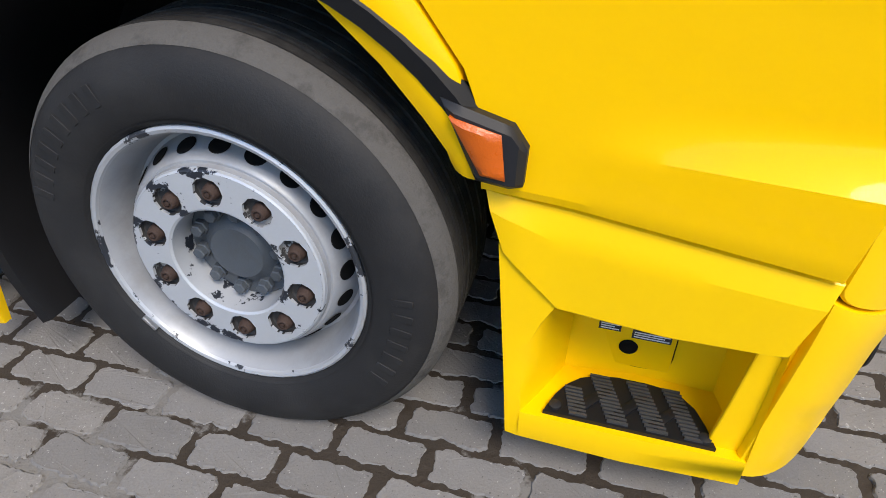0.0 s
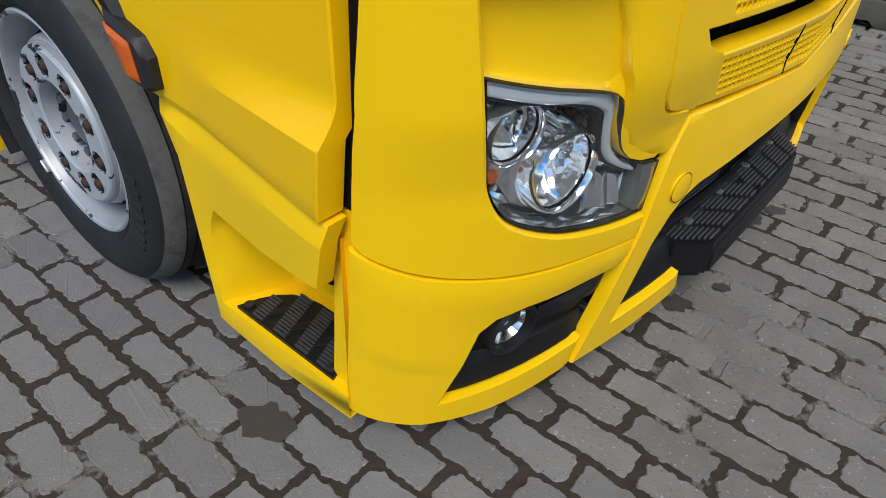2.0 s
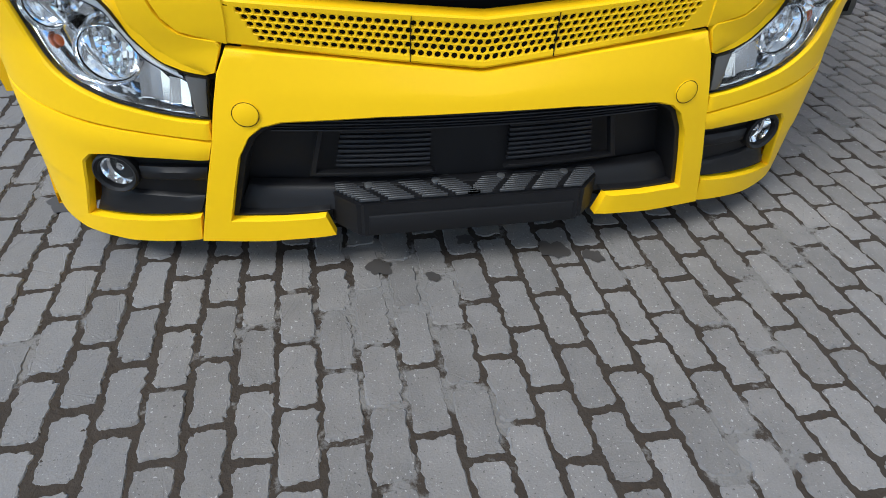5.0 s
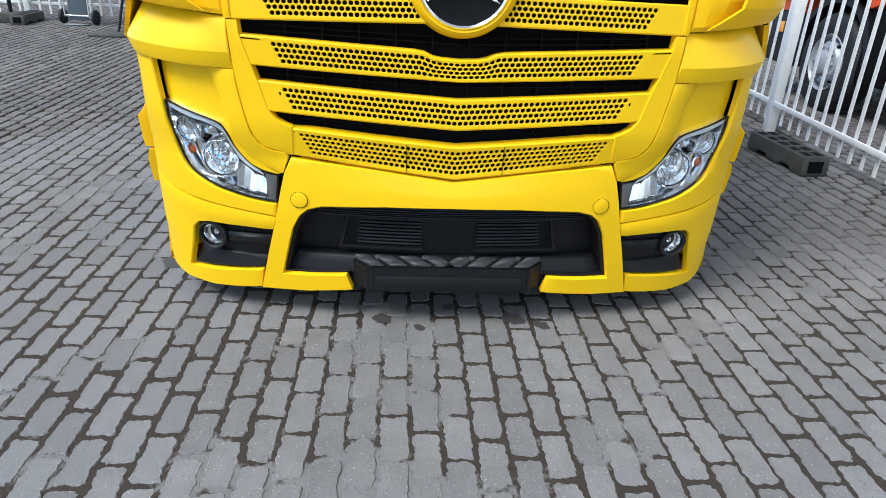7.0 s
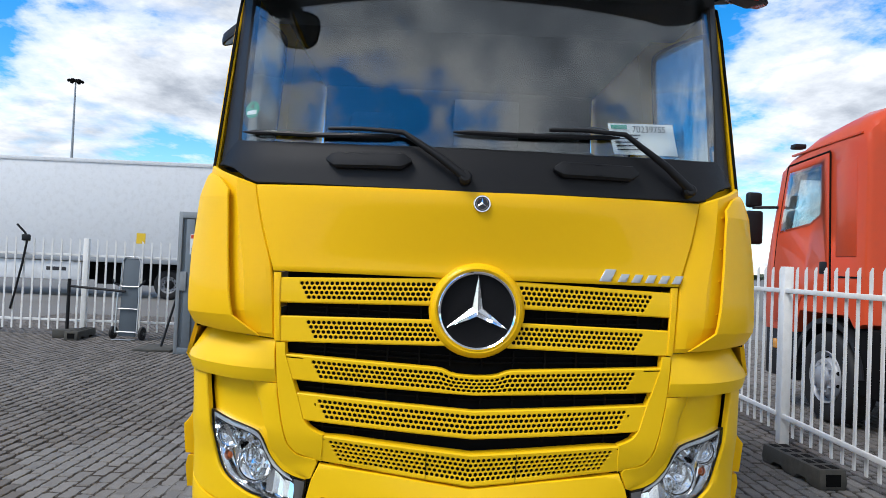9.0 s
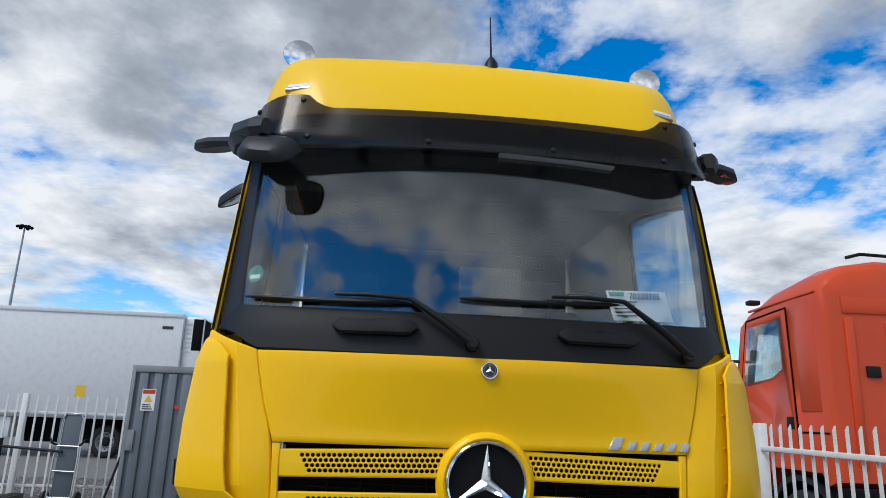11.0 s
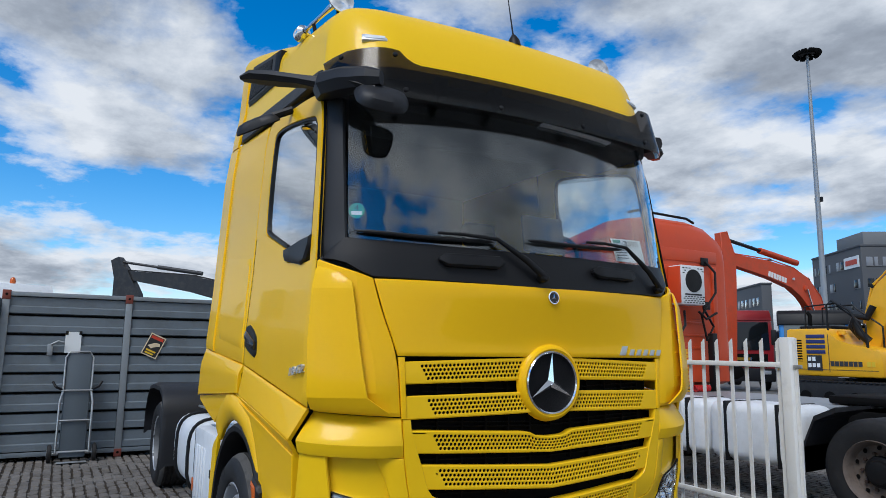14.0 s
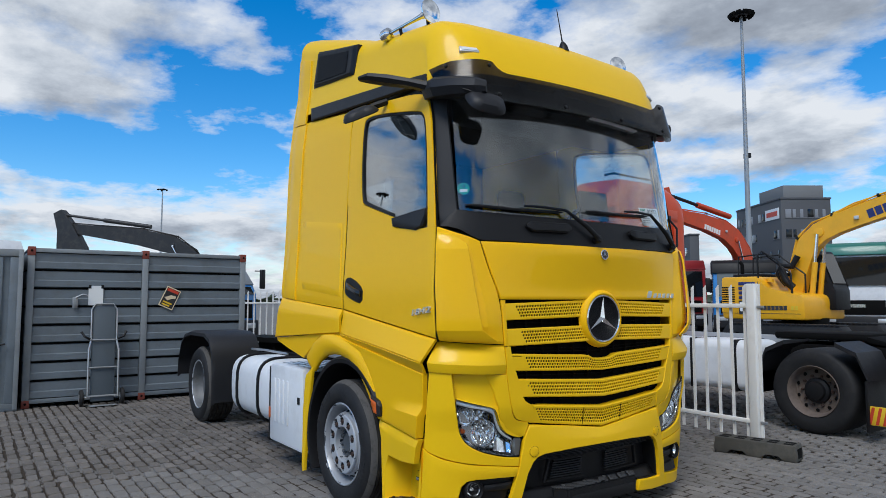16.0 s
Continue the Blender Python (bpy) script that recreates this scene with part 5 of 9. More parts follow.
def build_side(s):
    place = on_side(s)
    flare = on_side(s)
    # door: upper frame round the window and the lower skin
    door = part("door", panel([(-0.262, 1.293), (-0.53, 1.328), (-0.83, 1.368), (-0.86, 1.372), (-1.32, 1.433), (-1.528, 1.460)],
                              [(-0.312, 2.0), (-0.53, 1.998), (-0.80, 2.03), (-0.86, 2.115), (-1.32, 2.257), (-1.568, 2.26)], place, off=0.0, thick=0.02, rims="ASE", cols=14), YELLOW, truck, "yellow cab door")
    part("door_frame", panel(soften([(-0.398, 2.0), (-0.434, 2.388), (-0.480, 2.70), (-0.515, 2.785), (-0.60, 2.825), (-1.069, 2.915), (-1.33, 2.945), (-1.385, 2.90), (-1.380, 2.586), (-1.335, 2.29), (-1.30, 2.255)]),
                             soften([(-0.312, 2.0), (-0.36, 2.388), (-0.42, 2.70), (-0.468, 2.88), (-0.60, 2.955), (-1.05, 3.01), (-1.50, 3.06), (-1.590, 3.03), (-1.588, 2.586), (-1.575, 2.29), (-1.568, 2.262)]), place, off=0.0, thick=0.02, rims="AB", step=0.05), YELLOW, door)
    pane = part("side_window", panel([(-0.42, 2.03), (-0.45, 2.388), (-0.50, 2.75), (-0.56, 2.81)], [(-0.90, 2.13), (-1.38, 2.388), (-1.385, 2.75), (-1.35, 2.93)], place, off=-0.016, thick=0.004, roll=0.001), SIDE_GLASS, door, "side window pane")
    pane2 = part("side_window_corner", panel([(-1.36, 2.39), (-1.33, 2.28)], [(-0.90, 2.39), (-0.90, 2.14)], place, off=-0.0165, thick=0.004, roll=0.001), SIDE_GLASS, door)
    pane3 = part("side_window_top", panel([(-0.56, 2.80), (-1.36, 2.945)], [(-0.56, 2.79), (-1.36, 2.90)], place, off=-0.0165, thick=0.004, roll=0.001), SIDE_GLASS, door)
    for p in (pane, pane2, pane3):
        p.visible_shadow = False
    loop = [(-0.398, 2.02), (-0.434, 2.388), (-0.480, 2.70), (-0.515, 2.785), (-0.60, 2.825), (-1.069, 2.915), (-1.33, 2.945), (-1.385, 2.90), (-1.380, 2.586), (-1.335, 2.29), (-1.30, 2.255), (-0.86, 2.117)]
    loop = soften(loop)
    mid = (-0.9, 2.55)
    part("window_seal", panel(loop, [(mid[0] + (x - mid[0]) * 0.955, mid[1] + (z - mid[1]) * 0.945) for x, z in loop], place, off=-0.003, thick=0.018, roll=0.004, cols=2), BLACK, door)
    part("mirror_foot", panel([(-0.405, 2.135), (-0.41, 2.08), (-0.45, 2.012), (-0.53, 1.99)], [(-0.50, 2.125), (-0.64, 2.115), (-0.85, 2.105), (-0.835, 2.045)], place, off=0.018, thick=0.03, roll=0.012), DARK, door, "dark window corner cover")
    handle = part("door_handle_recess", panel([(-1.505, 1.66), (-1.475, 1.70), (-1.42, 1.703), (-1.32, 1.672), (-1.24, 1.632), (-1.205, 1.595)], [(-1.50, 1.605), (-1.465, 1.565), (-1.42, 1.545), (-1.32, 1.518), (-1.25, 1.505), (-1.208, 1.53)], place, off=0.008, thick=0.01, roll=0.006), BLACK, door, "black recessed door handle")
    part("door_handle", panel([(-1.455, 1.668), (-1.225, 1.598)], [(-1.45, 1.618), (-1.225, 1.552)], place, off=0.032, thick=0.02, roll=0.014), CAP_BLACK, door, "glossy black pull handle")
    if s < 0:
        writing("1842", 0.085, 0.008, Matrix.Translation((-0.41, -1.257, 1.456)) @ pose(0, 0, 0, 90, -7, 0) @ Matrix(((1.38, 0.25, 0, 0), (0, 0.66, 0, 0), (0, 0, 1, 0), (0, 0, 0, 1))), SILVER, "model_number", door)
    # dark joints round the door
    part("door_gap", panel([(-0.257, 1.29), (-0.305, 2.0), (-0.415, 2.72), (-0.462, 2.885), (-0.60, 2.962)], [(-0.248, 1.29), (-0.296, 2.0), (-0.406, 2.72), (-0.453, 2.89), (-0.60, 2.971)], place, off=-0.006, thick=0.01, roll=0.001, cols=1), GAP, truck)
    part("door_gap", panel([(-1.533, 1.46), (-1.574, 2.26), (-1.593, 3.04)], [(-1.541, 1.46), (-1.582, 2.26), (-1.601, 3.04)], place, off=-0.006, thick=0.01, roll=0.001, cols=1), GAP, truck)
    # cab side behind the door, with the locker flap
    part("cab_side", panel([(-1.545, 1.463), (-1.586, 2.26), (-1.605, 3.06)], [(-2.80, 1.555), (-2.85, 2.26), (-2.92, 3.22)], place, off=0.0, thick=0.02, cols=24), YELLOW, truck)
    part("side_fairing", panel([(-2.46, 1.535), (-2.52, 2.26), (-2.555, 3.155)], [(-2.84, 1.565), (-2.88, 2.26), (-2.94, 3.20)], place, off=0.012, thick=0.016, roll=0.005, cols=8, profile=lambda a, b: -0.05 * max(0.0, a - 0.5)), YELLOW, truck, angle=12)
    part("roof_side_fairing", panel([(-2.575, 3.165), (-2.60, 3.50), (-2.62, 3.80)], [(-2.945, 3.21), (-2.95, 3.60), (-2.955, 3.90)], place, off=0.018, thick=0.016, roll=0.005, cols=8, profile=lambda a, b: -0.05 * max(0.0, a - 0.5)), YELLOW, truck, angle=12)
    part("locker_flap", panel([(-1.572, 1.555), (-1.648, 2.145)], [(-2.325, 1.63), (-2.43, 2.235)], place, off=0.007, thick=0.01, roll=0.006, cols=8), YELLOW, truck, "locker flap behind the door")
    # flared waist below the crease, door part and rear part
    part("door_flare", panel([(-1.528, 1.452), (-0.90, 1.368), (-0.262, 1.285)], [(-1.528, 1.272), (-0.90, 1.205), (-0.345, 1.138)], place, thick=0.02, roll=0.006, cols=8, profile=lambda a, b: 0.06 * a * (0.45 + 0.55 * b)), YELLOW, door)
    part("door_flare_lip", panel([(-1.528, 1.270), (-0.90, 1.203), (-0.345, 1.136)], [(-1.528, 1.235), (-0.90, 1.14), (-0.36, 1.06)], place, thick=0.02, roll=0.004, cols=6, profile=lambda a, b: (0.06 - 0.045 * a) * (0.45 + 0.55 * b)), YELLOW, door)
    part("rear_flare", panel([(-2.80, 1.553), (-1.545, 1.455)], [(-2.88, 1.19), (-1.545, 1.28)], place, thick=0.02, roll=0.006, cols=10, profile=lambda a, b: 0.03 * min(1, a * 3)), YELLOW, truck)
    # lower door
    def wedge(x, z):
        return 0.042 * min(1.0, max(0.0, (x + 0.80) / 0.42)) * min(1.0, max(0.0, (0.875 - z) / 0.070)) ** 1.7

    part("lower_door", panel([(-1.50, 1.235), (-1.214, 1.163), (-1.08, 1.04), (-0.985, 0.91), (-0.968, 0.865), (-0.960, 0.835), (-0.955, 0.805), (-0.95, 0.708)],
                             [(-0.362, 1.065), (-0.364, 1.0), (-0.367, 0.93), (-0.369, 0.885), (-0.370, 0.858), (-0.371, 0.832), (-0.372, 0.805), (-0.394, 0.665)], on_side(s, wedge), off=0.015, thick=0.055, cols=24, step=0.02, roll=0.004,
                             profile=lambda a, b: 0.010 * (1 - b)), YELLOW, door, angle=14)
    # arch
    outer = [(-2.19, 1.045), (-2.03, 1.18), (-1.85, 1.262), (-1.69, 1.272), (-1.53, 1.252), (-1.36, 1.215), (-1.214, 1.155), (-1.08, 1.035), (-0.995, 0.915), (-0.955, 0.80), (-0.945, 0.725)]
    inner = [(-2.02, 0.94), (-1.93, 1.02), (-1.79, 1.085), (-1.67, 1.105), (-1.54, 1.105), (-1.38, 1.075), (-1.23, 1.0), (-1.12, 0.90), (-1.05, 0.82), (-1.01, 0.77), (-0.995, 0.735)]
    part("wheel_arch", panel(outer, inner, place, thick=0.02, roll=0.006, cols=6, profile=lambda a, b: 0.016 + 0.028 * math.sin(math.pi * a) * math.sin(math.pi * min(0.85, 0.1 + b))), YELLOW, truck)
    fill = [(-2.88, 1.185), (-2.60, 1.205), (-2.30, 1.225), (-2.03, 1.25), (-1.85, 1.265), (-1.70, 1.278), (-1.545, 1.285)]
    part("side_fill", panel(fill, [(-2.86, 1.16), (-2.6, 1.10), (-2.25, 1.035), (-2.10, 1.13), (-1.93, 1.235), (-1.72, 1.268), (-1.545, 1.255)], place, off=0.010, thick=0.015, roll=0.003, cols=4), YELLOW, truck)
    # black inner fender lip and liner
    c = (-1.465, 0.452)
    lip = []
    for k in range(33):
        a = radians(36 + 172 * k / 32)
        lip.append(a)
    fender = bmesh.new()
    rings = []
    for a in lip:
        ca, sa = math.cos(a), math.sin(a)
        rings.append([fender.verts.new((c[0] + r * ca, s * y, c[1] + r * sa)) for r, y in ((0.650, 1.262), (0.632, 1.283), (0.602, 1.280), (0.595, 1.25), (0.595, 0.82), (0.61, 0.82), (0.64, 1.22))])
    for p, q in zip(rings, rings[1:]):
        for k in range(7):
            fender.faces.new((p[k], p[(k + 1) % 7], q[(k + 1) % 7], q[k]))
    fender.faces.new(rings[0])
    fender.faces.new(rings[-1][::-1])
    part("wheel_fender", fender, BLACK, truck, "black plastic inner fender")
    # side marker lamp
    lampbase = part("side_marker_base", panel([(-1.015, 0.868), (-0.90, 0.835), (-0.875, 0.80)], [(-0.955, 0.735), (-0.90, 0.728), (-0.878, 0.735)], place, off=0.046, thick=0.04, roll=0.012, step=0.02), DARK, truck, "dark rubber lamp mount")
    part("side_marker_lens", panel([(-0.998, 0.845), (-0.915, 0.825)], [(-0.945, 0.752), (-0.905, 0.748)], place, off=0.056, thick=0.02, roll=0.008, step=0.02), AMBER, lampbase, "amber side marker lens")
    # cover above the step, step housing and tread
    part("step_cover", panel([(-0.945, 0.702), (-0.83, 0.692), (-0.62, 0.674), (-0.385, 0.656)], [(-0.905, 0.585), (-0.800, 0.484), (-0.61, 0.482), (-0.424, 0.502)], on_side(s, wedge), off=0.014, thick=0.04, cols=10, roll=0.004, profile=lambda a, b: -0.014 * max(0.0, 1 - a / 0.3)), YELLOW_PLASTIC, truck, angle=14)
    bm = bmesh.new()

    def sheet(pts_a, pts_b):
        va = [bm.verts.new((x, s * y, z)) for x, y, z in pts_a]
        vb = [bm.verts.new((x, s * y, z)) for x, y, z in pts_b]
        for k in range(len(va) - 1):
            bm.faces.new((va[k], va[k + 1], vb[k + 1], vb[k]))
    lipf = [(-0.845, 1.268, 0.165), (-0.63, 1.272, 0.165), (-0.405, 1.268, 0.165)]
    sheet([(-0.845, 1.262, 0.125), (-0.63, 1.268, 0.125), (-0.405, 1.262, 0.13)], lipf)
    sheet([(-0.845, 1.262, 0.125), (-0.63, 1.268, 0.125), (-0.405, 1.262, 0.13)], [(-0.84, 1.05, 0.125), (-0.63, 1.05, 0.125), (-0.41, 1.05, 0.13)])
    floor_front = [(-0.845, 1.262, 0.198), (-0.63, 1.266, 0.198), (-0.405, 1.262, 0.198)]
    sheet(lipf, floor_front)
    floor_back = [(-0.775, 1.10, 0.198), (-0.63, 1.085, 0.198), (-0.46, 1.09, 0.198)]
    sheet(floor_front, floor_back)
    wall_top = [(-0.775, 1.08, 0.55), (-0.63, 1.07, 0.55), (-0.46, 1.075, 0.55)]
    sheet(floor_back, wall_top)
    # the cheek, hollowed from its curved mouth to the back
    mouth = [(-0.845, 1.258, 0.198), (-0.853, 1.258, 0.30), (-0.846, 1.258, 0.38), (-0.826, 1.258, 0.44), (-0.798, 1.258, 0.495)]
    hollow = [(-0.812, 1.19, 0.198), (-0.818, 1.19, 0.30), (-0.812, 1.19, 0.385), (-0.800, 1.19, 0.445), (-0.785, 1.19, 0.51)]
    corner = [(-0.775, 1.10, 0.198), (-0.772, 1.095, 0.30), (-0.772, 1.09, 0.385), (-0.772, 1.085, 0.46), (-0.775, 1.08, 0.55)]
    flange = [(-0.872, 1.262, 0.13), (-0.886, 1.260, 0.30), (-0.894, 1.258, 0.38), (-0.902, 1.256, 0.46), (-0.915, 1.254, 0.60)]
    sheet(flange, mouth)
    sheet(mouth, hollow)
    sheet(hollow, corner)
    sheet([(-0.845, 1.262, 0.125), (-0.872, 1.262, 0.13)], [(-0.845, 1.262, 0.165), (-0.845, 1.258, 0.198)])
    sheet(flange, [(x, 1.0, z) for x, y, z in flange])
    right_f = [(-0.405, 1.262, 0.165), (-0.405, 1.255, 0.40), (-0.405, 1.25, 0.60)]
    right_b = [(-0.46, 1.09, 0.198), (-0.46, 1.08, 0.40), (-0.46, 1.075, 0.55)]
    sheet(right_f, right_b)
    bmesh.ops.remove_doubles(bm, verts=bm.verts, dist=0.012)
    housing = part("step_housing", bm, YELLOW_PLASTIC, truck, "moulded yellow entry step housing", recalc=False, angle=62)
    flap = part("step_flap", box(-0.742, -0.557, s * 1.082 - 0.006, s * 1.082 + 0.006, 0.222, 0.378, 0.004), YELLOW_PLASTIC, housing)
    part("step_flap_joint", box(-0.7445, -0.5545, s * 1.080 - 0.005, s * 1.080 + 0.005, 0.2195, 0.3805, 0.002), GAP, housing)
    m = Matrix.Translation((-0.65, s * 1.0895, 0.277)) @ pose(0, 0, 0, s * -90, 0, 0)
    part("flap_hole", lathe([(0.020, 0), (0.018, 0.002), (0, 0.001)], m, 20), GAP, flap)
    for x0, x1, z0, z1 in ((-0.718, -0.672, 0.314, 0.337), (-0.648, -0.568, 0.304, 0.331)):
        part("flap_label", box(x0, x1, s * 1.0885 - 0.001, s * 1.0885 + 0.001, z0, z1), LABEL_BLACK, flap, "black printed label")
        for k in range(3):
            part("label_bar", box(x0 + 0.004, x1 - 0.004 - 0.01 * (k % 2), s * 1.090 - 0.0008, s * 1.090 + 0.0008, z0 + 0.004 + k * 0.006, z0 + 0.0065 + k * 0.006), PAPER, flap)
    tread_out = [(-0.800, 1.252), (-0.782, 1.20), (-0.762, 1.165), (-0.735, 1.138), (-0.70, 1.122), (-0.66, 1.115), (-0.60, 1.115), (-0.56, 1.12), (-0.525, 1.135), (-0.50, 1.16), (-0.48, 1.20), (-0.462, 1.252)]
    tread = part("step_tread", prism([(x, s * y) for x, y in tread_out], 0.010, Matrix.Translation((0, 0, 0.197))), BLACK, truck, "black ribbed step tread")
    for x, lean, wide in ((-0.748, -0.030, 0.036), (-0.672, -0.045, 0.042), (-0.595, -0.045, 0.042), (-0.522, -0.045, 0.036)):
        for j in range(13):
            y = 1.244 - j * 0.0098
            xx = x + lean * j / 12
            if xx > -0.79 + 0.45 * max(0, 1.215 - y) and xx + wide < -0.478 - 0.3 * max(0, 1.215 - y) and y > 1.126:
                part("tread_rib", box(xx, xx + wide, s * y - 0.0028, s * y + 0.0028, 0.206, 0.2125), STEP_GREY, tread)
    for x in (-0.705, -0.630, -0.553):
        web = moved(box(-0.050, 0.050, -0.011, 0.011, 0, 0.006, 0.002), Matrix.Translation((x, s * 1.195, 0.206)) @ pose(0, 0, 0, 0, 0, s * -52))
        part("tread_web", web, BLACK, tread)
    for x, y in ((-0.778, 1.232), (-0.483, 1.235)):
        part("tread_bolt", lathe([(0.013, 0), (0.013, 0.006), (0.008, 0.008), (0, 0.008)], Matrix.Translation((x, s * y, 0.207)), 12), DARK, tread)
    # yellow mudflap plate behind the wheel
    part("mud_guard", panel([(-2.02, 0.985), (-2.10, 0.60), (-2.165, 0.11)], [(-2.16, 0.90), (-2.20, 0.60), (-2.205, 0.10)], place, off=0.03, thick=0.02, roll=0.006), YELLOW_PLASTIC, truck)
    part("mud_flap", box(-2.19, -2.17, min(s * 0.80, s * 1.20), max(s * 0.80, s * 1.20), 0.45, 0.92, 0.006), BLACK, truck)


def nut_ring(m):
    """The flat ring of the wheel disc with its ten round nut openings."""
    bm = bmesh.new()
    r0, r1, mid, n = 0.130, 0.2105, 0.1675, 10
    for i in range(n):
        a0, a1 = 2 * math.pi * i / n + 0.05, 2 * math.pi * (i + 1) / n + 0.05
        am = (a0 + a1) / 2
        rim = [(a1, mid), (a1, r1), (am * 0.5 + a1 * 0.5, r1), (am, r1), (am * 0.5 + a0 * 0.5, r1), (a0, r1), (a0, mid), (a0, r0), (am * 0.5 + a0 * 0.5, r0), (am, r0), (am * 0.5 + a1 * 0.5, r0), (a1, r0)]
        outer = [bm.verts.new(m @ Vector((q * math.cos(a), q * math.sin(a), 0.0))) for a, q in rim]
        c = Vector((mid * math.cos(am), mid * math.sin(am), 0.0))
        out_dir, along = Vector((math.cos(am), math.sin(am), 0)), Vector((-math.sin(am), math.cos(am), 0))
        hole = []
        for a, q in rim:
            way = Vector((q * math.cos(a), q * math.sin(a), 0)) - c
            t = math.atan2(way.dot(out_dir), way.dot(along))
            hole.append((along * math.cos(t) + out_dir * math.sin(t)) * 0.032)
        edge = [bm.verts.new(m @ (c + h)) for h in hole]
        low = [bm.verts.new(m @ (c + h * 0.985 + Vector((0, 0, -0.006)))) for h in hole]
        k = len(rim)
        for q in range(k):
            w = (q + 1) % k
            bm.faces.new((outer[q], outer[w], edge[w], edge[q]))
            bm.faces.new((edge[q], edge[w], low[w], low[q]))
    bmesh.ops.remove_doubles(bm, verts=bm.verts, dist=0.0002)
    return join(bm, lathe([(0.2165, -0.010), (0.2145, -0.003), (0.2105, 0.0)], m, 60), lathe([(0.130, 0.0), (0.125, -0.004), (0.1225, -0.074)], m, 60))


def build_wheel(x, y, s, name, drive=False):
    """y: the outer face of the rim; the axle points to side s."""
    r = 0.475
    m = Matrix.Translation((x, y, 0.449 if not drive else 0.466)) @ pose(0, 0, 0, -s * 90, 0, 0)
    wide = 0.34

    def seated(bm):
        """Flattens what would reach below the ground, as the load does."""
        for v in bm.verts:
            if v.co.z < 0.002:
                v.co.y += s * min(0.012, (0.002 - v.co.z) * 0.4)
                v.co.z = 0.002
        return bm

    wheel = part(name, seated(lathe([(0.302, -0.012), (0.308, 0.004), (0.322, 0.014), (0.345, 0.022), (0.375, 0.026), (0.402, 0.024), (0.424, 0.016), (0.438, 0.007), (0.446, -0.001), (0.451, -0.008)], m, 96)), RUBBER, truck, "worn black truck tyre on silver steel rim")
    part("bead_line", lathe([(0.3135, 0.0085), (0.3165, 0.0130), (0.3195, 0.0140)], m, 72), RUBBER, wheel)
    part("shoulder", seated(lathe([(0.4475, -0.0015), (0.4545, -0.008), (0.462, -0.017), (0.470, -0.031), (r, -0.044)], m, 96)), SHOULDER, wheel, "dusty worn tyre shoulder")
    ribs = [(0.445, -0.020), (0.464, -0.040), (r, -0.044)]
    for a, b, deep in ((0.045, 0.050, 0.013), (0.072, 0.083, 0.016), (0.092, 0.096, 0.010), (0.120, 0.131, 0.016), (0.150, 0.154, 0.010), (0.186, 0.195, 0.016), (0.230, 0.240, 0.016), (0.268, 0.273, 0.012)):
        ribs += [(r, -a), (r - deep, -a - 0.0008), (r - deep, -b + 0.0008), (r, -b)]
    part("tread", seated(lathe(ribs + [(r, -0.285), (0.462, -0.31), (0.44, -0.33), (0.37, -wide), (0.30, -wide + 0.01)], m, 96)), TREAD, wheel, "worn grey tread")
    k = 1.0
    # raised bars in place of the maker's lettering
    for a0, n, rr in ((118, 9, 0.393), (-32, 7, 0.385)):
        for i in range(n):
            a = radians(a0 + i * 5.6)
            bar = box(-0.008, 0.008, -0.022, 0.022, 0, 0.004, 0.001, 1)
            moved(bar, m @ pose(0, 0, 0.0232) @ pose(0, 0, 0, 0, 0, math.degrees(a)) @ Matrix.Translation((rr * k, 0, 0)) @ pose(0, 0, 0, 0, 0, 90))
            part("sidewall_bar", bar, RUBBER, wheel)
    if drive:
        rim_prof = [(0.305, -0.012), (0.303, 0.004), (0.296, 0.006), (0.288, -0.004), (0.282, -0.05), (0.268, -0.09), (0.25, -0.12), (0.20, -0.135), (0.165, -0.15), (0.11, -0.15), (0.105, -0.08), (0.0, -0.075)]
    else:
        rim_prof = [(0.305, -0.012), (0.303, 0.004), (0.296, 0.006), (0.288, -0.002), (0.284, -0.022), (0.274, -0.044), (0.270, -0.078), (0.264, -0.096), (0.256, -0.095), (0.248, -0.074), (0.236, -0.042), (0.229, -0.026), (0.224, -0.022), (0.219, -0.022), (0.217, -0.010), (0.214, -0.010)]
    rim = part("rim", lathe(rim_prof, m, 64), RIM if not drive else RIM_DARK, wheel, "scuffed silver steel rim" if not drive else "dark grey steel rim with darker patches")
    part("rim_lip", lathe([(0.3065, -0.010), (0.3055, 0.005), (0.300, 0.0085), (0.293, 0.006), (0.289, -0.002)], m, 64), CHIPPED, rim, "chipped silver rim edge")
    if not drive:
        part("rim_face", nut_ring(m), CHIPPED_MORE, rim, "chipped silver nut ring", angle=30)
        part("hub", lathe([(0.128, -0.075), (0.118, -0.066), (0.100, -0.066), (0.085, -0.064), (0.066, -0.046), (0.060, -0.040), (0, -0.038)], m, 40), HUB, wheel, "grey axle hub")
        for i in range(10):
            a = 2 * math.pi * i / 10 + 0.2
            part("hub_bolt", lathe([(0.018, -0.050), (0.018, -0.038), (0.0145, -0.036), (0.0145, -0.024), (0.012, -0.022), (0, -0.022)], m @ Matrix.Translation((0.094 * math.cos(a), 0.094 * math.sin(a), -0.014)), 6), HUB, wheel)
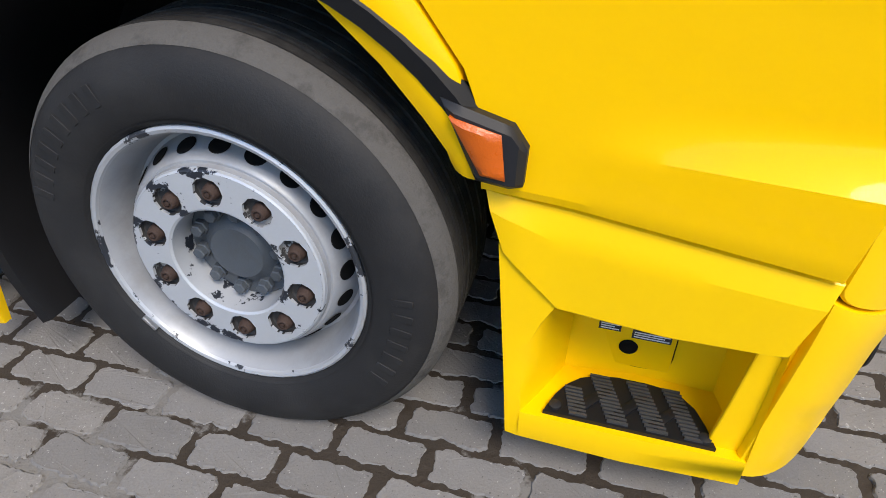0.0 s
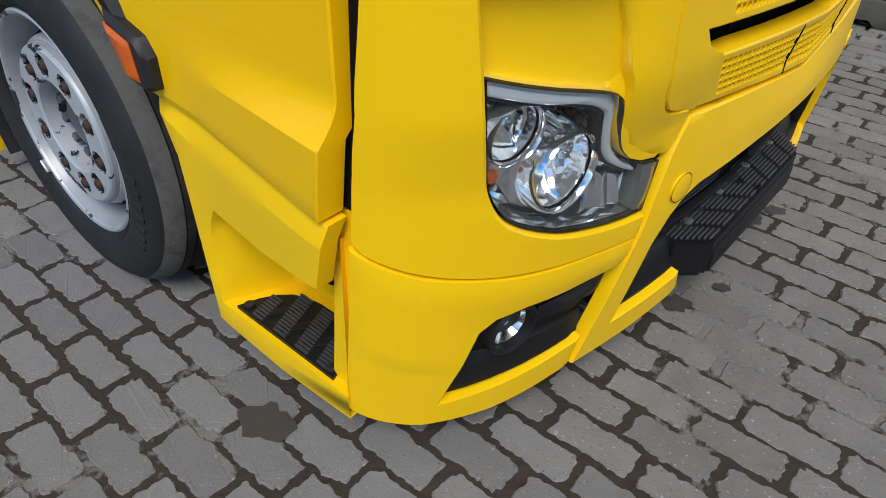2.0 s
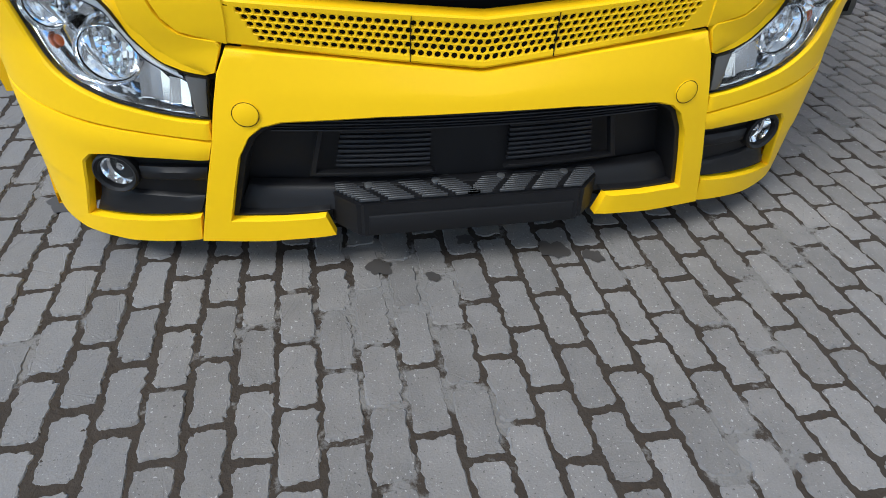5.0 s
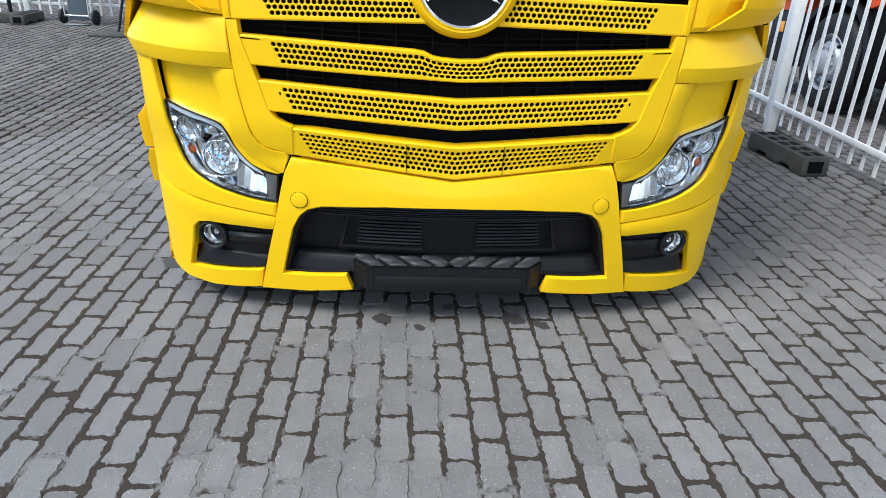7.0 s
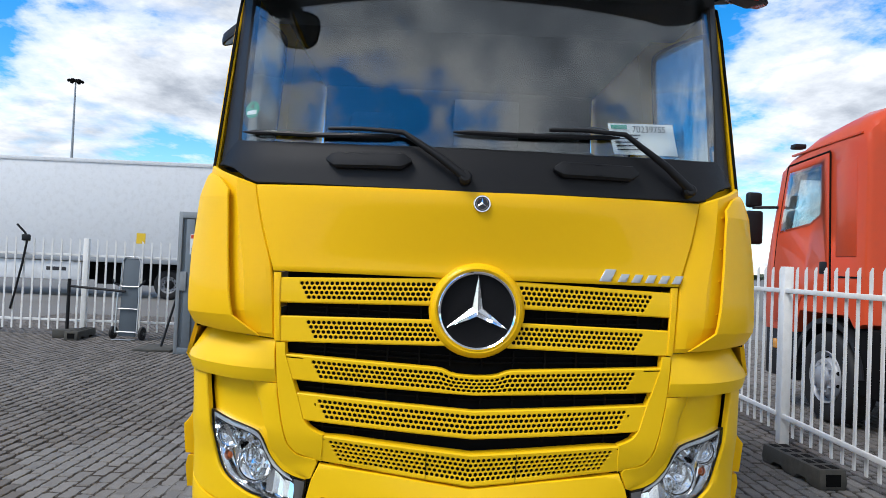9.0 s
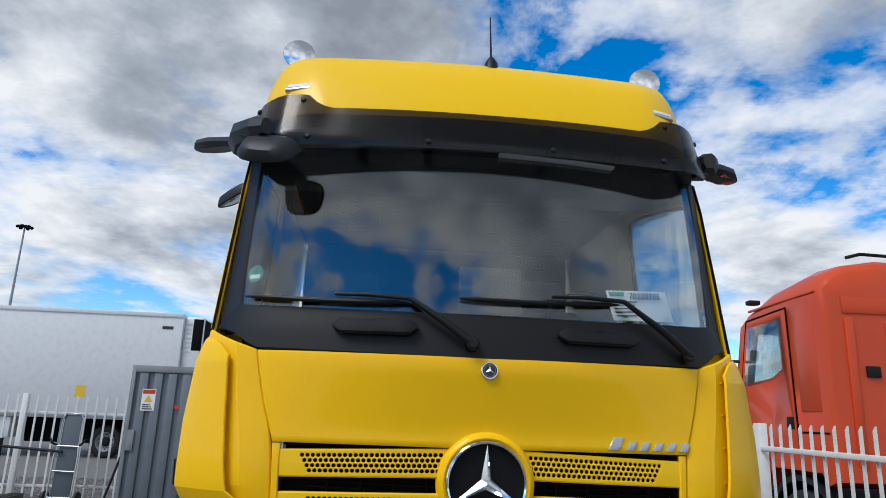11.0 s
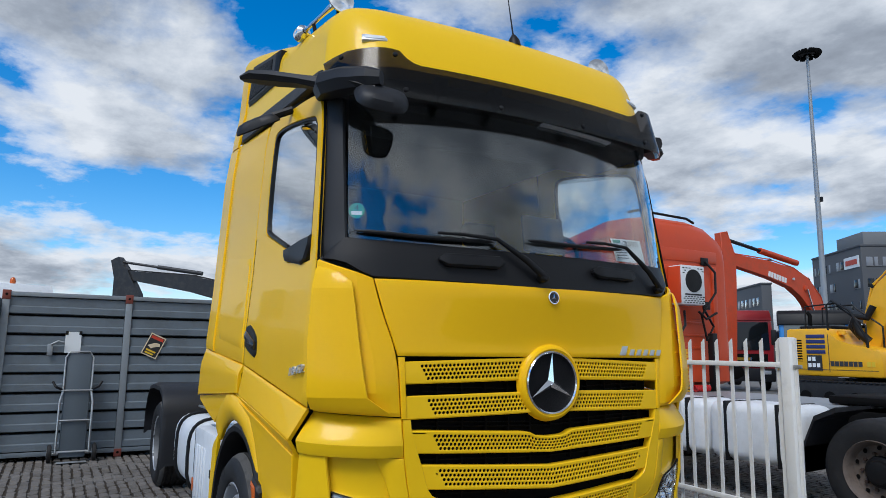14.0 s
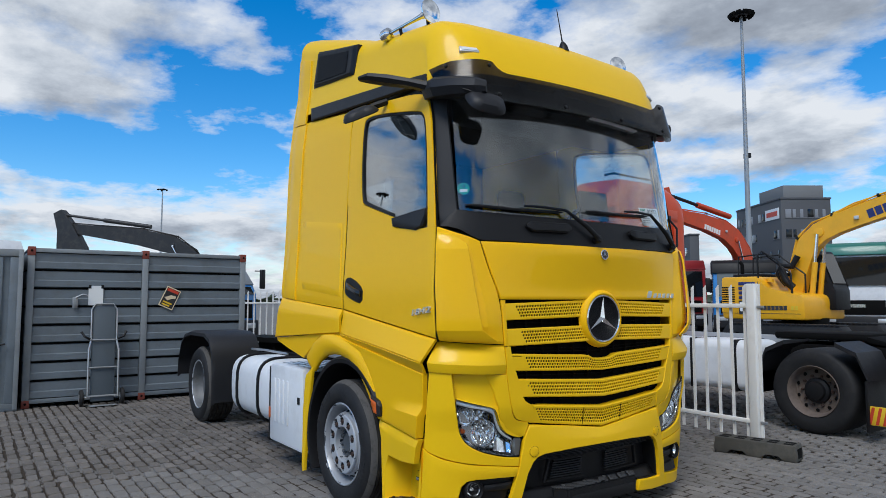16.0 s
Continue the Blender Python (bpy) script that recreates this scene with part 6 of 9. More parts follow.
        for i in range(10):
            a = 2 * math.pi * (i + 0.5) / 10 + 0.05
            at = m @ Matrix.Translation((0.1675 * math.cos(a), 0.1675 * math.sin(a), 0))
            part("nut_seat", lathe([(0.0318, 0.0), (0.0305, -0.014), (0.027, -0.017), (0.0, -0.017)], at, 20), NUT_SEAT, rim)
            part("wheel_nut", lathe([(0.0185, -0.017), (0.0175, -0.006), (0.0150, -0.002), (0.0145, 0.003), (0.012, 0.006), (0.0085, 0.006), (0.008, 0.002), (0.005, 0.002), (0.0045, 0.007), (0, 0.007)], at @ Matrix.Translation((0.003, -0.002, 0)), 12), RUST, rim, "rusty wheel nut")
        for i in range(20):
            b = 2 * math.pi * i / 20
            out = m @ pose(0, 0, 0, 0, 0, math.degrees(b)) @ Matrix.Translation((0.2415, 0, -0.056)) @ pose(0, 0, 0, 0, 68, 0)
            part("vent_hole", lathe([(0.0225, 0.0006), (0.0205, 0.0022), (0, 0.0016)], out, 18), GAP, rim)
        part("balance_weight", box(-0.02, 0.02, -0.004, 0.004, 0, 0.02, 0.002), STEEL, rim).matrix_basis = m @ pose(0, 0, 0, 0, 0, 132) @ Matrix.Translation((0, 0.302, 0)) 
    else:
        for i in range(10):
            a = 2 * math.pi * i / 10
            at = m @ Matrix.Translation((0.1675 * math.cos(a), 0.1675 * math.sin(a), -0.15))
            part("wheel_nut", lathe([(0.018, 0.0), (0.0165, 0.022), (0, 0.03)], at, 6), RUST, rim)
            out = m @ Matrix.Translation((0.225 * math.cos(a + 0.3), 0.225 * math.sin(a + 0.3), -0.126))
            part("vent_hole", lathe([(0.022, 0.004), (0, 0.004)], out, 16), GAP, rim)


def build_chassis():
    for s in (-1, 1):
        part("chassis_rail", box(-6.15, -0.6, s * 0.42 - 0.04, s * 0.42 + 0.04, 0.62, 0.90, 0.01), GAP, truck, "black chassis rail")
        # rear fender
        bm = bmesh.new()
        prof = [(-6.22, 0.55), (-6.20, 0.78), (-6.08, 0.99), (-5.90, 1.10), (-5.60, 1.14), (-5.0, 1.14), (-4.78, 1.08), (-4.66, 0.95), (-4.62, 0.72), (-4.60, 0.35)]
        prof = dense(prof, 0.12)
        rings = [[bm.verts.new((x - 0.35 + dx, s * y, z + dz)) for y, dx, dz in ((0.66, 0, 0), (1.20, 0, 0), (1.245, 0, -0.02), (1.25, 0, -0.06), (1.235, 0, -0.06), (1.20, 0, -0.03), (0.66, 0, -0.03))] for x, z in prof]
        for p, q in zip(rings, rings[1:]):
            for k in range(7):
                bm.faces.new((p[k], p[(k + 1) % 7], q[(k + 1) % 7], q[k]))
        bm.faces.new(rings[0])
        bm.faces.new(rings[-1][::-1])
        part("rear_fender", bm, DARK, truck, "matt black rear fender")
        build_wheel(-5.72, s * 1.19, s, "rear_wheel", True)
        build_wheel(-1.465, s * 1.275, s, "front_wheel")
        # toolbox with a white ribbed door, and the white fuel tank with black straps
        tool = part("battery_box", box(-3.10, -2.32, min(s * 0.60, s * 1.235), max(s * 0.60, s * 1.235), 0.21, 0.93, 0.03), WHITE, truck, "white painted battery box with ribbed front")
        for k in range(4):
            x = -2.98 + k * 0.10
            part("box_rib", box(x, x + 0.045, min(s * 1.23, s * 1.245), max(s * 1.23, s * 1.245), 0.40, 0.80, 0.006), WHITE, tool)
        for x0, x1 in ((-3.06, -2.74), (-2.70, -2.36)):
            for j in range(6):
                part("tread_plate_bar", box(x0, x1, min(s * (0.72 + j * 0.075), s * (0.75 + j * 0.075)), max(s * (0.72 + j * 0.075), s * (0.75 + j * 0.075)), 0.928, 0.936), STEEL, tool)
        part("box_edge", box(-3.13, -3.095, min(s * 0.62, s * 1.23), max(s * 0.62, s * 1.23), 0.20, 0.90, 0.008), BLACK, tool)
        part("box_lock", box(-2.42, -2.37, min(s * 1.235, s * 1.243), max(s * 1.235, s * 1.243), 0.62, 0.68, 0.004), BLACK, tool)
        part("side_reflector", box(-3.10, -3.06, min(s * 1.235, s * 1.243), max(s * 1.235, s * 1.243), 0.42, 0.52, 0.004), AMBER, tool)
        prof = []
        for k in range(28):
            a = 2 * math.pi * k / 28
            ca, sa = math.cos(a), math.sin(a)
            prof.append((0.31 * math.copysign(abs(ca) ** 0.55, ca), 0.31 * math.copysign(abs(sa) ** 0.55, sa)))
        bm = bmesh.new()
        rings = []
        for x, f in ((-4.38, 0.86), (-4.36, 0.97), (-4.32, 1.0), (-3.26, 1.0), (-3.22, 0.97), (-3.20, 0.86)):
            rings.append([bm.verts.new((x, s * (0.90 + a * f), 0.62 + b * f)) for a, b in prof])
        for p, q in zip(rings, rings[1:]):
            for k in range(28):
                bm.faces.new((p[k], p[(k + 1) % 28], q[(k + 1) % 28], q[k]))
        bm.faces.new(rings[0])
        bm.faces.new(rings[-1][::-1])
        tank = part("fuel_tank", bm, WHITE, truck, "white painted fuel tank with black straps")
        for x in (-4.12, -3.48):
            part("tank_strap", tube([(x, s * (0.90 + a * 1.03), 0.62 + b * 1.03) for a, b in prof], 0.018, 6, True), BLACK, tank)
        part("tank_line", tube([(-4.3, s * 1.0, 0.985), (-3.8, s * 1.02, 1.0), (-3.3, s * 0.98, 0.99)], 0.012, 8), STEEL, tank)
    for x in (-6.1, -5.0, -4.0, -3.0, -1.47):
        part("cross_member", box(x - 0.06, x + 0.06, -0.42, 0.42, 0.66, 0.86, 0.01), GAP, truck)
    part("rear_axle", tube([(-5.72, -1.0, 0.47), (-5.72, 1.0, 0.47)], 0.10, 14), GAP, truck)
    part("front_axle", tube([(-1.465, -1.0, 0.45), (-1.465, 1.0, 0.45)], 0.07, 12), GAP, truck)
    plate = prism([(-6.15, -0.20), (-6.0, -0.45), (-5.3, -0.50), (-5.0, -0.35), (-5.0, 0.35), (-5.3, 0.50), (-6.0, 0.45), (-6.15, 0.20), (-5.75, 0.05), (-5.75, -0.05)], 0.06, Matrix.Translation((0, 0, 0.99)))
    part("fifth_wheel", plate, GAP, truck, "black fifth wheel plate")
    part("fifth_wheel_mount", box(-5.8, -5.2, -0.40, 0.40, 0.88, 1.0, 0.02), GAP, truck)
    part("catwalk", box(-4.5, -3.0, -0.40, 0.40, 0.91, 0.95, 0.006), STEEL, truck)
    part("air_line", tube([(-3.0, -0.35, 1.5), (-3.2, -0.4, 1.1), (-3.6, -0.45, 1.0), (-4.0, -0.35, 1.12), (-4.3, -0.3, 1.02)], 0.02, 8), BLACK, truck)
    part("exhaust_pipe", tube([(-2.05, -0.95, 0.80), (-1.95, -1.02, 0.95), (-1.90, -0.95, 1.02)], 0.06, 14), STEEL, truck)
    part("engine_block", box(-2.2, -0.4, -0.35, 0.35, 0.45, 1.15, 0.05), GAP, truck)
    part("cab_floor", box(-2.85, -0.45, -1.18, 1.18, 1.20, 1.26, 0.01), DASH, truck)
    part("cab_back_wall", join(box(-2.88, -2.82, -1.12, 1.12, 1.15, 3.0, 0.02), box(-2.88, -2.82, -1.03, 1.03, 2.98, 3.6, 0.02)), YELLOW, truck)
    # shadow-black sheets added inside the hollow body to keep its gaps dark
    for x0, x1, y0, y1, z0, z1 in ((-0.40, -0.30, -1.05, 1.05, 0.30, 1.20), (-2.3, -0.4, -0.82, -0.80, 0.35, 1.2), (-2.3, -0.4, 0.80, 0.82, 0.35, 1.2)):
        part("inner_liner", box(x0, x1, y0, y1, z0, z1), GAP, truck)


def build_cabin():
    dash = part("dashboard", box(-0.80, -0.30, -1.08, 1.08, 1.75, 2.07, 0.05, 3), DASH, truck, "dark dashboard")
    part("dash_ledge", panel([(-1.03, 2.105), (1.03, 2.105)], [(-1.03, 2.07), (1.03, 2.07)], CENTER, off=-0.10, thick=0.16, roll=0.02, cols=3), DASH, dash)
    part("ceiling_lining", box(-2.8, -0.36, -1.13, 1.13, 3.02, 3.06, 0.01), LINING_SHADED, truck)
    part("back_lining", box(-2.80, -2.74, -1.10, 1.10, 1.25, 3.05, 0.02), LINING_SHADED, truck)
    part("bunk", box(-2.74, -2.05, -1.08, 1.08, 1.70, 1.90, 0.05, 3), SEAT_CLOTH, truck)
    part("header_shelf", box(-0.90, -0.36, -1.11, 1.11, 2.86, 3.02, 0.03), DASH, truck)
    for y in (-0.62, 0.62):
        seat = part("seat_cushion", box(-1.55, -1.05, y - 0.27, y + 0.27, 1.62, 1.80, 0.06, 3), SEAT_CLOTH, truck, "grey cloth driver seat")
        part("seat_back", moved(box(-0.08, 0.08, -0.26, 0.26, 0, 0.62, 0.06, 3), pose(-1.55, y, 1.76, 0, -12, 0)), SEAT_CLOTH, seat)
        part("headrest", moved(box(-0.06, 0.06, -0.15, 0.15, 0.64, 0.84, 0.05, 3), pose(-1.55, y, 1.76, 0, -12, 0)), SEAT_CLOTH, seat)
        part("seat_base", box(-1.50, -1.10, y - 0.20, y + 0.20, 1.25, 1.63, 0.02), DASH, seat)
    m = pose(-0.78, 0.62, 2.14, 0, -58, 0)
    wheel = part("steering_wheel", tube([m @ Vector((0.21 * math.cos(k * math.pi / 16), 0.21 * math.sin(k * math.pi / 16), 0)) for k in range(32)], 0.017, 8, True), DASH, truck)
    part("wheel_boss", moved(box(-0.06, 0.06, -0.19, 0.19, -0.02, 0.02, 0.015), m), DASH, wheel)
    part("tablet_back", moved(box(-0.012, 0.012, -0.14, 0.14, -0.10, 0.11, 0.012), pose(-0.088, 0.01, 2.195, 0, -8, 0)), TABLET_GREY, truck, "dark grey screen standing behind the windscreen")
    card = part("info_card", panel([(0.548, 2.238), (0.86, 2.258)], [(0.578, 2.102), (0.884, 2.116)], CENTER, off=-0.016, thick=0.002, roll=0.0005, cols=3), PAPER, truck, "white stock card behind the windscreen")
    c, n = CENTER(0.74, 2.222, -0.010), skin_normal(0.74, 2.222)
    face = Matrix.Translation(c) @ n.to_track_quat("Z", "Y").to_matrix().to_4x4()
    writing("70239755", 0.042, 0.0006, face @ pose(0, 0, 0, 0, 0, 4), INK, "card_number", card)
    for k in range(5):
        z = 2.19 - k * 0.016
        part("card_line", panel([(0.575 + k * 0.004, z), (0.70 - 0.01 * (k % 2), z + 0.008)], [(0.577 + k * 0.004, z - 0.005), (0.70 - 0.01 * (k % 2), z + 0.003)], CENTER, off=-0.012, thick=0.002, roll=0.0003, cols=1), INK, card)
    part("card_logo", panel([(0.56, 2.232), (0.635, 2.236)], [(0.565, 2.214), (0.637, 2.218)], CENTER, off=-0.012, thick=0.002, roll=0.0003), STICKER_GREEN, card)
    c, n = CENTER(-1.035, 2.25, -0.009), skin_normal(-1.035, 2.25)
    face = Matrix.Translation(c) @ n.to_track_quat("Z", "Y").to_matrix().to_4x4()
    st = part("emission_sticker", lathe([(0.040, -0.002), (0.040, 0), (0, 0.0005)], face, 32), STICKER_GREEN, truck, "round green emission sticker")
    writing("4", 0.045, 0.0006, face @ pose(0, 0.014, 0.0015), INK, "sticker_digit", st)
    part("sticker_field", moved(box(-0.026, 0.026, -0.022, -0.004, 0, 0.0016), face), PAPER, st)


build_front()
for side in (-1, 1):
    build_corner(side)
build_screen()
build_roof()
for side in (-1, 1):
    build_mirrors(side)
    build_side(side)
build_chassis()
build_cabin()


# ---- ground ----
ground_bm = bmesh.new()
bmesh.ops.create_grid(ground_bm, x_segments=4, y_segments=4, size=1500)
ground = single("ground", moved(ground_bm, pose(0, 0, -0.014)), JOINT, "dark earthy bedding between grey concrete pavers", "ground", kind="structure")


# ---- the red truck behind the fence ----
def simple_wheel(owner, x, y, s, r=0.5, rim_mat=None, name="wheel", wide=0.3, shape="deep"):
    m = Matrix.Translation((x, y, r - 0.004)) @ pose(0, 0, 0, -s * 90, 0, 0)
    w = part(name, lathe([(0.29, -0.01), (0.34, 0.006), (r * 0.9, 0.004), (r * 0.965, -0.02), (r, -0.06), (r, -wide + 0.06), (r * 0.965, -wide + 0.02), (r * 0.86, -wide), (0.28, -wide)], m, 40), RUBBER, owner, "black truck tyre")
    prof = [(0.295, -0.01), (0.29, 0.006), (0.278, -0.005), (0.262, -0.07), (0.25, -0.12), (0.20, -0.13), (0.15, -0.128), (0.146, -0.14)] if shape == "deep" else \
        [(0.295, -0.01), (0.29, 0.006), (0.278, -0.005), (0.262, -0.06), (0.24, -0.06), (0.20, 0.01), (0.13, 0.02), (0.12, 0.05), (0.06, 0.075), (0, 0.08)]
    rim = part("rim", lathe(prof, m, 36), rim_mat or RIM, w)
    if shape == "deep":
        # black paint stands for the shade in the deep, open wheel centre
        part("hub", lathe([(0.15, -0.15), (0.142, -0.10), (0.11, -0.085), (0.10, -0.05), (0.06, -0.04), (0, -0.04)], m, 28), BLACK, w, "hub painted black for the dark wheel centre")
    for i in range(10):
        a = 2 * math.pi * i / 10
        rr, h = (0.172, -0.126) if shape == "deep" else (0.165, 0.018)
        part("wheel_nut", lathe([(0.018, 0), (0.016, 0.024), (0, 0.028)], m @ Matrix.Translation((rr * math.cos(a), rr * math.sin(a), h)), 6), RIM if shape != "deep" else RUST, rim)
        a += 0.31
        rr, h = (0.222, -0.115) if shape == "deep" else (0.222, -0.026)
        part("vent_hole", lathe([(0.022, 0.004), (0, 0.004)], m @ Matrix.Translation((rr * math.cos(a), rr * math.sin(a), h)) @ pose(0, 0, 0, 0, 0, math.degrees(a)) @ pose(0, 0, 0, 0, 12 if shape == "deep" else 58, 0), 12), GAP, rim)
    return w


def loft(sections, cap=True):
    """sections: lists of 3D points of equal length, joined one to the next."""
    bm = bmesh.new()
    rings = [[bm.verts.new(p) for p in sec] for sec in sections]
    n = len(rings[0])
    for a, b in zip(rings, rings[1:]):
        for k in range(n):
            bm.faces.new((a[k], a[(k + 1) % n], b[(k + 1) % n], b[k]))
    if cap:
        bm.faces.new(rings[0])
        bm.faces.new(rings[-1][::-1])
    return bm


def slab(outline, y0, y1, bevel=0.02):
    """An outline in x, z pushed from y0 to y1."""
    bm = bmesh.new()
    a = [bm.verts.new((x, y0, z)) for x, z in outline]
    b = [bm.verts.new((x, y1, z)) for x, z in outline]
    n = len(a)
    for k in range(n):
        bm.faces.new((a[k], a[(k + 1) % n], b[(k + 1) % n], b[k]))
    bm.faces.new(a[::-1])
    bm.faces.new(b)
    if bevel:
        bmesh.ops.bevel(bm, geom=bm.edges[:], offset=bevel, segments=2, profile=0.5, affect="EDGES", clamp_overlap=True)
    return bm


def carve(ob, cutters, inner):
    """Cuts the shapes out of a mesh; the cut faces take the inner material."""
    for bm in cutters:
        tool = new("tool", mesh_of("tool", bm, inner))
        mod = ob.modifiers.new("cut", "BOOLEAN")
        mod.operation, mod.solver, mod.material_mode, mod.object = "DIFFERENCE", "EXACT", "TRANSFER", tool
        me = bpy.data.meshes.new_from_object(ob.evaluated_get(bpy.context.evaluated_depsgraph_get()))
        ob.modifiers.clear()
        ob.data = me
        bpy.data.objects.remove(tool)


GREY_LINING = surface("pale_cab_lining", (0.30, 0.30, 0.29), 0.8, vary=0.08, scale=6)
red = thing("red_tractor_truck", "orange-red tractor truck with sleeper cab behind the fence", "truck", (-3.2, 5.5, 0))


def build_red_truck():
    y0, y1 = 4.27, 6.58
    side = dense([(-5.98, 0.95), (-6.05, 1.55), (-5.92, 2.10), (-5.68, 2.95), (-5.50, 3.22), (-5.10, 3.43), (-4.50, 3.54), (-4.10, 3.52), (-4.01, 3.40), (-3.985, 2.95), (-3.98, 1.15), (-4.12, 1.10), (-4.22, 1.22), (-5.18, 1.22), (-5.30, 0.95)], 0.25)
    span = [(0.0, 0.30, 0.05), (0.02, 0.40, 0.02), (0.06, 0.52, 0.005), (0.14, 0.68, 0.0), (0.35, 0.88, 0.0), (0.75, 1.0, 0.0)]
    rings = [(y0 + d, f, e) for d, f, e in span] + [(y1 - d, f, e) for d, f, e in reversed(span)]
    cab = part("cab", loft([[(-5.0 + (x + 5.0) * (1 - e * 0.6), y, (2.95 + (z - 2.95) * f if z > 2.95 else z) - e * 0.4 * (z > 2.5)) for x, z in side] for y, f, e in rings]), RED_CAB, red, "orange-red sleeper cab", angle=50)
    glass_line = [(-5.62, 2.19), (-5.44, 2.87), (-4.81, 2.90), (-4.79, 2.34), (-5.0, 2.25)]
    carve(cab, [slab([(-5.86, 2.05), (-5.62, 2.88), (-5.50, 3.00), (-4.30, 3.05), (-4.25, 1.60), (-5.80, 1.60)], y0 + 0.10, y1 - 0.10, 0), slab(glass_line, y0 - 0.2, y0 + 0.2, 0), slab(glass_line, y1 - 0.2, y1 + 0.2, 0),
                slab([(-6.3, 2.10), (-6.2, 2.86), (-5.5, 2.86), (-5.6, 2.10)], y0 + 0.22, y1 - 0.22, 0)], GREY_LINING)
    for yy in (y0 + 0.62, y1 - 0.62):
        seat = part("seat_back", box(-4.95, -4.78, yy - 0.25, yy + 0.25, 1.75, 2.45, 0.05, 3), SEAT_CLOTH, red)
        part("headrest", box(-4.94, -4.82, yy - 0.14, yy + 0.14, 2.47, 2.66, 0.04, 3), SEAT_CLOTH, seat)
    wall = part("door", slab([(-5.78, 1.05), (-5.82, 1.60), (-5.74, 2.12), (-5.50, 2.98), (-4.66, 3.03), (-4.60, 1.45), (-5.15, 1.40), (-5.30, 1.05)], y0 - 0.012, y0 + 0.02, 0.01), RED_CAB, cab)
    carve(wall, [slab(glass_line, y0 - 0.2, y0 + 0.2, 0)], GREY_LINING)
    part("door_gap", slab([(-4.585, 1.44), (-4.645, 3.03), (-4.63, 3.03), (-4.57, 1.44)], y0 - 0.014, y0 + 0.02, 0), GAP, cab)
    part("door_top_gap", slab([(-5.50, 2.985), (-4.645, 3.035), (-4.645, 3.05), (-5.505, 3.0)], y0 - 0.014, y0 + 0.02, 0), GAP, cab)
    part("door_front_gap", slab([(-5.795, 1.6), (-5.715, 2.12), (-5.50, 2.985), (-5.515, 2.985), (-5.73, 2.12), (-5.81, 1.6)], y0 - 0.014, y0 + 0.02, 0), GAP, cab)
    part("roof_fold", slab([(-5.45, 3.10), (-4.10, 3.14), (-4.10, 3.165), (-5.45, 3.125)], y0 - 0.006, y0 + 0.03, 0.004), RED_CAB, cab)
    part("side_locker", slab([(-4.50, 1.85), (-4.52, 2.88), (-4.16, 2.92), (-4.14, 1.85)], y0 - 0.008, y0 + 0.02, 0.01), RED_CAB, cab)
    part("waist_groove", box(-4.52, -4.05, y0 - 0.004, y0 + 0.02, 1.62, 1.64), GAP, cab)
    part("side_window", slab([(-5.66, 2.16), (-5.46, 2.90), (-4.78, 2.93), (-4.76, 2.32), (-5.0, 2.22)], y0 - 0.016, y0 + 0.01, 0.004), CLEAR_GLASS, cab, "side window")
    part("side_window", slab([(-5.66, 2.16), (-5.46, 2.90), (-4.78, 2.93), (-4.76, 2.32), (-5.0, 2.22)], y1 - 0.01, y1 + 0.016, 0.004), CLEAR_GLASS, cab, "side window")
    part("door_handle", box(-4.78, -4.64, y0 - 0.02, y0 + 0.01, 1.66, 1.80, 0.01), BLACK, cab)
    part("windscreen", slab([(-5.955, 2.12), (-5.72, 2.90), (-5.70, 2.90), (-5.935, 2.12)], y0 + 0.15, y1 - 0.15, 0), CLEAR_GLASS, cab)
    mir = part("mirror_arm", tube([(-5.74, y0, 2.50), (-5.86, y0 - 0.20, 2.50), (-5.90, y0 - 0.26, 2.50)], 0.02, 8), BLACK, red)
    part("mirror_head", box(-5.96, -5.86, y0 - 0.36, y0 - 0.12, 2.02, 2.46, 0.04, 3), BLACK, mir)
    part("wide_mirror_head", box(-5.96, -5.86, y0 - 0.34, y0 - 0.14, 2.50, 2.70, 0.04, 3), BLACK, mir)
    part("roof_lamp", box(-5.60, -5.48, y0 + 0.05, y0 + 0.2, 3.22, 3.28, 0.015), BLACK, cab)
    # back wall
    part("roof_line", tube([(-4.14, y0 + 0.45, 3.56), (-4.10, y0 + 0.6, 3.60), (-4.10, y1 - 0.7, 3.58), (-4.14, y1 - 0.5, 3.54)], 0.02, 8), BLACK, red)
    part("wall_band", box(-3.985, -3.972, y0 + 0.22, y1 - 0.22, 2.90, 3.08, 0.004), RED_CAB, cab)
    for yy in (y0 + 0.28, y1 - 0.30):
        part("wall_pillar", box(-3.99, -3.955, yy - 0.05, yy + 0.05, 1.30, 2.85, 0.015), RED_CAB, cab)
    for z in (1.62, 1.80, 1.98):
        part("wall_rib", box(-3.985, -3.968, y0 + 0.75, y0 + 1.75, z, z + 0.035, 0.006), RED_CAB, cab)
    part("wall_panel", box(-3.985, -3.970, y0 + 0.70, y1 - 0.55, 2.05, 2.82, 0.007), RED_CAB, cab)
    for yy, zz in ((y0 + 0.50, 2.28), (y1 - 0.50, 2.26), (y1 - 0.50, 2.92)):
        part("wall_vent", box(-3.98, -3.955, yy - 0.08, yy + 0.08, zz - 0.06, zz + 0.06, 0.01), BLACK, cab)
    unit = part("air_conditioner", box(-3.96, -3.72, y0 + 1.02, y0 + 1.50, 2.24, 2.80, 0.02), WHITE, red, "white perforated air conditioner with round fan")
    part("unit_side", box(-3.95, -3.735, y0 + 0.995, y0 + 1.02, 2.26, 2.78, 0.004), RED_CAB, unit)
    m = Matrix.Translation((-3.718, y0 + 1.26, 2.58)) @ pose(0, 0, 0, 0, 90, 0)
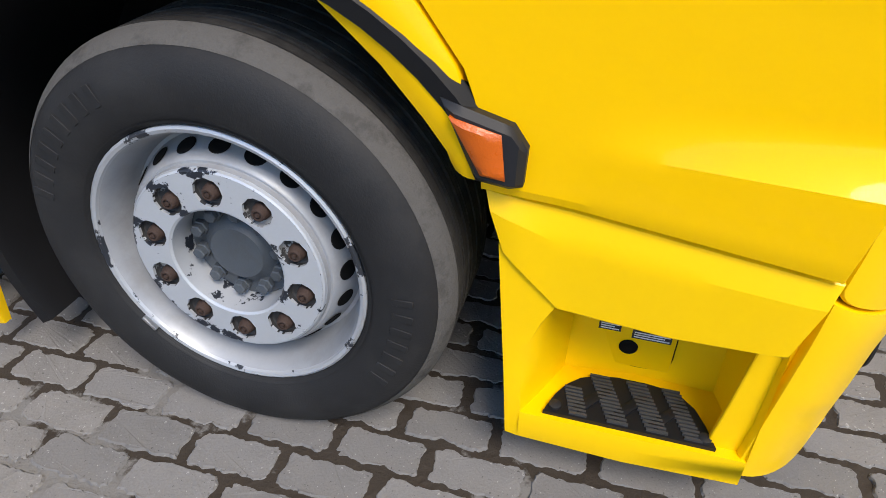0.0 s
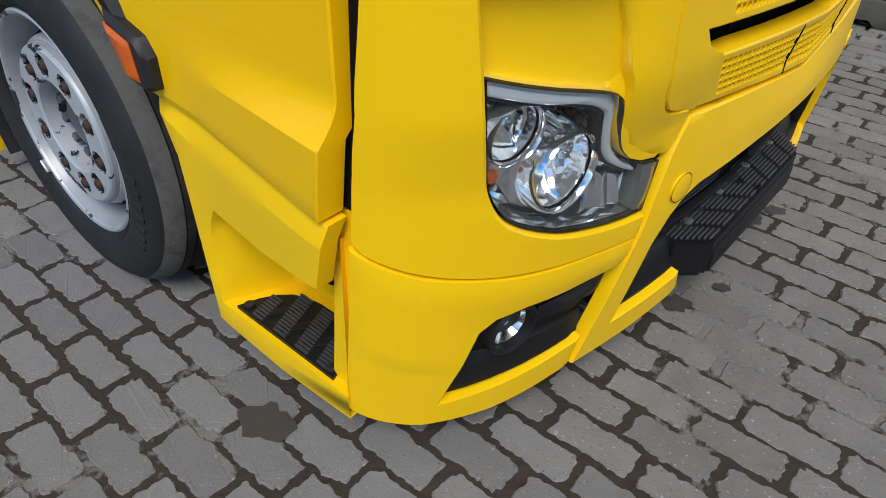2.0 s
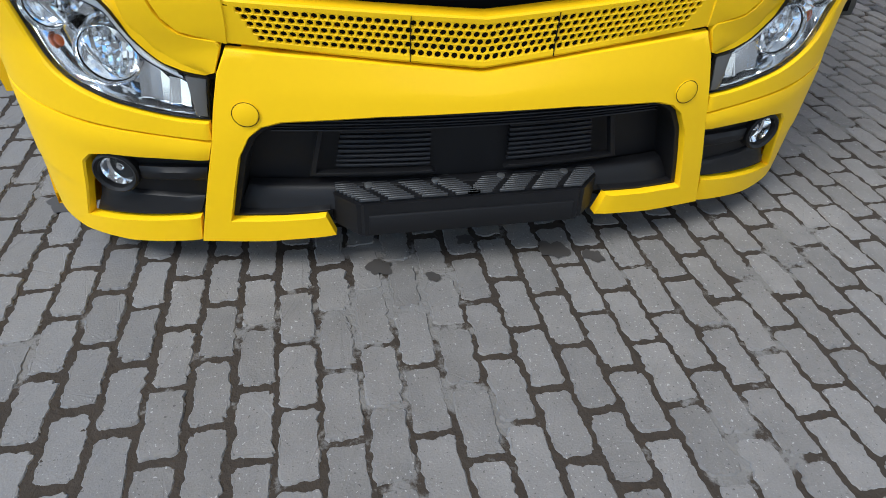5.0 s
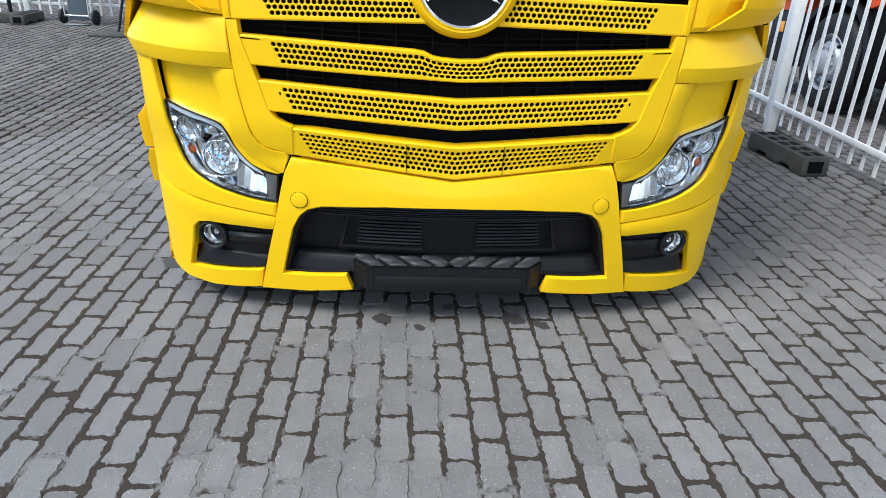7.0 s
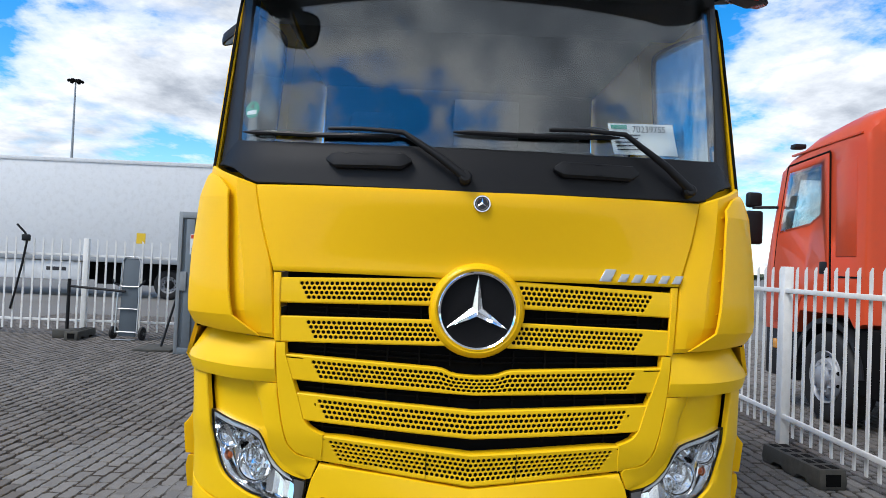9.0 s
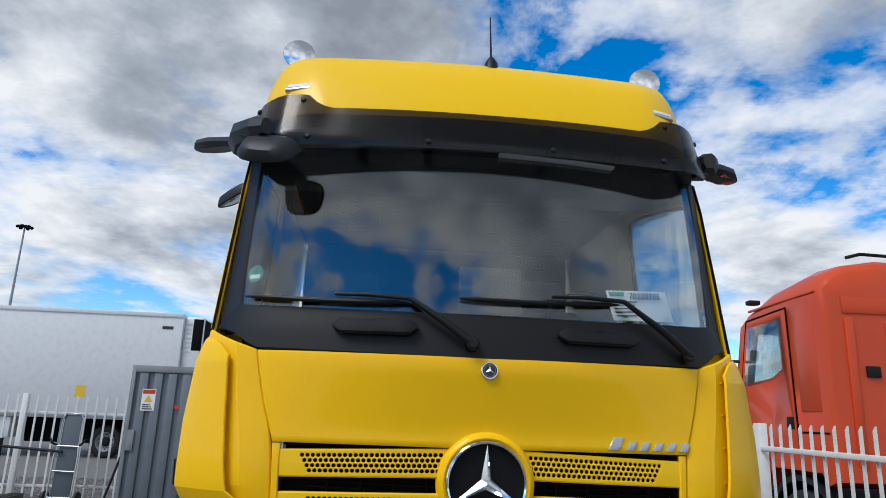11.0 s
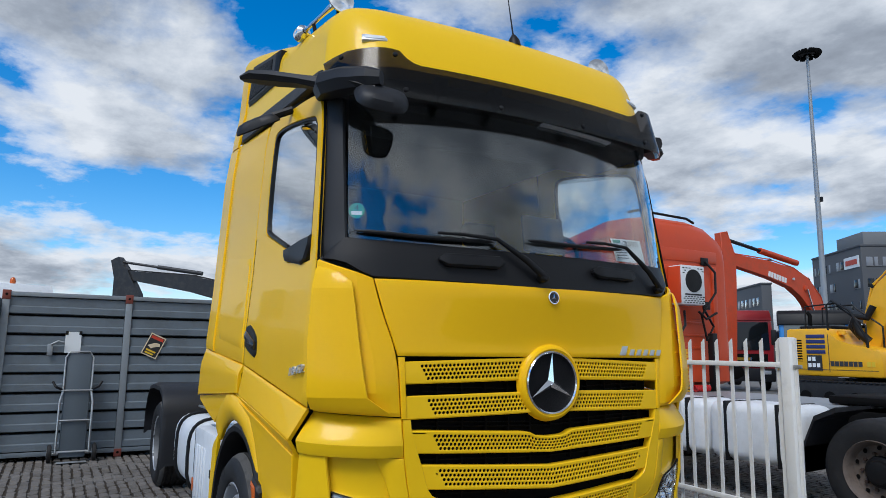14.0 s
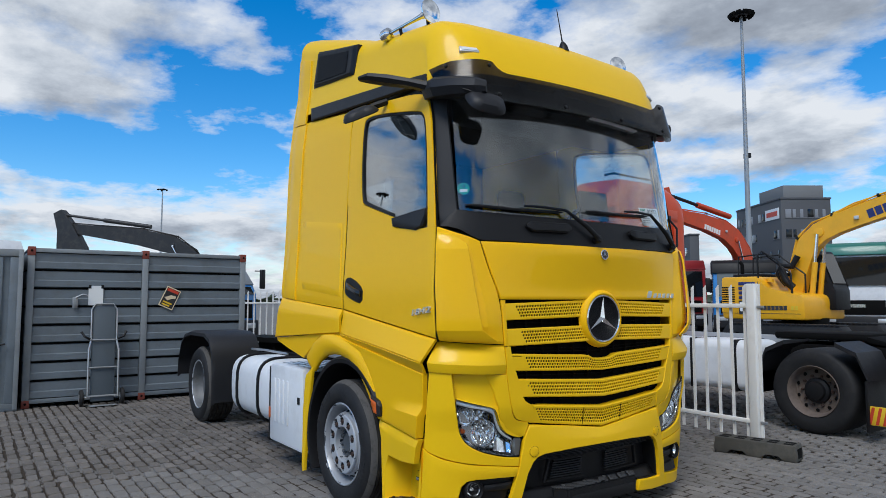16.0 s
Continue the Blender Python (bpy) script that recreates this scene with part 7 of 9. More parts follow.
    part("fan", lathe([(0.165, 0), (0.16, 0.012), (0.06, 0.014), (0, 0.018)], m, 32), BLACK, unit)
    for j in range(7):
        for k in range(10):
            yy, zz = y0 + 1.045 + k * 0.062 + (0.03 if j % 2 else 0), 2.262 + j * 0.028 if j < 4 else 2.68 + (j - 4) * 0.036
            if yy > y0 + 1.455 or ((yy - y0 - 1.26) ** 2 + (zz - 2.58) ** 2) < 0.19 ** 2:
                continue
            part("slot", box(-3.722, -3.717, yy, yy + 0.038, zz, zz + 0.012), BLACK, unit)
    part("name_bar", box(-3.722, -3.716, y0 + 1.08, y0 + 1.42, 2.372, 2.395), INK, unit)
    hoses = ([(-3.95, y1 - 0.50, 2.92), (-3.85, y1 - 0.42, 2.75), (-3.83, y1 - 0.45, 2.45), (-3.85, y1 - 0.75, 2.1), (-3.88, y1 - 0.62, 1.75), (-3.85, y1 - 0.50, 1.95), (-3.85, y1 - 0.7, 2.2)],
             [(-3.85, y0 + 1.2, 2.16), (-3.80, y0 + 1.15, 1.95), (-3.78, y0 + 0.95, 1.75), (-3.8, y0 + 0.8, 1.55)], [(-3.85, y0 + 1.5, 2.16), (-3.80, y0 + 1.6, 2.05), (-3.82, y0 + 1.85, 2.15)])
    for h in hoses:
        part("hose", tube(h, 0.018, 8), BLACK, red)
    coil = [(-3.70 + 0.05 * math.cos(k * 0.9), y0 + 1.02 + 0.05 * math.sin(k * 0.9), 1.62 - k * 0.0075) for k in range(90)]
    part("coil_hose", tube(coil, 0.011, 6), YELLOW_HOSE, red, "yellow coiled air hose")
    coil = [(-3.66 + 0.04 * math.cos(k * 0.9), y0 + 1.12 + k * 0.005, 1.08 + 0.04 * math.sin(k * 0.9)) for k in range(60)]
    part("coil_hose", tube(coil, 0.010, 6), RED_LENS, red, "red coiled air hose")
    part("hose_post", box(-3.90, -3.80, y0 + 1.72, y0 + 1.82, 1.0, 1.85, 0.01), BLACK, red)
    # chassis
    for yy in (5.08, 5.94):
        part("chassis_rail", box(-5.9, 0.20, yy - 0.04, yy + 0.04, 0.72, 0.98, 0.01), GAP, red)
    part("deck", box(-3.7, -1.4, 4.9, 6.1, 0.98, 1.03, 0.01), GALVANISED, red)
    part("fifth_wheel", box(-1.6, -0.5, 5.05, 5.97, 1.04, 1.13, 0.03), GAP, red)
    part("fifth_wheel_ramp", slab([(-0.6, 1.04), (-0.05, 0.95), (-0.05, 0.99), (-0.6, 1.12)], 5.1, 5.9, 0.01), GAP, red)
    for a0, a1 in ((-3.70, -2.62), (-2.58, -1.45)):
        tank = part("fuel_tank", box(a0, a1, y0 + 0.03, y0 + 0.68, 0.40, 1.03, 0.11, 4), WHITE, red, "pale grey fuel tank")
        for x in (a0 + 0.25, a1 - 0.25):
            part("tank_strap", box(x - 0.02, x + 0.02, y0 + 0.022, y0 + 0.69, 0.39, 1.038, 0.01), BLACK, tank)
    part("cab_skirt", box(-4.2, -3.75, y0 + 0.05, y0 + 0.5, 0.40, 1.1, 0.03), GAP, red)
    part("front_bumper", box(-6.02, -5.32, y0 + 0.02, y1 - 0.02, 0.35, 0.98, 0.05), DARK, red)
    part("bumper_lamp", box(-5.8, -5.65, y0 + 0.012, y0 + 0.03, 0.70, 0.82, 0.005), AMBER_PALE, red)
    for s, yy in ((-1, y0 + 0.03), (1, y1 - 0.03)):
        simple_wheel(red, -4.69, yy, s, 0.51, RIM, "front_wheel", shape="dome")
        simple_wheel(red, -0.79, yy - s * 0.06, s, 0.49, RIM_WORN, "rear_wheel", 0.62)
        bm = loft([[(x, yy - s * 0.62, z), (x, yy, z), (x, yy, z - 0.05), (x, yy - s * 0.62, z - 0.03)] for x, z in ((-0.20, 0.42), (-0.17, 0.70), (-0.28, 0.96), (-0.50, 1.06))])
        part("rear_fender", bm, DARK, red)
        bm = loft([[(x, yy - s * 0.62, z), (x, yy, z), (x, yy, z - 0.05), (x, yy - s * 0.62, z - 0.03)] for x, z in ((-1.08, 1.06), (-1.30, 0.96), (-1.42, 0.70), (-1.42, 0.45))])
        part("rear_fender", bm, DARK, red)
        part("wheel_liner", loft([[(-4.69 + 0.60 * math.cos(a), yy - s * 0.45, 0.51 + 0.60 * math.sin(a)), (-4.69 + 0.60 * math.cos(a), yy, 0.51 + 0.60 * math.sin(a)), (-4.69 + 0.66 * math.cos(a), yy, 0.51 + 0.66 * math.sin(a)), (-4.69 + 0.66 * math.cos(a), yy - s * 0.45, 0.51 + 0.66 * math.sin(a))] for a in np.linspace(0.1, 3.04, 14)]), DARK, red)
        tail = part("tail_lamp", box(0.02, 0.12, min(yy, yy - s * 0.36), max(yy, yy - s * 0.36), 0.66, 0.82, 0.015), RED_LENS, red, "red tail lamp cluster")
        part("tail_lens", box(0.03, 0.11, min(yy - s * 0.36, yy - s * 0.44), max(yy - s * 0.36, yy - s * 0.44), 0.67, 0.81, 0.01), AMBER, tail)
    plate = part("rear_marker_board", box(-0.20, 0.02, y0 + 0.05, y0 + 0.065, 0.20, 0.40, 0.004), STICKER_YELLOW, red, "orange and red chevron marker board")
    for k in range(3):
        part("marker_stripe", slab([(-0.19 + k * 0.07, 0.21), (-0.16 + k * 0.07, 0.21), (-0.12 + k * 0.07, 0.39), (-0.15 + k * 0.07, 0.39)], y0 + 0.045, y0 + 0.052, 0), STICKER_RED, plate)
    part("mud_flap", box(-0.20, -0.17, y0 + 0.02, y0 + 0.6, 0.12, 0.66, 0.004), BLACK, red)
    part("rear_cross_beam", box(0.08, 0.20, 4.5, 6.5, 0.66, 0.86, 0.02), GAP, red)
    for x in (-5.5, -3.9, -2.2, -0.79):
        part("cross_member", box(x - 0.06, x + 0.06, 5.08, 5.94, 0.74, 0.95, 0.01), GAP, red)


build_red_truck()


# ---- steel containers ----
def ribbed_container():
    c = thing("ribbed_container", "grey steel container with horizontal ribs and rusty red corner castings", "container", (-9.2, -1.4, 0))
    x0, x1, y0, y1, top = -10.4, -8.12, -2.98, 0.18, 2.29
    part("body", box(x0 + 0.04, x1 - 0.055, y0 + 0.04, y1 - 0.04, 0.05, top - 0.02), GAP, c)
    n = 8
    for a, b in ((y0 + 0.06, -1.455), (-1.355, y1 - 0.06)):
        for k in range(n):
            z0 = 0.10 + k * (top - 0.16) / n
            z1 = z0 + (top - 0.16) / n
            h = z1 - z0
            prof = [(x1 - 0.055, z0 + 0.022), (x1 - 0.004, z0 + 0.035), (x1 - 0.004, z0 + 0.12), (x1 - 0.022, z0 + 0.135), (x1 - 0.022, z1 - 0.012), (x1 - 0.055, z1 - 0.004)]
            part("rib_sheet", slab(prof, a, b, 0), CONTAINER, c)
    for y in (y0, y1):
        for k in range(n):
            z0 = 0.10 + k * (top - 0.16) / n
            part("end_sheet", box(x0 + 0.05, x1 - 0.06, y - 0.01, y + 0.01, z0 + 0.02, z0 + (top - 0.16) / n - 0.005, 0.004), CONTAINER, c)
    for y in (y0 + 0.04, -1.405, y1 - 0.04):
        post = part("post", box(x1 - 0.08, x1 + 0.012, y - 0.045, y + 0.045, 0.10, top - 0.10, 0.006), CONTAINER_LIGHT, c)
        part("corner_casting", box(x1 - 0.10, x1 + 0.018, y - 0.05, y + 0.05, top - 0.11, top + 0.02, 0.008), OXIDE, c, "red oxide corner casting")
        part("corner_casting", box(x1 - 0.10, x1 + 0.018, y - 0.05, y + 0.05, 0.0, 0.11, 0.008), OXIDE, c, "red oxide corner casting")
        for zz in (top - 0.04, 0.06):
            part("casting_hole", lathe([(0.018, 0), (0, 0.001)], Matrix.Translation((x1 + 0.0185, y, zz)) @ pose(0, 0, 0, 0, 90, 0), 12), GAP, c)
    part("top_rail", box(x1 - 0.06, x1 + 0.006, y0 + 0.05, y1 - 0.05, top - 0.06, top, 0.005), CONTAINER_LIGHT, c)
    part("bottom_rail", box(x1 - 0.06, x1 + 0.006, y0 + 0.09, y1 - 0.09, 0.06, 0.12, 0.005), CONTAINER, c)
    part("roof_sheet", box(x0, x1 - 0.05, y0, y1, top - 0.02, top, 0.003), CONTAINER, c)
    for y in (y0 + 0.04, y1 - 0.04):
        part("rear_post", box(x0, x0 + 0.09, y - 0.045, y + 0.045, 0, top, 0.006), CONTAINER_LIGHT, c)
    # hazard notice, drawn as plain fields
    m = Matrix.Translation((x1 + 0.004, -1.03, 1.57)) @ pose(0, 0, 0, 90, 0, 90) @ pose(0, 0, 0, 0, 0, -24)
    sign = part("hazard_sticker", moved(box(-0.115, 0.115, -0.165, 0.165, 0, 0.004), m), CREAM, c, "yellow and red warning sticker")
    part("sticker_field", moved(box(-0.10, 0.10, -0.148, 0.148, 0.004, 0.006), m), LABEL_BLACK, sign)
    part("sticker_top", moved(box(-0.09, 0.09, 0.095, 0.14, 0.006, 0.0075), m), STICKER_RED, sign)
    part("sticker_shape", moved(prism([(-0.08, -0.02), (0.0, 0.05), (0.07, 0.06), (0.085, 0.02), (0.02, -0.01), (-0.02, -0.05)], 0.0015, pose(0, 0, 0.006)), m), CREAM, sign)
    for k in range(2):
        part("sticker_bar", moved(box(-0.075, 0.07 - 0.02 * k, -0.095 - k * 0.04, -0.07 - k * 0.04, 0.006, 0.0075), m), STICKER_YELLOW, sign)
    sheet = part("notice_sheet", box(x1 + 0.002, x1 + 0.006, -2.19, -1.99, 1.46, 1.75), PAPER, c, "white notice sheet held by black clips")
    for yy in (-2.19, -2.02):
        part("sheet_clip", box(x1 + 0.004, x1 + 0.012, yy, yy + 0.035, 1.71, 1.765, 0.003), BLACK, sheet)
    latch = part("latch", box(x1 + 0.002, x1 + 0.03, -2.40, -2.33, 1.42, 1.58, 0.008), GALVANISED, c)
    part("latch_handle", tube([(x1 + 0.03, -2.36, 1.57), (x1 + 0.05, -2.27, 1.62), (x1 + 0.05, -2.20, 1.60)], 0.014, 8), GALVANISED, latch)


def upright_container():
    c = thing("ribbed_storage_container", "blue-grey steel container with vertical ribs and warning notice", "container", (-9.2, -3.6, 0))
    x0, x1, y0, y1, top = -10.6, -7.98, -4.16, -3.04, 2.24
    part("body", box(x0, x1 - 0.03, y0 + 0.02, y1 - 0.02, 0.04, top), CONTAINER, c)
    for k in range(5):
        y = y0 + 0.12 + k * 0.21
        part("upright_rib", slab([(x1 - 0.03, 0.10), (x1 - 0.03, top - 0.10), (x1 + 0.004, top - 0.10), (x1 + 0.004, 0.10)], y, y + 0.13, 0.012), CONTAINER, c)
    part("top_rail", box(x1 - 0.05, x1 + 0.01, y0, y1, top - 0.09, top + 0.01, 0.006), CONTAINER_LIGHT, c)
    part("bottom_rail", box(x1 - 0.05, x1 + 0.01, y0, y1, 0.0, 0.10, 0.006), CONTAINER, c)
    for y in (y0, y1 - 0.06):
        part("post", box(x1 - 0.06, x1 + 0.012, y, y + 0.06, 0.02, top, 0.006), CONTAINER_LIGHT, c)
    sign = part("notice_plate", box(x1 + 0.005, x1 + 0.010, -3.97, -3.77, 1.58, 1.90), PAPER, c, "white warning notice")
    part("notice_band", box(x1 + 0.010, x1 + 0.012, -3.96, -3.78, 1.83, 1.89), STICKER_RED, sign)
    part("notice_triangle", prism([(-0.06, 0), (0.06, 0), (0, 0.1)], 0.002, Matrix.Translation((x1 + 0.010, -3.87, 1.71)) @ pose(0, 0, 0, 90, 0, 90)), STICKER_YELLOW, sign)
    for k in range(3):
        part("notice_line", box(x1 + 0.010, x1 + 0.012, -3.95, -3.80 - 0.02 * k, 1.60 + k * 0.03, 1.615 + k * 0.03), INK, sign)
    part("lock_plate", box(x1 + 0.005, x1 + 0.03, -4.10, -4.0, 1.0, 1.30, 0.008), CONTAINER_LIGHT, c)
    part("lock_handle", tube([(x1 + 0.03, -3.35, 0.55), (x1 + 0.05, -3.36, 0.90), (x1 + 0.05, -3.22, 0.93)], 0.014, 8), BLACK, c)
    part("red_tape", box(x1 + 0.005, x1 + 0.008, -3.48, -3.40, 1.62, 1.68), STICKER_RED, c)


ribbed_container()
upright_container()


def sack_truck(m):
    """A folding hand truck with a board, standing upright; local y is its width, its back to -x."""
    t = thing("hand_truck", "blue-grey folding hand truck with steel frame and rubber wheels", "hand truck", group="hand trucks by the containers")
    part("board", box(-0.02, 0.02, -0.16, 0.16, 0.06, 1.46, 0.018), TROLLEY_BLUE, t, "blue-grey backing board")
    part("upper_frame", tube([(0.03, -0.17, 0.95), (0.03, -0.17, 1.40), (0.03, -0.12, 1.48), (0.03, 0.12, 1.48), (0.03, 0.17, 1.40), (0.03, 0.17, 0.95)], 0.013, 8), STEEL, t)
    for s in (-1, 1):
        part("side_rail", tube([(0.03, s * 0.17, 0.95), (0.05, s * 0.20, 0.80), (0.05, s * 0.20, 0.12)], 0.015, 8), STEEL, t)
        part("grip", tube([(0.03, s * 0.18, 0.96), (0.10, s * 0.26, 1.0), (0.06, s * 0.30, 1.07)], 0.017, 8), BLACK, t)
        wheel = part("wheel", lathe([(0.03, -0.03), (0.09, -0.028), (0.115, -0.02), (0.12, 0), (0.115, 0.02), (0.09, 0.028), (0.03, 0.03)], Matrix.Translation((-0.02, s * 0.27, 0.12)) @ pose(0, 0, 0, 90, 0, 0), 24), RUBBER, t)
        part("wheel_hub", lathe([(0.055, -0.032), (0.055, 0.032), (0, 0.034)], Matrix.Translation((-0.02, s * 0.27, 0.12)) @ pose(0, 0, 0, 90, 0, 0), 16), GALVANISED, wheel)
    for z in (0.95, 0.55, 0.14):
        part("cross_bar", tube([(0.045, -0.19, z), (0.045, 0.19, z)], 0.013, 8), STEEL, t)
    part("axle", tube([(-0.02, -0.27, 0.12), (-0.02, 0.27, 0.12)], 0.012, 8), STEEL, t)
    part("toe_plate", box(0.02, 0.20, -0.18, 0.18, 0.0, 0.012, 0.003), GALVANISED, t)
    t.matrix_basis = m
    return t


first_truck = sack_truck(pose(-7.86, -1.99, 0, 0, -4, 0))
copy_thing(first_truck, pose(-9.45, -5.53, 0, 0, -3, -6))


# ---- fences ----
def fence_panel(name_at, length, posts, m, gap=0.163, label="white steel bar fence on rubber feet", height=1.70):
    f = thing("bar_fence", label, "fence", group="white bar fences")
    n = int(length / gap)
    bar = bmesh.new()
    w, d = 0.016, 0.007
    sec = [[(-w, -d, 0.10), (w, -d, 0.10), (w, d, 0.10), (-w, d, 0.10)], [(-w, -d, height - 0.035), (w, -d, height), (w, d, height), (-w, d, height - 0.035)]]
    bar = loft(sec)
    me = mesh_of("bar", bar, FENCE_WHITE)
    for k in range(n + 1):
        x = k * gap + 0.05
        if any(abs(x - p) < 0.055 for p in posts):
            continue
        ob = new("bar", me)
        ob.parent = f
        ob.location = (x, 0, 0)
    for z in (0.25, 1.45):
        part("rail", box(0, length, -0.036, -0.008, z, z + 0.045, 0.006), FENCE_WHITE, f)
    for p in posts:
        part("post", box(p - 0.048, p + 0.048, -0.045, 0.045, 0.09 if p > 5.8 else 0.0, height + 0.005, 0.008), FENCE_WHITE, f, "square white fence post")
        part("rail_lug", box(p + 0.055, p + 0.13, -0.018, 0.0, 1.445, 1.475, 0.003), GALVANISED, f)
        part("rail_lug", box(p + 0.055, p + 0.13, -0.018, 0.0, 0.255, 0.285, 0.003), GALVANISED, f)
    f.matrix_basis = m
    return f


fence_panel(0, 5.87, [2.95, 5.85], pose(-6.6, 3.42, 0, 0, 0, -2.8))
fence_panel(0, 7.0, [0.02, 2.2, 4.9], pose(-9.9, -4.30, 0, 0, 0, -88), height=1.78)
fence_panel(0, 5.0, [0.02, 2.5, 4.9], pose(-13.5, 1.2, 0, 0, 0, 90), height=1.78, label="white bar fence beyond the containers")
fence_panel(0, 6.0, [0.1, 3.0, 5.9], pose(-12.5, 8.2, 0, 0, 0, 12), height=1.78, label="white bar fence beyond the red truck")


def ballast(m):
    b = thing("fence_foot", "dark recycled rubber fence foot with lifting slots", "fence foot", group="rubber fence feet")
    bm = slab([(-0.385, 0.06), (-0.375, 0.155), (0.375, 0.155), (0.385, 0.06), (0.385, 0.0), (0.25, 0.0), (0.225, 0.055), (0.10, 0.055), (0.075, 0.0), (-0.075, 0.0), (-0.10, 0.055), (-0.225, 0.055), (-0.25, 0.0), (-0.385, 0.0)], -0.11, 0.11, 0.012)
    part("block", bm, RECYCLED, b)
    for x in (-0.30, -0.15, 0.0, 0.15, 0.30):
        for y in (-0.045, 0.045):
            part("slot", box(x - 0.045, x + 0.045, y - 0.03, y + 0.03, 0.153, 0.157), GAP, b)
    part("end_pocket", box(0.372, 0.3865, -0.06, 0.06, 0.03, 0.12), GAP, b)
    b.matrix_basis = m
    return b


foot = ballast(pose(-2.65, 2.90, 0, 0, 0, 4))
copy_thing(foot, pose(-0.58, 2.83, 0, 0, 0, 13))
copy_thing(foot, pose(-9.45, -6.35, 0, 0, 0, 4))

barrier = thing("barrier_post", "dark steel barrier post with a horizontal arm", "barrier", (-9.5, -6.5, 0))
part("upright", tube([(-9.5, -6.62, 0.15), (-9.5, -6.62, 1.05)], 0.03, 10), BLACK, barrier)
part("arm", tube([(-9.5, -6.62, 0.92), (-9.45, -5.6, 0.86)], 0.022, 8), BLACK, barrier)
part("base", box(-9.7, -9.3, -6.78, -6.46, 0, 0.15, 0.02), RECYCLED, barrier)
cable = thing("hanging_cable", "black cable with hook hanging over the fence", "cable", (-9.75, -7.6, 0.5))
part("cable", tube([(-9.75, -7.75, 2.0), (-9.75, -7.6, 1.85), (-9.75, -7.55, 1.75), (-9.75, -7.62, 1.3), (-9.75, -7.72, 0.8), (-9.75, -7.8, 0.45)], 0.02, 8), BLACK, cable)
part("hook", box(-9.78, -9.72, -7.65, -7.5, 1.70, 1.82, 0.02), BLACK, cable)
ram = thing("road_plate", "dark steel plate on the ground by the containers", "steel plate", (-8.3, -4.5, 0))
part("plate", box(-8.75, -8.1, -4.85, -4.25, 0.0, 0.035, 0.006), RECYCLED, ram)
part("prop", tube([(-8.5, -4.55, 0.03), (-8.75, -4.42, 0.85)], 0.02, 8), BLACK, ram)


# ---- white refrigerated trailer ----
def build_trailer():
    t = thing("refrigerated_trailer", "white refrigerated box trailer beyond the fence", "trailer", (-21, -14, 0))
    x0, x1, y0, y1, z0, z1 = -22.6, -20.0, -21.0, -6.9, 1.25, 4.62
    body = part("box_body", box(x0, x1, y0, y1, z0, z1, 0.03), WHITE, t)
    part("top_rail", box(x1 - 0.02, x1 + 0.025, y0, y1, z1 - 0.12, z1 + 0.01, 0.008), WHITE, body)
    part("bottom_rail", box(x1 - 0.02, x1 + 0.03, y0, y1, z0 - 0.06, z0 + 0.10, 0.008), GALVANISED, body)
    unit = part("cooling_unit", box(x0 + 0.25, x1 - 0.15, y1, y1 + 0.62, 2.35, z1 - 0.05, 0.09, 3), WHITE, t, "white cooling unit with dark grille")
    part("unit_grille", box(x0 + 0.35, x1 - 0.3, y1 + 0.55, y1 + 0.635, 3.5, 4.5, 0.03), GAP, unit)
    part("unit_side_grille", box(x1 - 0.3, x1 - 0.14, y1 + 0.28, y1 + 0.60, 3.45, 4.5, 0.03), GAP, unit)
    for k in range(7):
        part("unit_rib", box(x1 - 0.16, x1 - 0.135, y1 + 0.02, y1 + 0.25, 3.4 + k * 0.15, 3.46 + k * 0.15, 0.004), WHITE, unit)
    part("side_box", box(x1 - 0.6, x1 - 0.05, -15.0, -11.75, 0.55, 1.18, 0.03), WHITE, t)
    part("box_band", box(x1 - 0.055, x1 - 0.04, -12.9, -12.25, 0.85, 0.97), INK, t)
    part("warning_sticker", box(x1 + 0.002, x1 + 0.006, -9.95, -9.65, 1.85, 2.2), STICKER_YELLOW, t)
    part("side_marks", box(x1 + 0.002, x1 + 0.006, -7.55, -7.2, 4.1, 4.2), INK, t)
    for y in (-8.9, -18.5, -17.2):
        simple_wheel(t, 0, 0, 1, 0.5, RIM, "wheel").matrix_basis = pose(x1 - 0.2, y, 0) @ pose(0, 0, 0, 0, 0, -90)
    # shadow-black boxes added to fill the trailer's underside with dark
    part("under_frame", box(x0 + 0.5, x1 - 0.75, -11.6, -7.3, 0.42, 1.2, 0.03), GAP, t)
    part("pallet_rack", box(x0 + 0.5, x1 - 0.9, -20.5, -11.6, 0.55, 1.2, 0.03), GAP, t)
    part("support_leg", box(x1 - 0.5, x1 - 0.35, -10.4, -10.25, 0.0, 1.2, 0.02), GALVANISED, t)
    part("chassis_beam", box(x0 + 0.6, x1 - 0.6, y0, y1, 0.95, 1.22, 0.02), GAP, t)


build_trailer()


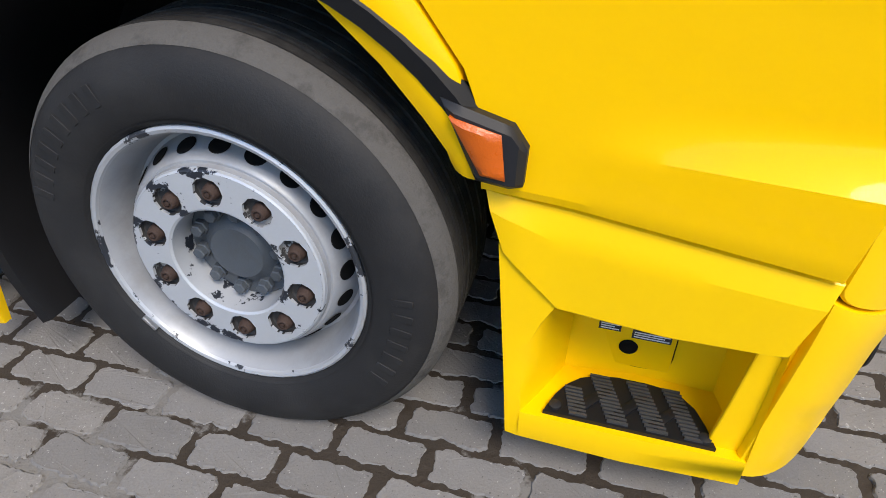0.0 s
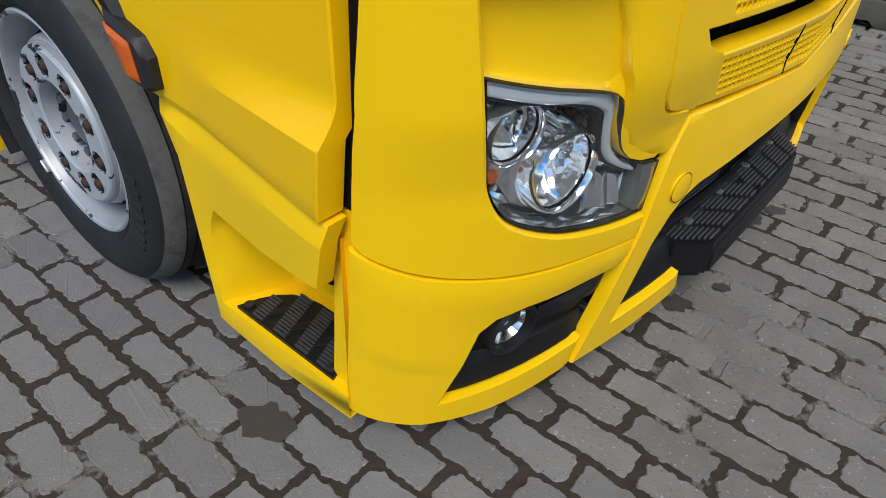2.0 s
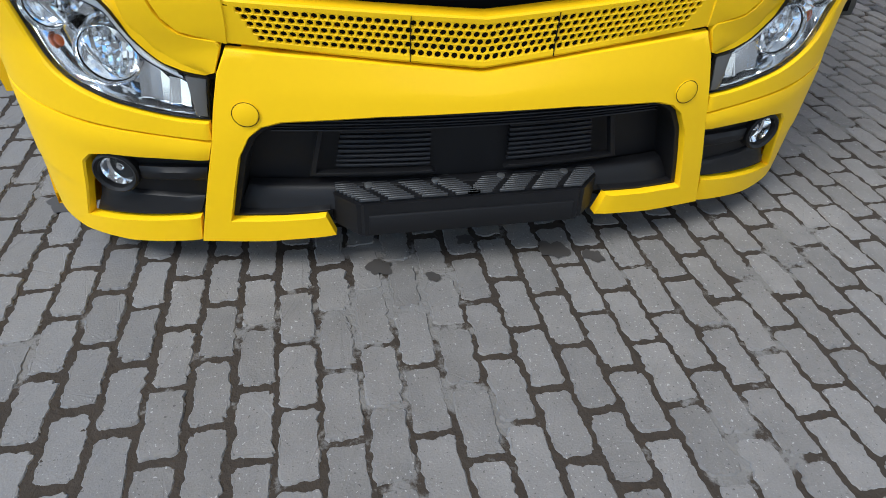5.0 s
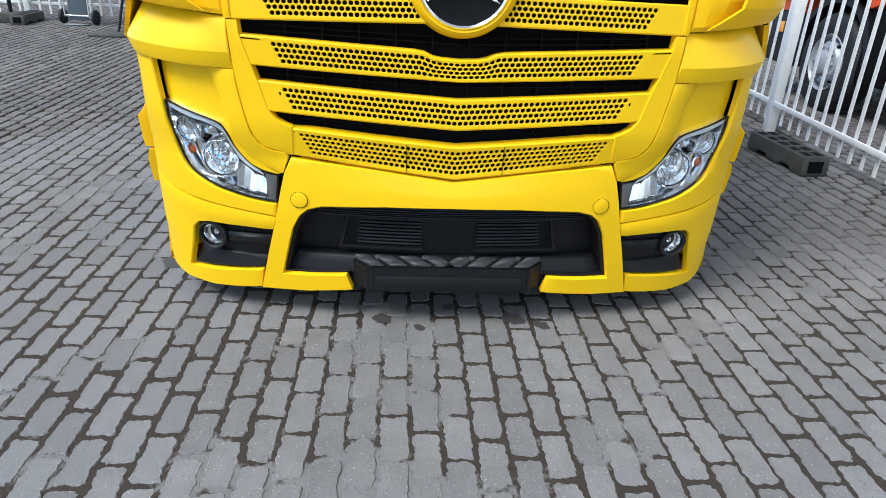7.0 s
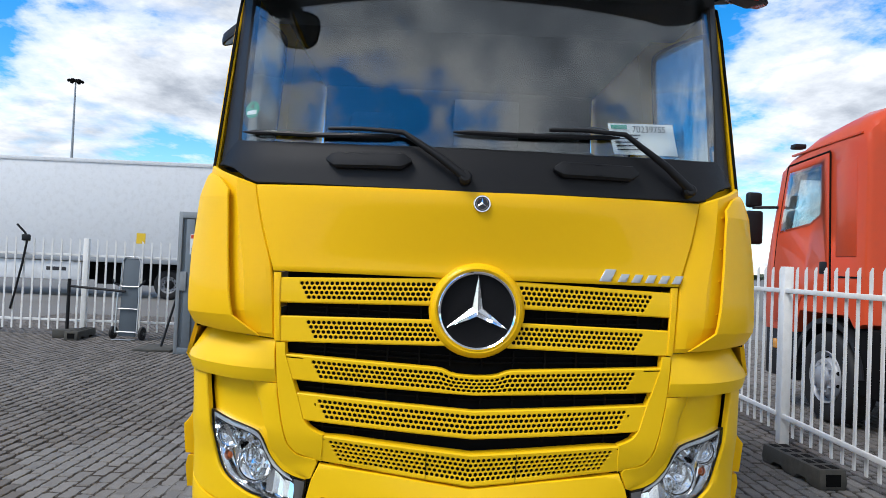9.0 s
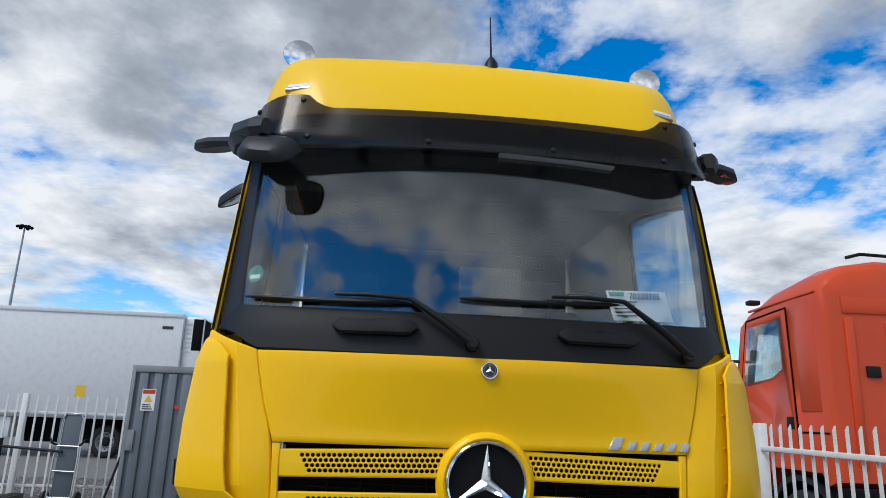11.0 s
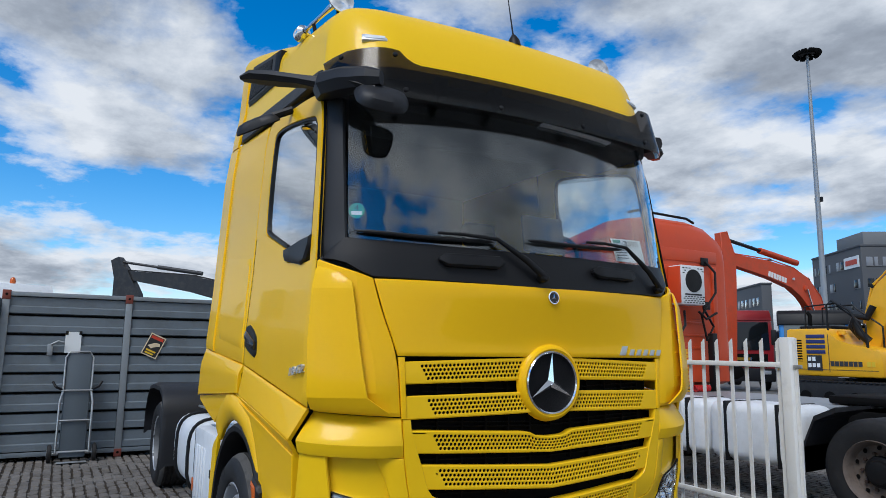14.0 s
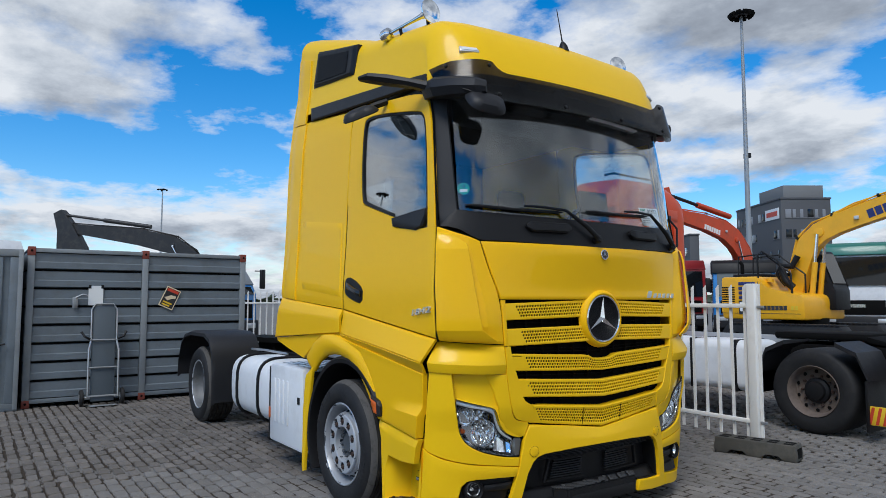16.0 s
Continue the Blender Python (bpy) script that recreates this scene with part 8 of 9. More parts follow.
# ---- other vehicles on the yard ----
def plain_truck(name, label, m, paint, roof, length=6.0, high=3.0, beacon=False, belt=1.72, cap=0.0, pane=None):
    """A forward-control truck, front to +x."""
    t = thing(name, label, "truck")
    cab = part("cab", slab([(-1.7, 0.75), (-1.7, high - 0.25), (-1.5, high), (-0.45, high), (-0.15, high - 0.45), (0.0, 1.75), (0.02, 0.75)], -1.22, 1.22, 0.07), paint, t)
    part("cab_roof", slab([(-1.72, high - 0.22), (-1.5, high + 0.02), (-0.44, high + 0.02), (-0.12, high - 0.42), (-0.2, high - 0.45), (-0.5, high - 0.15), (-1.6, high - 0.18)], -1.23, 1.23, 0.02), roof, cab)
    part("windscreen", slab([(-0.135, high - 0.50), (0.012, belt), (0.032, belt), (-0.115, high - 0.50)], -1.05, 1.05, 0), pane or DARK_GLASS, cab)
    if cap:
        part("roof_cap", slab([(-1.76, high - cap), (-1.74, high + 0.02), (-1.6, high + 0.08), (-0.5, high + 0.08), (-0.22, high - 0.05), (-0.04, high - cap)], -1.26, 1.26, 0.05), roof, cab)
    part("grille", box(0.0, 0.05, -0.95, 0.95, 1.0, 1.55, 0.02), GAP, cab)
    part("grille_badge", box(0.05, 0.06, -0.3, 0.3, 1.28, 1.40), CHROME, cab)
    part("bumper", box(-0.3, 0.10, -1.22, 1.22, 0.40, 0.95, 0.05), DARK, t)
    for s in (-1, 1):
        part("headlight", box(0.08, 0.12, s * 0.85 - 0.18, s * 0.85 + 0.18, 0.70, 0.86, 0.02), LAMP_GREY, t)
        part("side_window", box(-1.15, -0.25, s * 1.222 - 0.006, s * 1.222 + 0.006, 1.75, high - 0.45, 0.004), DARK_GLASS, cab)
        part("mirror", box(0.0, 0.10, s * 1.42 - 0.1, s * 1.42 + 0.1, 1.9, 2.5, 0.03), BLACK, t)
        part("mirror_arm", tube([(-0.08, s * 1.2, 2.45), (0.05, s * 1.42, 2.45)], 0.018, 6), BLACK, t)
        simple_wheel(t, -1.0, s * 1.2, s, 0.5, RIM, "front_wheel", shape="dome")
        simple_wheel(t, -length + 1.0, s * 1.2, s, 0.5, RIM, "rear_wheel", 0.6)
        part("chassis_rail", box(-length, -0.3, s * 0.42 - 0.04, s * 0.42 + 0.04, 0.7, 0.95), GAP, t)
    if beacon:
        part("beacon", lathe([(0.07, 0), (0.075, 0.10), (0.06, 0.17), (0.03, 0.20), (0, 0.20)], pose(-0.7, 0.3, high + 0.01), 16), AMBER, t, "orange beacon")
        part("exhaust_stack", tube([(-1.9, -0.9, 0.9), (-1.9, -0.9, high + 0.25), (-1.95, -0.95, high + 0.45), (-2.1, -1.0, high + 0.5)], 0.09, 12), BLACK, t)
    t.matrix_basis = m
    return t


plain_truck("concrete_mixer_truck", "white truck with dark green cab roof behind the digger", pose(-8.85, 23.9, 0, 0, 0, -66), WHITE, GREEN, 7.5, 3.7, belt=2.12, cap=0.42)
plain_truck("blue_truck", "blue truck cab behind the yellow digger", pose(-12.8, 23.0, 0, 0, 0, -55), BLUE, BLACK, 4.2, 3.2, cap=0.50, pane=SKY_GLASS)
plain_truck("dark_red_truck", "dark red truck cab beyond the red truck", pose(-16.1, 23.2, 0, 0, 0, -40), DARK_RED, DARK_RED, 7, 3.4)
plain_truck("white_truck", "white truck parked far beyond the fence", pose(-21.0, 9.6, 0, 0, 0, -10), WHITE, WHITE, 7, 3.3)
plain_truck("yard_tractor", "white yard tractor with orange beacon behind the containers", pose(-18.5, -3.55, 0, 0, 0, 20), WHITE, WHITE, 6, 3.2, beacon=True)
plain_truck("blue_flatbed_truck", "blue truck with guard rail behind the containers", pose(-16.5, 2.6, 0, 0, 0, 35), BLUE, GALVANISED, 7, 2.45)


# ---- diggers ----
def arm_box(points, heights, width, at=(0, 0, 0)):
    """A box-section arm along points in x, z."""
    sec = []
    n = len(points)
    for i, (x, z) in enumerate(points):
        a, b = points[max(0, i - 1)], points[min(n - 1, i + 1)]
        dx, dz = b[0] - a[0], b[1] - a[1]
        l = math.hypot(dx, dz)
        nx, nz = -dz / l, dx / l
        h = heights[i] / 2
        sec.append([(x + nx * h, -width, z + nz * h), (x + nx * h, width, z + nz * h), (x - nx * h, width, z - nz * h), (x - nx * h, -width, z - nz * h)])
    bm = loft(sec)
    bmesh.ops.bevel(bm, geom=bm.edges[:], offset=0.012, segments=1, affect="EDGES", clamp_overlap=True)
    return bm


def digger(name, label, paint, boom, boom_h, stick, m, band=None, body=True, cab_x=0.0, house_pts=None, track_x=0.0, dx=0.0, dz=0.0, ram=None, stick_h=(0.50, 0.46, 0.30, 0.22), rod=None, stick_w=0.13):
    """A tracked digger, its boom reaching to +x."""
    d = thing(name, label, "digger")
    if body:
        for s in (-1, 1):
            tr = slab([(-1.7, 0.35), (-1.5, 0.62), (1.5, 0.62), (1.7, 0.35), (1.5, 0.0), (-1.5, 0.0)], s * 1.15 - 0.25, s * 1.15 + 0.25, 0.06)
            track = part("track", moved(tr, pose(track_x, 0, 0)), RUBBER, d)
            for k in range(5):
                part("roller", lathe([(0.14, -0.27), (0.14, 0.27), (0, 0.28)], pose(track_x - 1.2 + k * 0.6, s * 1.15, 0.25, -s * 90, 0, 0), 16), GAP, track)
            for k in range(22):
                part("track_shoe", box(track_x - 1.45 + k * 0.135, track_x - 1.35 + k * 0.135, s * 1.15 - 0.27, s * 1.15 + 0.27, 0.61, 0.645, 0.008), DARK, track)
        part("turntable", lathe([(0.6, 0.55), (0.6, 0.98 + 2 * dz), (0, 0.98 + 2 * dz)], pose(track_x, 0, 0), 32), GAP, d)
        house = part("house", slab(house_pts or [(-1.35, 0.98), (-1.45, 1.25), (-1.40, 1.95), (-0.2, 2.02), (0.15, 1.62), (1.15, 1.55), (1.20, 0.98)], -1.2, 1.2, 0.08), paint, d)
        part("engine_hood", box(dx - 1.2, dx - 0.35, -0.9, 0.9, 1.98 + dz, 2.12 + dz, 0.05), BLACK, house)
        part("exhaust_pipe", tube([(dx - 1.0, -0.7, 2.0), (dx - 1.0, -0.7, 2.3), (dx - 1.06, -0.72, 2.38)], 0.05, 10), GAP, house)
        part("hood_seam", box(dx - 0.30, dx - 0.285, -1.206, -1.19, 0.85, 1.88 + dz), INK, house)
        part("base_seam", box(dx - 1.38, dx + 0.85, -1.206, -1.19, 1.0 + dz, 1.012 + dz), INK, house)
        part("side_grille", box(dx - 1.36, dx - 0.97, -1.207, -1.195, 1.2 + dz, 1.75 + dz, 0.01), GAP, house)
        for k in range(8):
            part("grille_bar", box(dx - 1.36, dx - 0.97, -1.215, -1.2, 1.22 + dz + k * 0.066, 1.245 + dz + k * 0.066), paint, house)
        for k in range(4):
            part("grille_slat", box(dx - 0.85, dx - 0.37, -1.215, -1.2, 1.40 + dz + k * 0.13, 1.49 + dz + k * 0.13, 0.005), INK_BLUE if band is INK_BLUE else INK, house)
        part("model_plate", box(dx - 0.85, dx - 0.47, -1.215, -1.2, 0.98 + dz, 1.36 + dz), LABEL_BLACK, house)
        for k, z in ((0, 1.22), (1, 1.22), (0, 1.06), (1, 1.06), (2, 1.06)):
            part("plate_bar", box(dx - 0.82 + k * 0.11, dx - 0.74 + k * 0.11, -1.220, -1.212, z + dz, z + 0.10 + dz), PAPER, house)
        for k in range(2):
            part("warning_label", box(dx + 0.60 + k * 0.10, dx + 0.68 + k * 0.10, -1.212, -1.2, 1.10 + dz, 1.22 + dz), STICKER_YELLOW, house)
        part("air_cleaner", lathe([(0.16, 0), (0.17, 0.05), (0.13, 0.12), (0.05, 0.14), (0, 0.14)], pose(dx - 0.62, -0.75, 1.95 + dz), 20), paint, house)
        part("filler_cap", lathe([(0.10, 0), (0.10, 0.09), (0.07, 0.11), (0, 0.11)], pose(dx - 0.15, -0.8, 1.88 + dz), 16), paint, house)
        part("rail_hoop", tube([(dx - 0.30, -1.15, 1.85 + dz), (dx - 0.30, -1.15, 2.62 + dz), (dx - 0.18, -1.15, 2.72 + dz), (dx + 0.25, -1.15, 2.45 + dz), (dx + 0.62, -1.15, 1.75 + dz), (dx + 0.62, -1.15, 1.35 + dz)], 0.028, 8), BLACK, house)
        for k in range(7):
            part("name_bar", box(dx - 0.26 + k * 0.11, dx - 0.17 + k * 0.11, -1.212, -1.2, 1.10 + dz, 1.22 + dz), INK, house)
        def at_cab(pts):
            return [(x + cab_x, z) for x, z in pts]

        cab = part("cab", slab(at_cab([(0.15, 1.0), (0.12, 2.62), (0.75, 2.66), (1.05, 1.75), (1.18, 1.55), (1.18, 1.0)]), 0.25, 1.18, 0.05), BLACK, d)
        for ya, yb in ((1.175, 1.19), (0.235, 0.25)):
            part("cab_window", slab(at_cab([(0.22, 1.75), (0.20, 2.52), (0.72, 2.56), (0.98, 1.75)]), ya, yb, 0.004), DARK_GLASS, cab)
        part("cab_front", slab(at_cab([(0.80, 2.55), (1.09, 1.72), (1.10, 1.74), (0.81, 2.57)]), 0.32, 1.1, 0), DARK_GLASS, cab)
        for ya in (-1.1, -0.3):
            part("hand_rail", tube([(dx - 0.9, ya, 1.9), (dx - 0.88, ya, 2.5), (dx - 0.10, ya, 2.55), (dx - 0.02, ya, 2.45), (dx + 0.50, ya, 2.05), (dx + 0.58, ya, 1.98), (dx + 0.58, ya, 1.45)], 0.022, 6), BLACK, house)
        part("hose_loom", tube([(dx + 0.1, -0.35, 1.7), (dx - 0.12, -0.4, 2.0), (dx - 0.02, -0.4, 2.25), (dx + 0.25, -0.35, 2.2), (dx + 0.40, -0.3, 2.5)], 0.085, 10), BLACK, house, "bundle of black hydraulic hoses")
        part("hose_loom", tube([(dx + 0.05, -0.5, 2.1), (dx + 0.12, -0.5, 1.82), (dx + 0.32, -0.45, 1.62)], 0.10, 10), BLACK, house)
    bo = part("boom", arm_box(boom, boom_h, 0.16), paint, d)
    i = len(boom) // 2
    lo, hi = boom[0], boom[i]
    for s in (-1, 1):
        a, b = Vector((lo[0] + 0.45, s * 0.24, lo[1] - 0.25)), Vector((hi[0], s * 0.24, hi[1] - 0.05))
        ram_ = part("boom_ram", tube([a, a.lerp(b, 0.6)], 0.075, 12), paint, bo)
        part("ram_rod", tube([a.lerp(b, 0.55), b], 0.042, 10), CHROME, ram_)
    tip, mid_ = Vector((boom[-1][0], 0, boom[-1][1])), Vector((boom[i][0], 0, boom[i][1]))
    up = Vector((0, 0, 0.34))
    ra, rb = (mid_ + up, tip + up * 0.9) if ram is None else (Vector((ram[0][0], 0, ram[0][1])), Vector((ram[1][0], 0, ram[1][1])))
    thick = 0.06 if ram is None else 0.13
    ram2 = part("stick_ram", tube([ra, ra.lerp(rb, 0.52)], thick, 10), paint, bo)
    part("ram_rod", tube([ra.lerp(rb, 0.5), rb], thick * 0.6, 8), rod or (CHROME if ram is None else paint), ram2)
    for n_, s in enumerate((-0.13, -0.07, 0.0, 0.07, 0.13)):
        pts = []
        for j, ((x, z), h) in enumerate(zip(boom, boom_h)):
            p0, p1 = boom[max(0, j - 1)], boom[min(len(boom) - 1, j + 1)]
            way = Vector((p1[0] - p0[0], p1[1] - p0[1])).normalized()
            off = h / 2 + 0.04 + 0.03 * (n_ % 2) + (0.035 * math.sin(j * 2.1 + n_) if 0 < j < len(boom) - 1 else 0)
            pts.append(Vector((x - way.y * off, s, z + way.x * off)))
        part("hose", tube(pts, 0.020, 6), BLACK if band is None else paint, bo)
        for j in range(1, len(pts) - 1, 2):
            part("hose_clamp", moved(box(-0.03, 0.03, -0.03, 0.03, -0.05, 0.03, 0.005), Matrix.Translation(pts[j])), BLACK, bo)
    for s in (-1, 1):
        part("pin_boss", lathe([(0.13, 0), (0.13, 0.035), (0.06, 0.05), (0, 0.05)], pose(mid_.x, s * 0.16, mid_.z, -90 * s, 0, 0), 16), paint, bo)
        part("work_lamp", moved(box(-0.06, 0.06, -0.03, 0.03, -0.05, 0.05, 0.015), pose(boom[-3][0], s * 0.20, boom[-3][1] - 0.05)), LAMP_GREY, bo)
    if band:
        long, start = (0.16, 0.34) if band is INK_BLUE else (0.13, 0.30)
        way = tip - mid_
        an = math.degrees(math.atan2(way.z, way.x))
        for k in range(7):
            p = mid_ + way * (start + k * (long + 0.035) / way.length)
            for s in (-1, 1):
                bar = moved(box(-long / 2, long / 2, s * 0.164 - 0.004, s * 0.164 + 0.004, -0.11, 0.11), Matrix.Translation(p) @ pose(0, 0, 0, 0, -an, 0))
                part("name_bar", bar, band, bo)
    st = part("stick", arm_box(stick, list(stick_h)[:len(stick)], stick_w), paint, d)
    e = stick[-1]
    part("bucket", slab([(e[0] - 0.1, e[1]), (e[0] + 0.35, e[1] - 0.1), (e[0] + 0.45, e[1] - 0.45), (e[0] + 0.1, e[1] - 0.62), (e[0] - 0.35, e[1] - 0.45), (e[0] - 0.2, e[1] - 0.2)], -0.4, 0.4, 0.02), GAP, st)
    d.matrix_basis = m
    return d


INK_BLUE = surface("dark_blue_print", (0.02, 0.03, 0.14), 0.5, vary=0.05)
digger("yellow_digger", "yellow tracked digger with raised boom", EXC_YELLOW, [(0.66, 1.42), (0.74, 1.95), (0.86, 2.45), (1.02, 2.82), (1.34, 3.12), (1.78, 3.31), (2.32, 3.48), (2.92, 3.65), (5.2, 4.3)], [0.34, 0.44, 0.52, 0.56, 0.55, 0.53, 0.53, 0.54, 0.34],
       [(4.9, 4.6), (5.25, 4.3), (5.5, 2.6), (5.6, 0.62)], pose(-9.6, 19.6, 0.0, 0, 0, 2) @ Matrix.Diagonal((1.22, 1.22, 1.22, 1)), INK_BLUE, cab_x=0.36,
       house_pts=[(-0.93, 0.74), (-0.99, 1.0), (-0.96, 1.93), (0.13, 1.93), (0.34, 1.56), (1.30, 1.42), (1.37, 1.30), (1.37, 0.74)], track_x=0.8, dx=0.42, dz=-0.10)
digger("orange_digger", "orange-red tracked digger with lowered stick", EXC_ORANGE, [(2.20, 1.75), (2.60, 2.85), (3.05, 3.72), (3.65, 4.34), (4.45, 4.74), (5.8, 5.01), (7.9, 5.25)], [0.50, 0.72, 0.92, 0.98, 0.86, 0.70, 0.44],
       [(8.45, 6.35), (8.22, 5.35), (8.20, 3.4), (8.28, 1.2)], pose(-14.45, 28.9, 0, 0, 0, -92.5), PAPER, ram=((3.9, 5.42), (8.38, 6.12)), stick_h=(0.40, 0.80, 0.58, 0.42), rod=DARK, stick_w=0.16)
digger("grey_digger", "dark grey digger boom rising behind the containers", EXC_GREY, [(-0.9, 1.9), (-0.5, 3.2), (0.2, 4.15), (1.25, 4.85), (3.3, 5.36), (7.6, 5.92)], [0.7, 0.9, 1.0, 1.05, 1.0, 0.55],
       [(8.45, 6.95), (7.95, 5.95), (7.55, 4.6), (7.2, 0.75)], pose(-38.5, 7.2, 0, 0, 0, -128), ram=((2.7, 6.0), (8.35, 6.8)), stick_h=(0.55, 1.0, 1.75, 0.9), stick_w=0.28)


# ---- far buildings and masts ----
def office():
    o = thing("office_building", "dark grey five-storey office block with small windows", "building")
    wide, deep, z1 = 16.6, 8.2, 18.2
    part("wall", box(-wide, 0, 0, deep, 0, z1, 0.05), FACADE, o)
    part("roof_storey", box(-9.0, -0.6, 0.8, deep - 0.8, z1, z1 + 2.4, 0.05), FACADE_LIGHT, o)
    part("parapet", box(-wide - 0.1, 0.1, -0.1, deep + 0.1, z1, z1 + 0.3, 0.03), FACADE, o)
    part("wall_sign", box(-5.2, -0.6, -0.10, 0.02, 15.1, 16.9), PAPER, o)
    part("wall_sign_bar", box(-4.7, -1.1, -0.14, -0.08, 15.6, 16.4), STICKER_RED, o)
    rnd = random.Random(4)
    for f in range(5):
        z = 1.8 + f * 3.35
        for k in range(12):
            x = -wide + 0.8 + k * 1.32
            if rnd.random() < 0.28 or (f == 4 and x > -6.5):
                continue
            broad = 0.95 if rnd.random() < 0.25 else 0.5
            win = part("window", box(x, x + broad, -0.05, 0.1, z, z + 1.35, 0.02), DARK_GLASS if rnd.random() < 0.55 else WINDOW_PALE, o)
            part("sill", box(x - 0.05, x + broad + 0.05, -0.10, 0.02, z - 0.10, z - 0.01), FACADE_LIGHT, win)
        for k in range(6):
            if rnd.random() < 0.2:
                continue
            y = 0.7 + k * 1.22
            win = part("window", box(-0.1, 0.05, y, y + (0.95 if k % 3 == 0 else 0.5), z, z + 1.35, 0.02), WINDOW_PALE if rnd.random() < 0.6 else DARK_GLASS, o)
            part("sill", box(-0.02, 0.10, y - 0.05, y + 1.0, z - 0.10, z - 0.01), FACADE_LIGHT, win)
    o.matrix_basis = pose(-55, 104.5, 0, 0, 0, -34.8)
    wing = thing("office_wing", "dark grey lower office block with small windows", "building")
    part("wall", box(-14, 0, 0, 1.6, 0, 12.6, 0.05), FACADE, wing)
    part("parapet", box(-14.1, 0.1, -0.1, 1.7, 12.6, 12.9, 0.03), FACADE, wing)
    for f in range(3):
        for k in range(7):
            part("window", box(-13 + k * 1.8, -12 + k * 1.8, -0.04, 0.1, 2.6 + f * 3.3, 4.0 + f * 3.3, 0.02), WINDOW_PALE if (f + k) % 3 == 0 else SIDE_GLASS, wing)
    wing.matrix_basis = pose(-66, 95.5, 0, 0, 0, -34.8)
    shed = thing("low_shed", "low white shed with dark slatted front before the office", "shed")
    part("wall", box(-14, 0, 0, 8, 0, 5.2, 0.05), WHITE, shed)
    for k in range(9):
        part("slat", box(-13.5, -0.5, -0.06, 0.02, 2.6 + k * 0.27, 2.72 + k * 0.27), DARK, shed)
    shed.matrix_basis = pose(-33, 72, 0, 0, 0, -34.8)


WINDOW_PALE = surface("pale_window_blind", (0.22, 0.23, 0.25), 0.3, coat=0.5, vary=0.1)
FACADE_LIGHT = surface("mid_grey_cladding", (0.17, 0.175, 0.18), 0.7, vary=0.12, scale=0.6)
office()


def mast(m, high, lamps, group="floodlight masts"):
    p = thing("floodlight_mast", "tall galvanised floodlight mast", "light mast", group=group)
    part("pole", tube([(0, 0, 0), (0, 0, high * 0.5), (0, 0, high)], [0.0095 * high, 0.0075 * high, 0.0042 * high], 10), GALVANISED, p)
    part("platform", lathe([(0.012 * high, 0), (0.028 * high, 0.006 * high), (0.028 * high, 0.010 * high), (0, 0.010 * high)], pose(0, 0, high), 16), DARK, p)
    for k in range(lamps):
        a = 2 * math.pi * k / lamps
        r = 0.034 * high
        part("floodlight", moved(box(-0.007 * high, 0.007 * high, -0.008 * high, 0.008 * high, -0.008 * high, 0.006 * high, 0.002 * high), pose(r * math.cos(a), r * math.sin(a), high + 0.004 * high, 0, 30, math.degrees(a))), GAP, p)
    part("junction_box", box(-0.012 * high, 0.012 * high, 0.004 * high, 0.010 * high, high * 0.525, high * 0.54), DARK, p)
    p.matrix_basis = m
    return p


mast(pose(-27.0, 47.5, 0), 25.0, 10)
mast(pose(-112.0, 21.0, 0), 19.5, 4)
mast(pose(-66.0, -36.5, 0), 18.5, 6)

treeline_bm = bmesh.new()
rnd = random.Random(9)
for k in range(900):
    a = radians(60 + 240 * rnd.random())
    r = 300 + 60 * rnd.random()
    h = 3 + 6 * rnd.random() * (0.5 + 0.5 * math.sin(a * 9))
    c = Vector((r * math.cos(a), r * math.sin(a), h * 0.5))
    v = [treeline_bm.verts.new(c + Vector((rnd.uniform(-6, 6), rnd.uniform(-6, 6), rnd.uniform(-0.5, 0.5) * h))) for _ in range(4)]
    for f in ((0, 1, 2), (0, 2, 3), (0, 3, 1), (1, 3, 2)):
        treeline_bm.faces.new([v[i] for i in f])
LEAF = surface("distant_foliage", (0.045, 0.06, 0.03), 0.9, vary=0.4, scale=0.05)
single("tree_line", treeline_bm, LEAF, "low distant row of trees and sheds on the horizon", "trees", kind="stuff", angle=10)


# ---- paving: wavy concrete blocks in running bond along the truck ----
LONG, WIDE = 0.2255, 0.1075


def joint_line(x, row):
    """How far the joint under a row strays at x: both neighbours follow it."""
    return 0.0046 * noise.noise((x * 15, row * 5.3, 1.5)) + 0.0044 * noise.noise((x * 38, row * 5.3, 6.5))


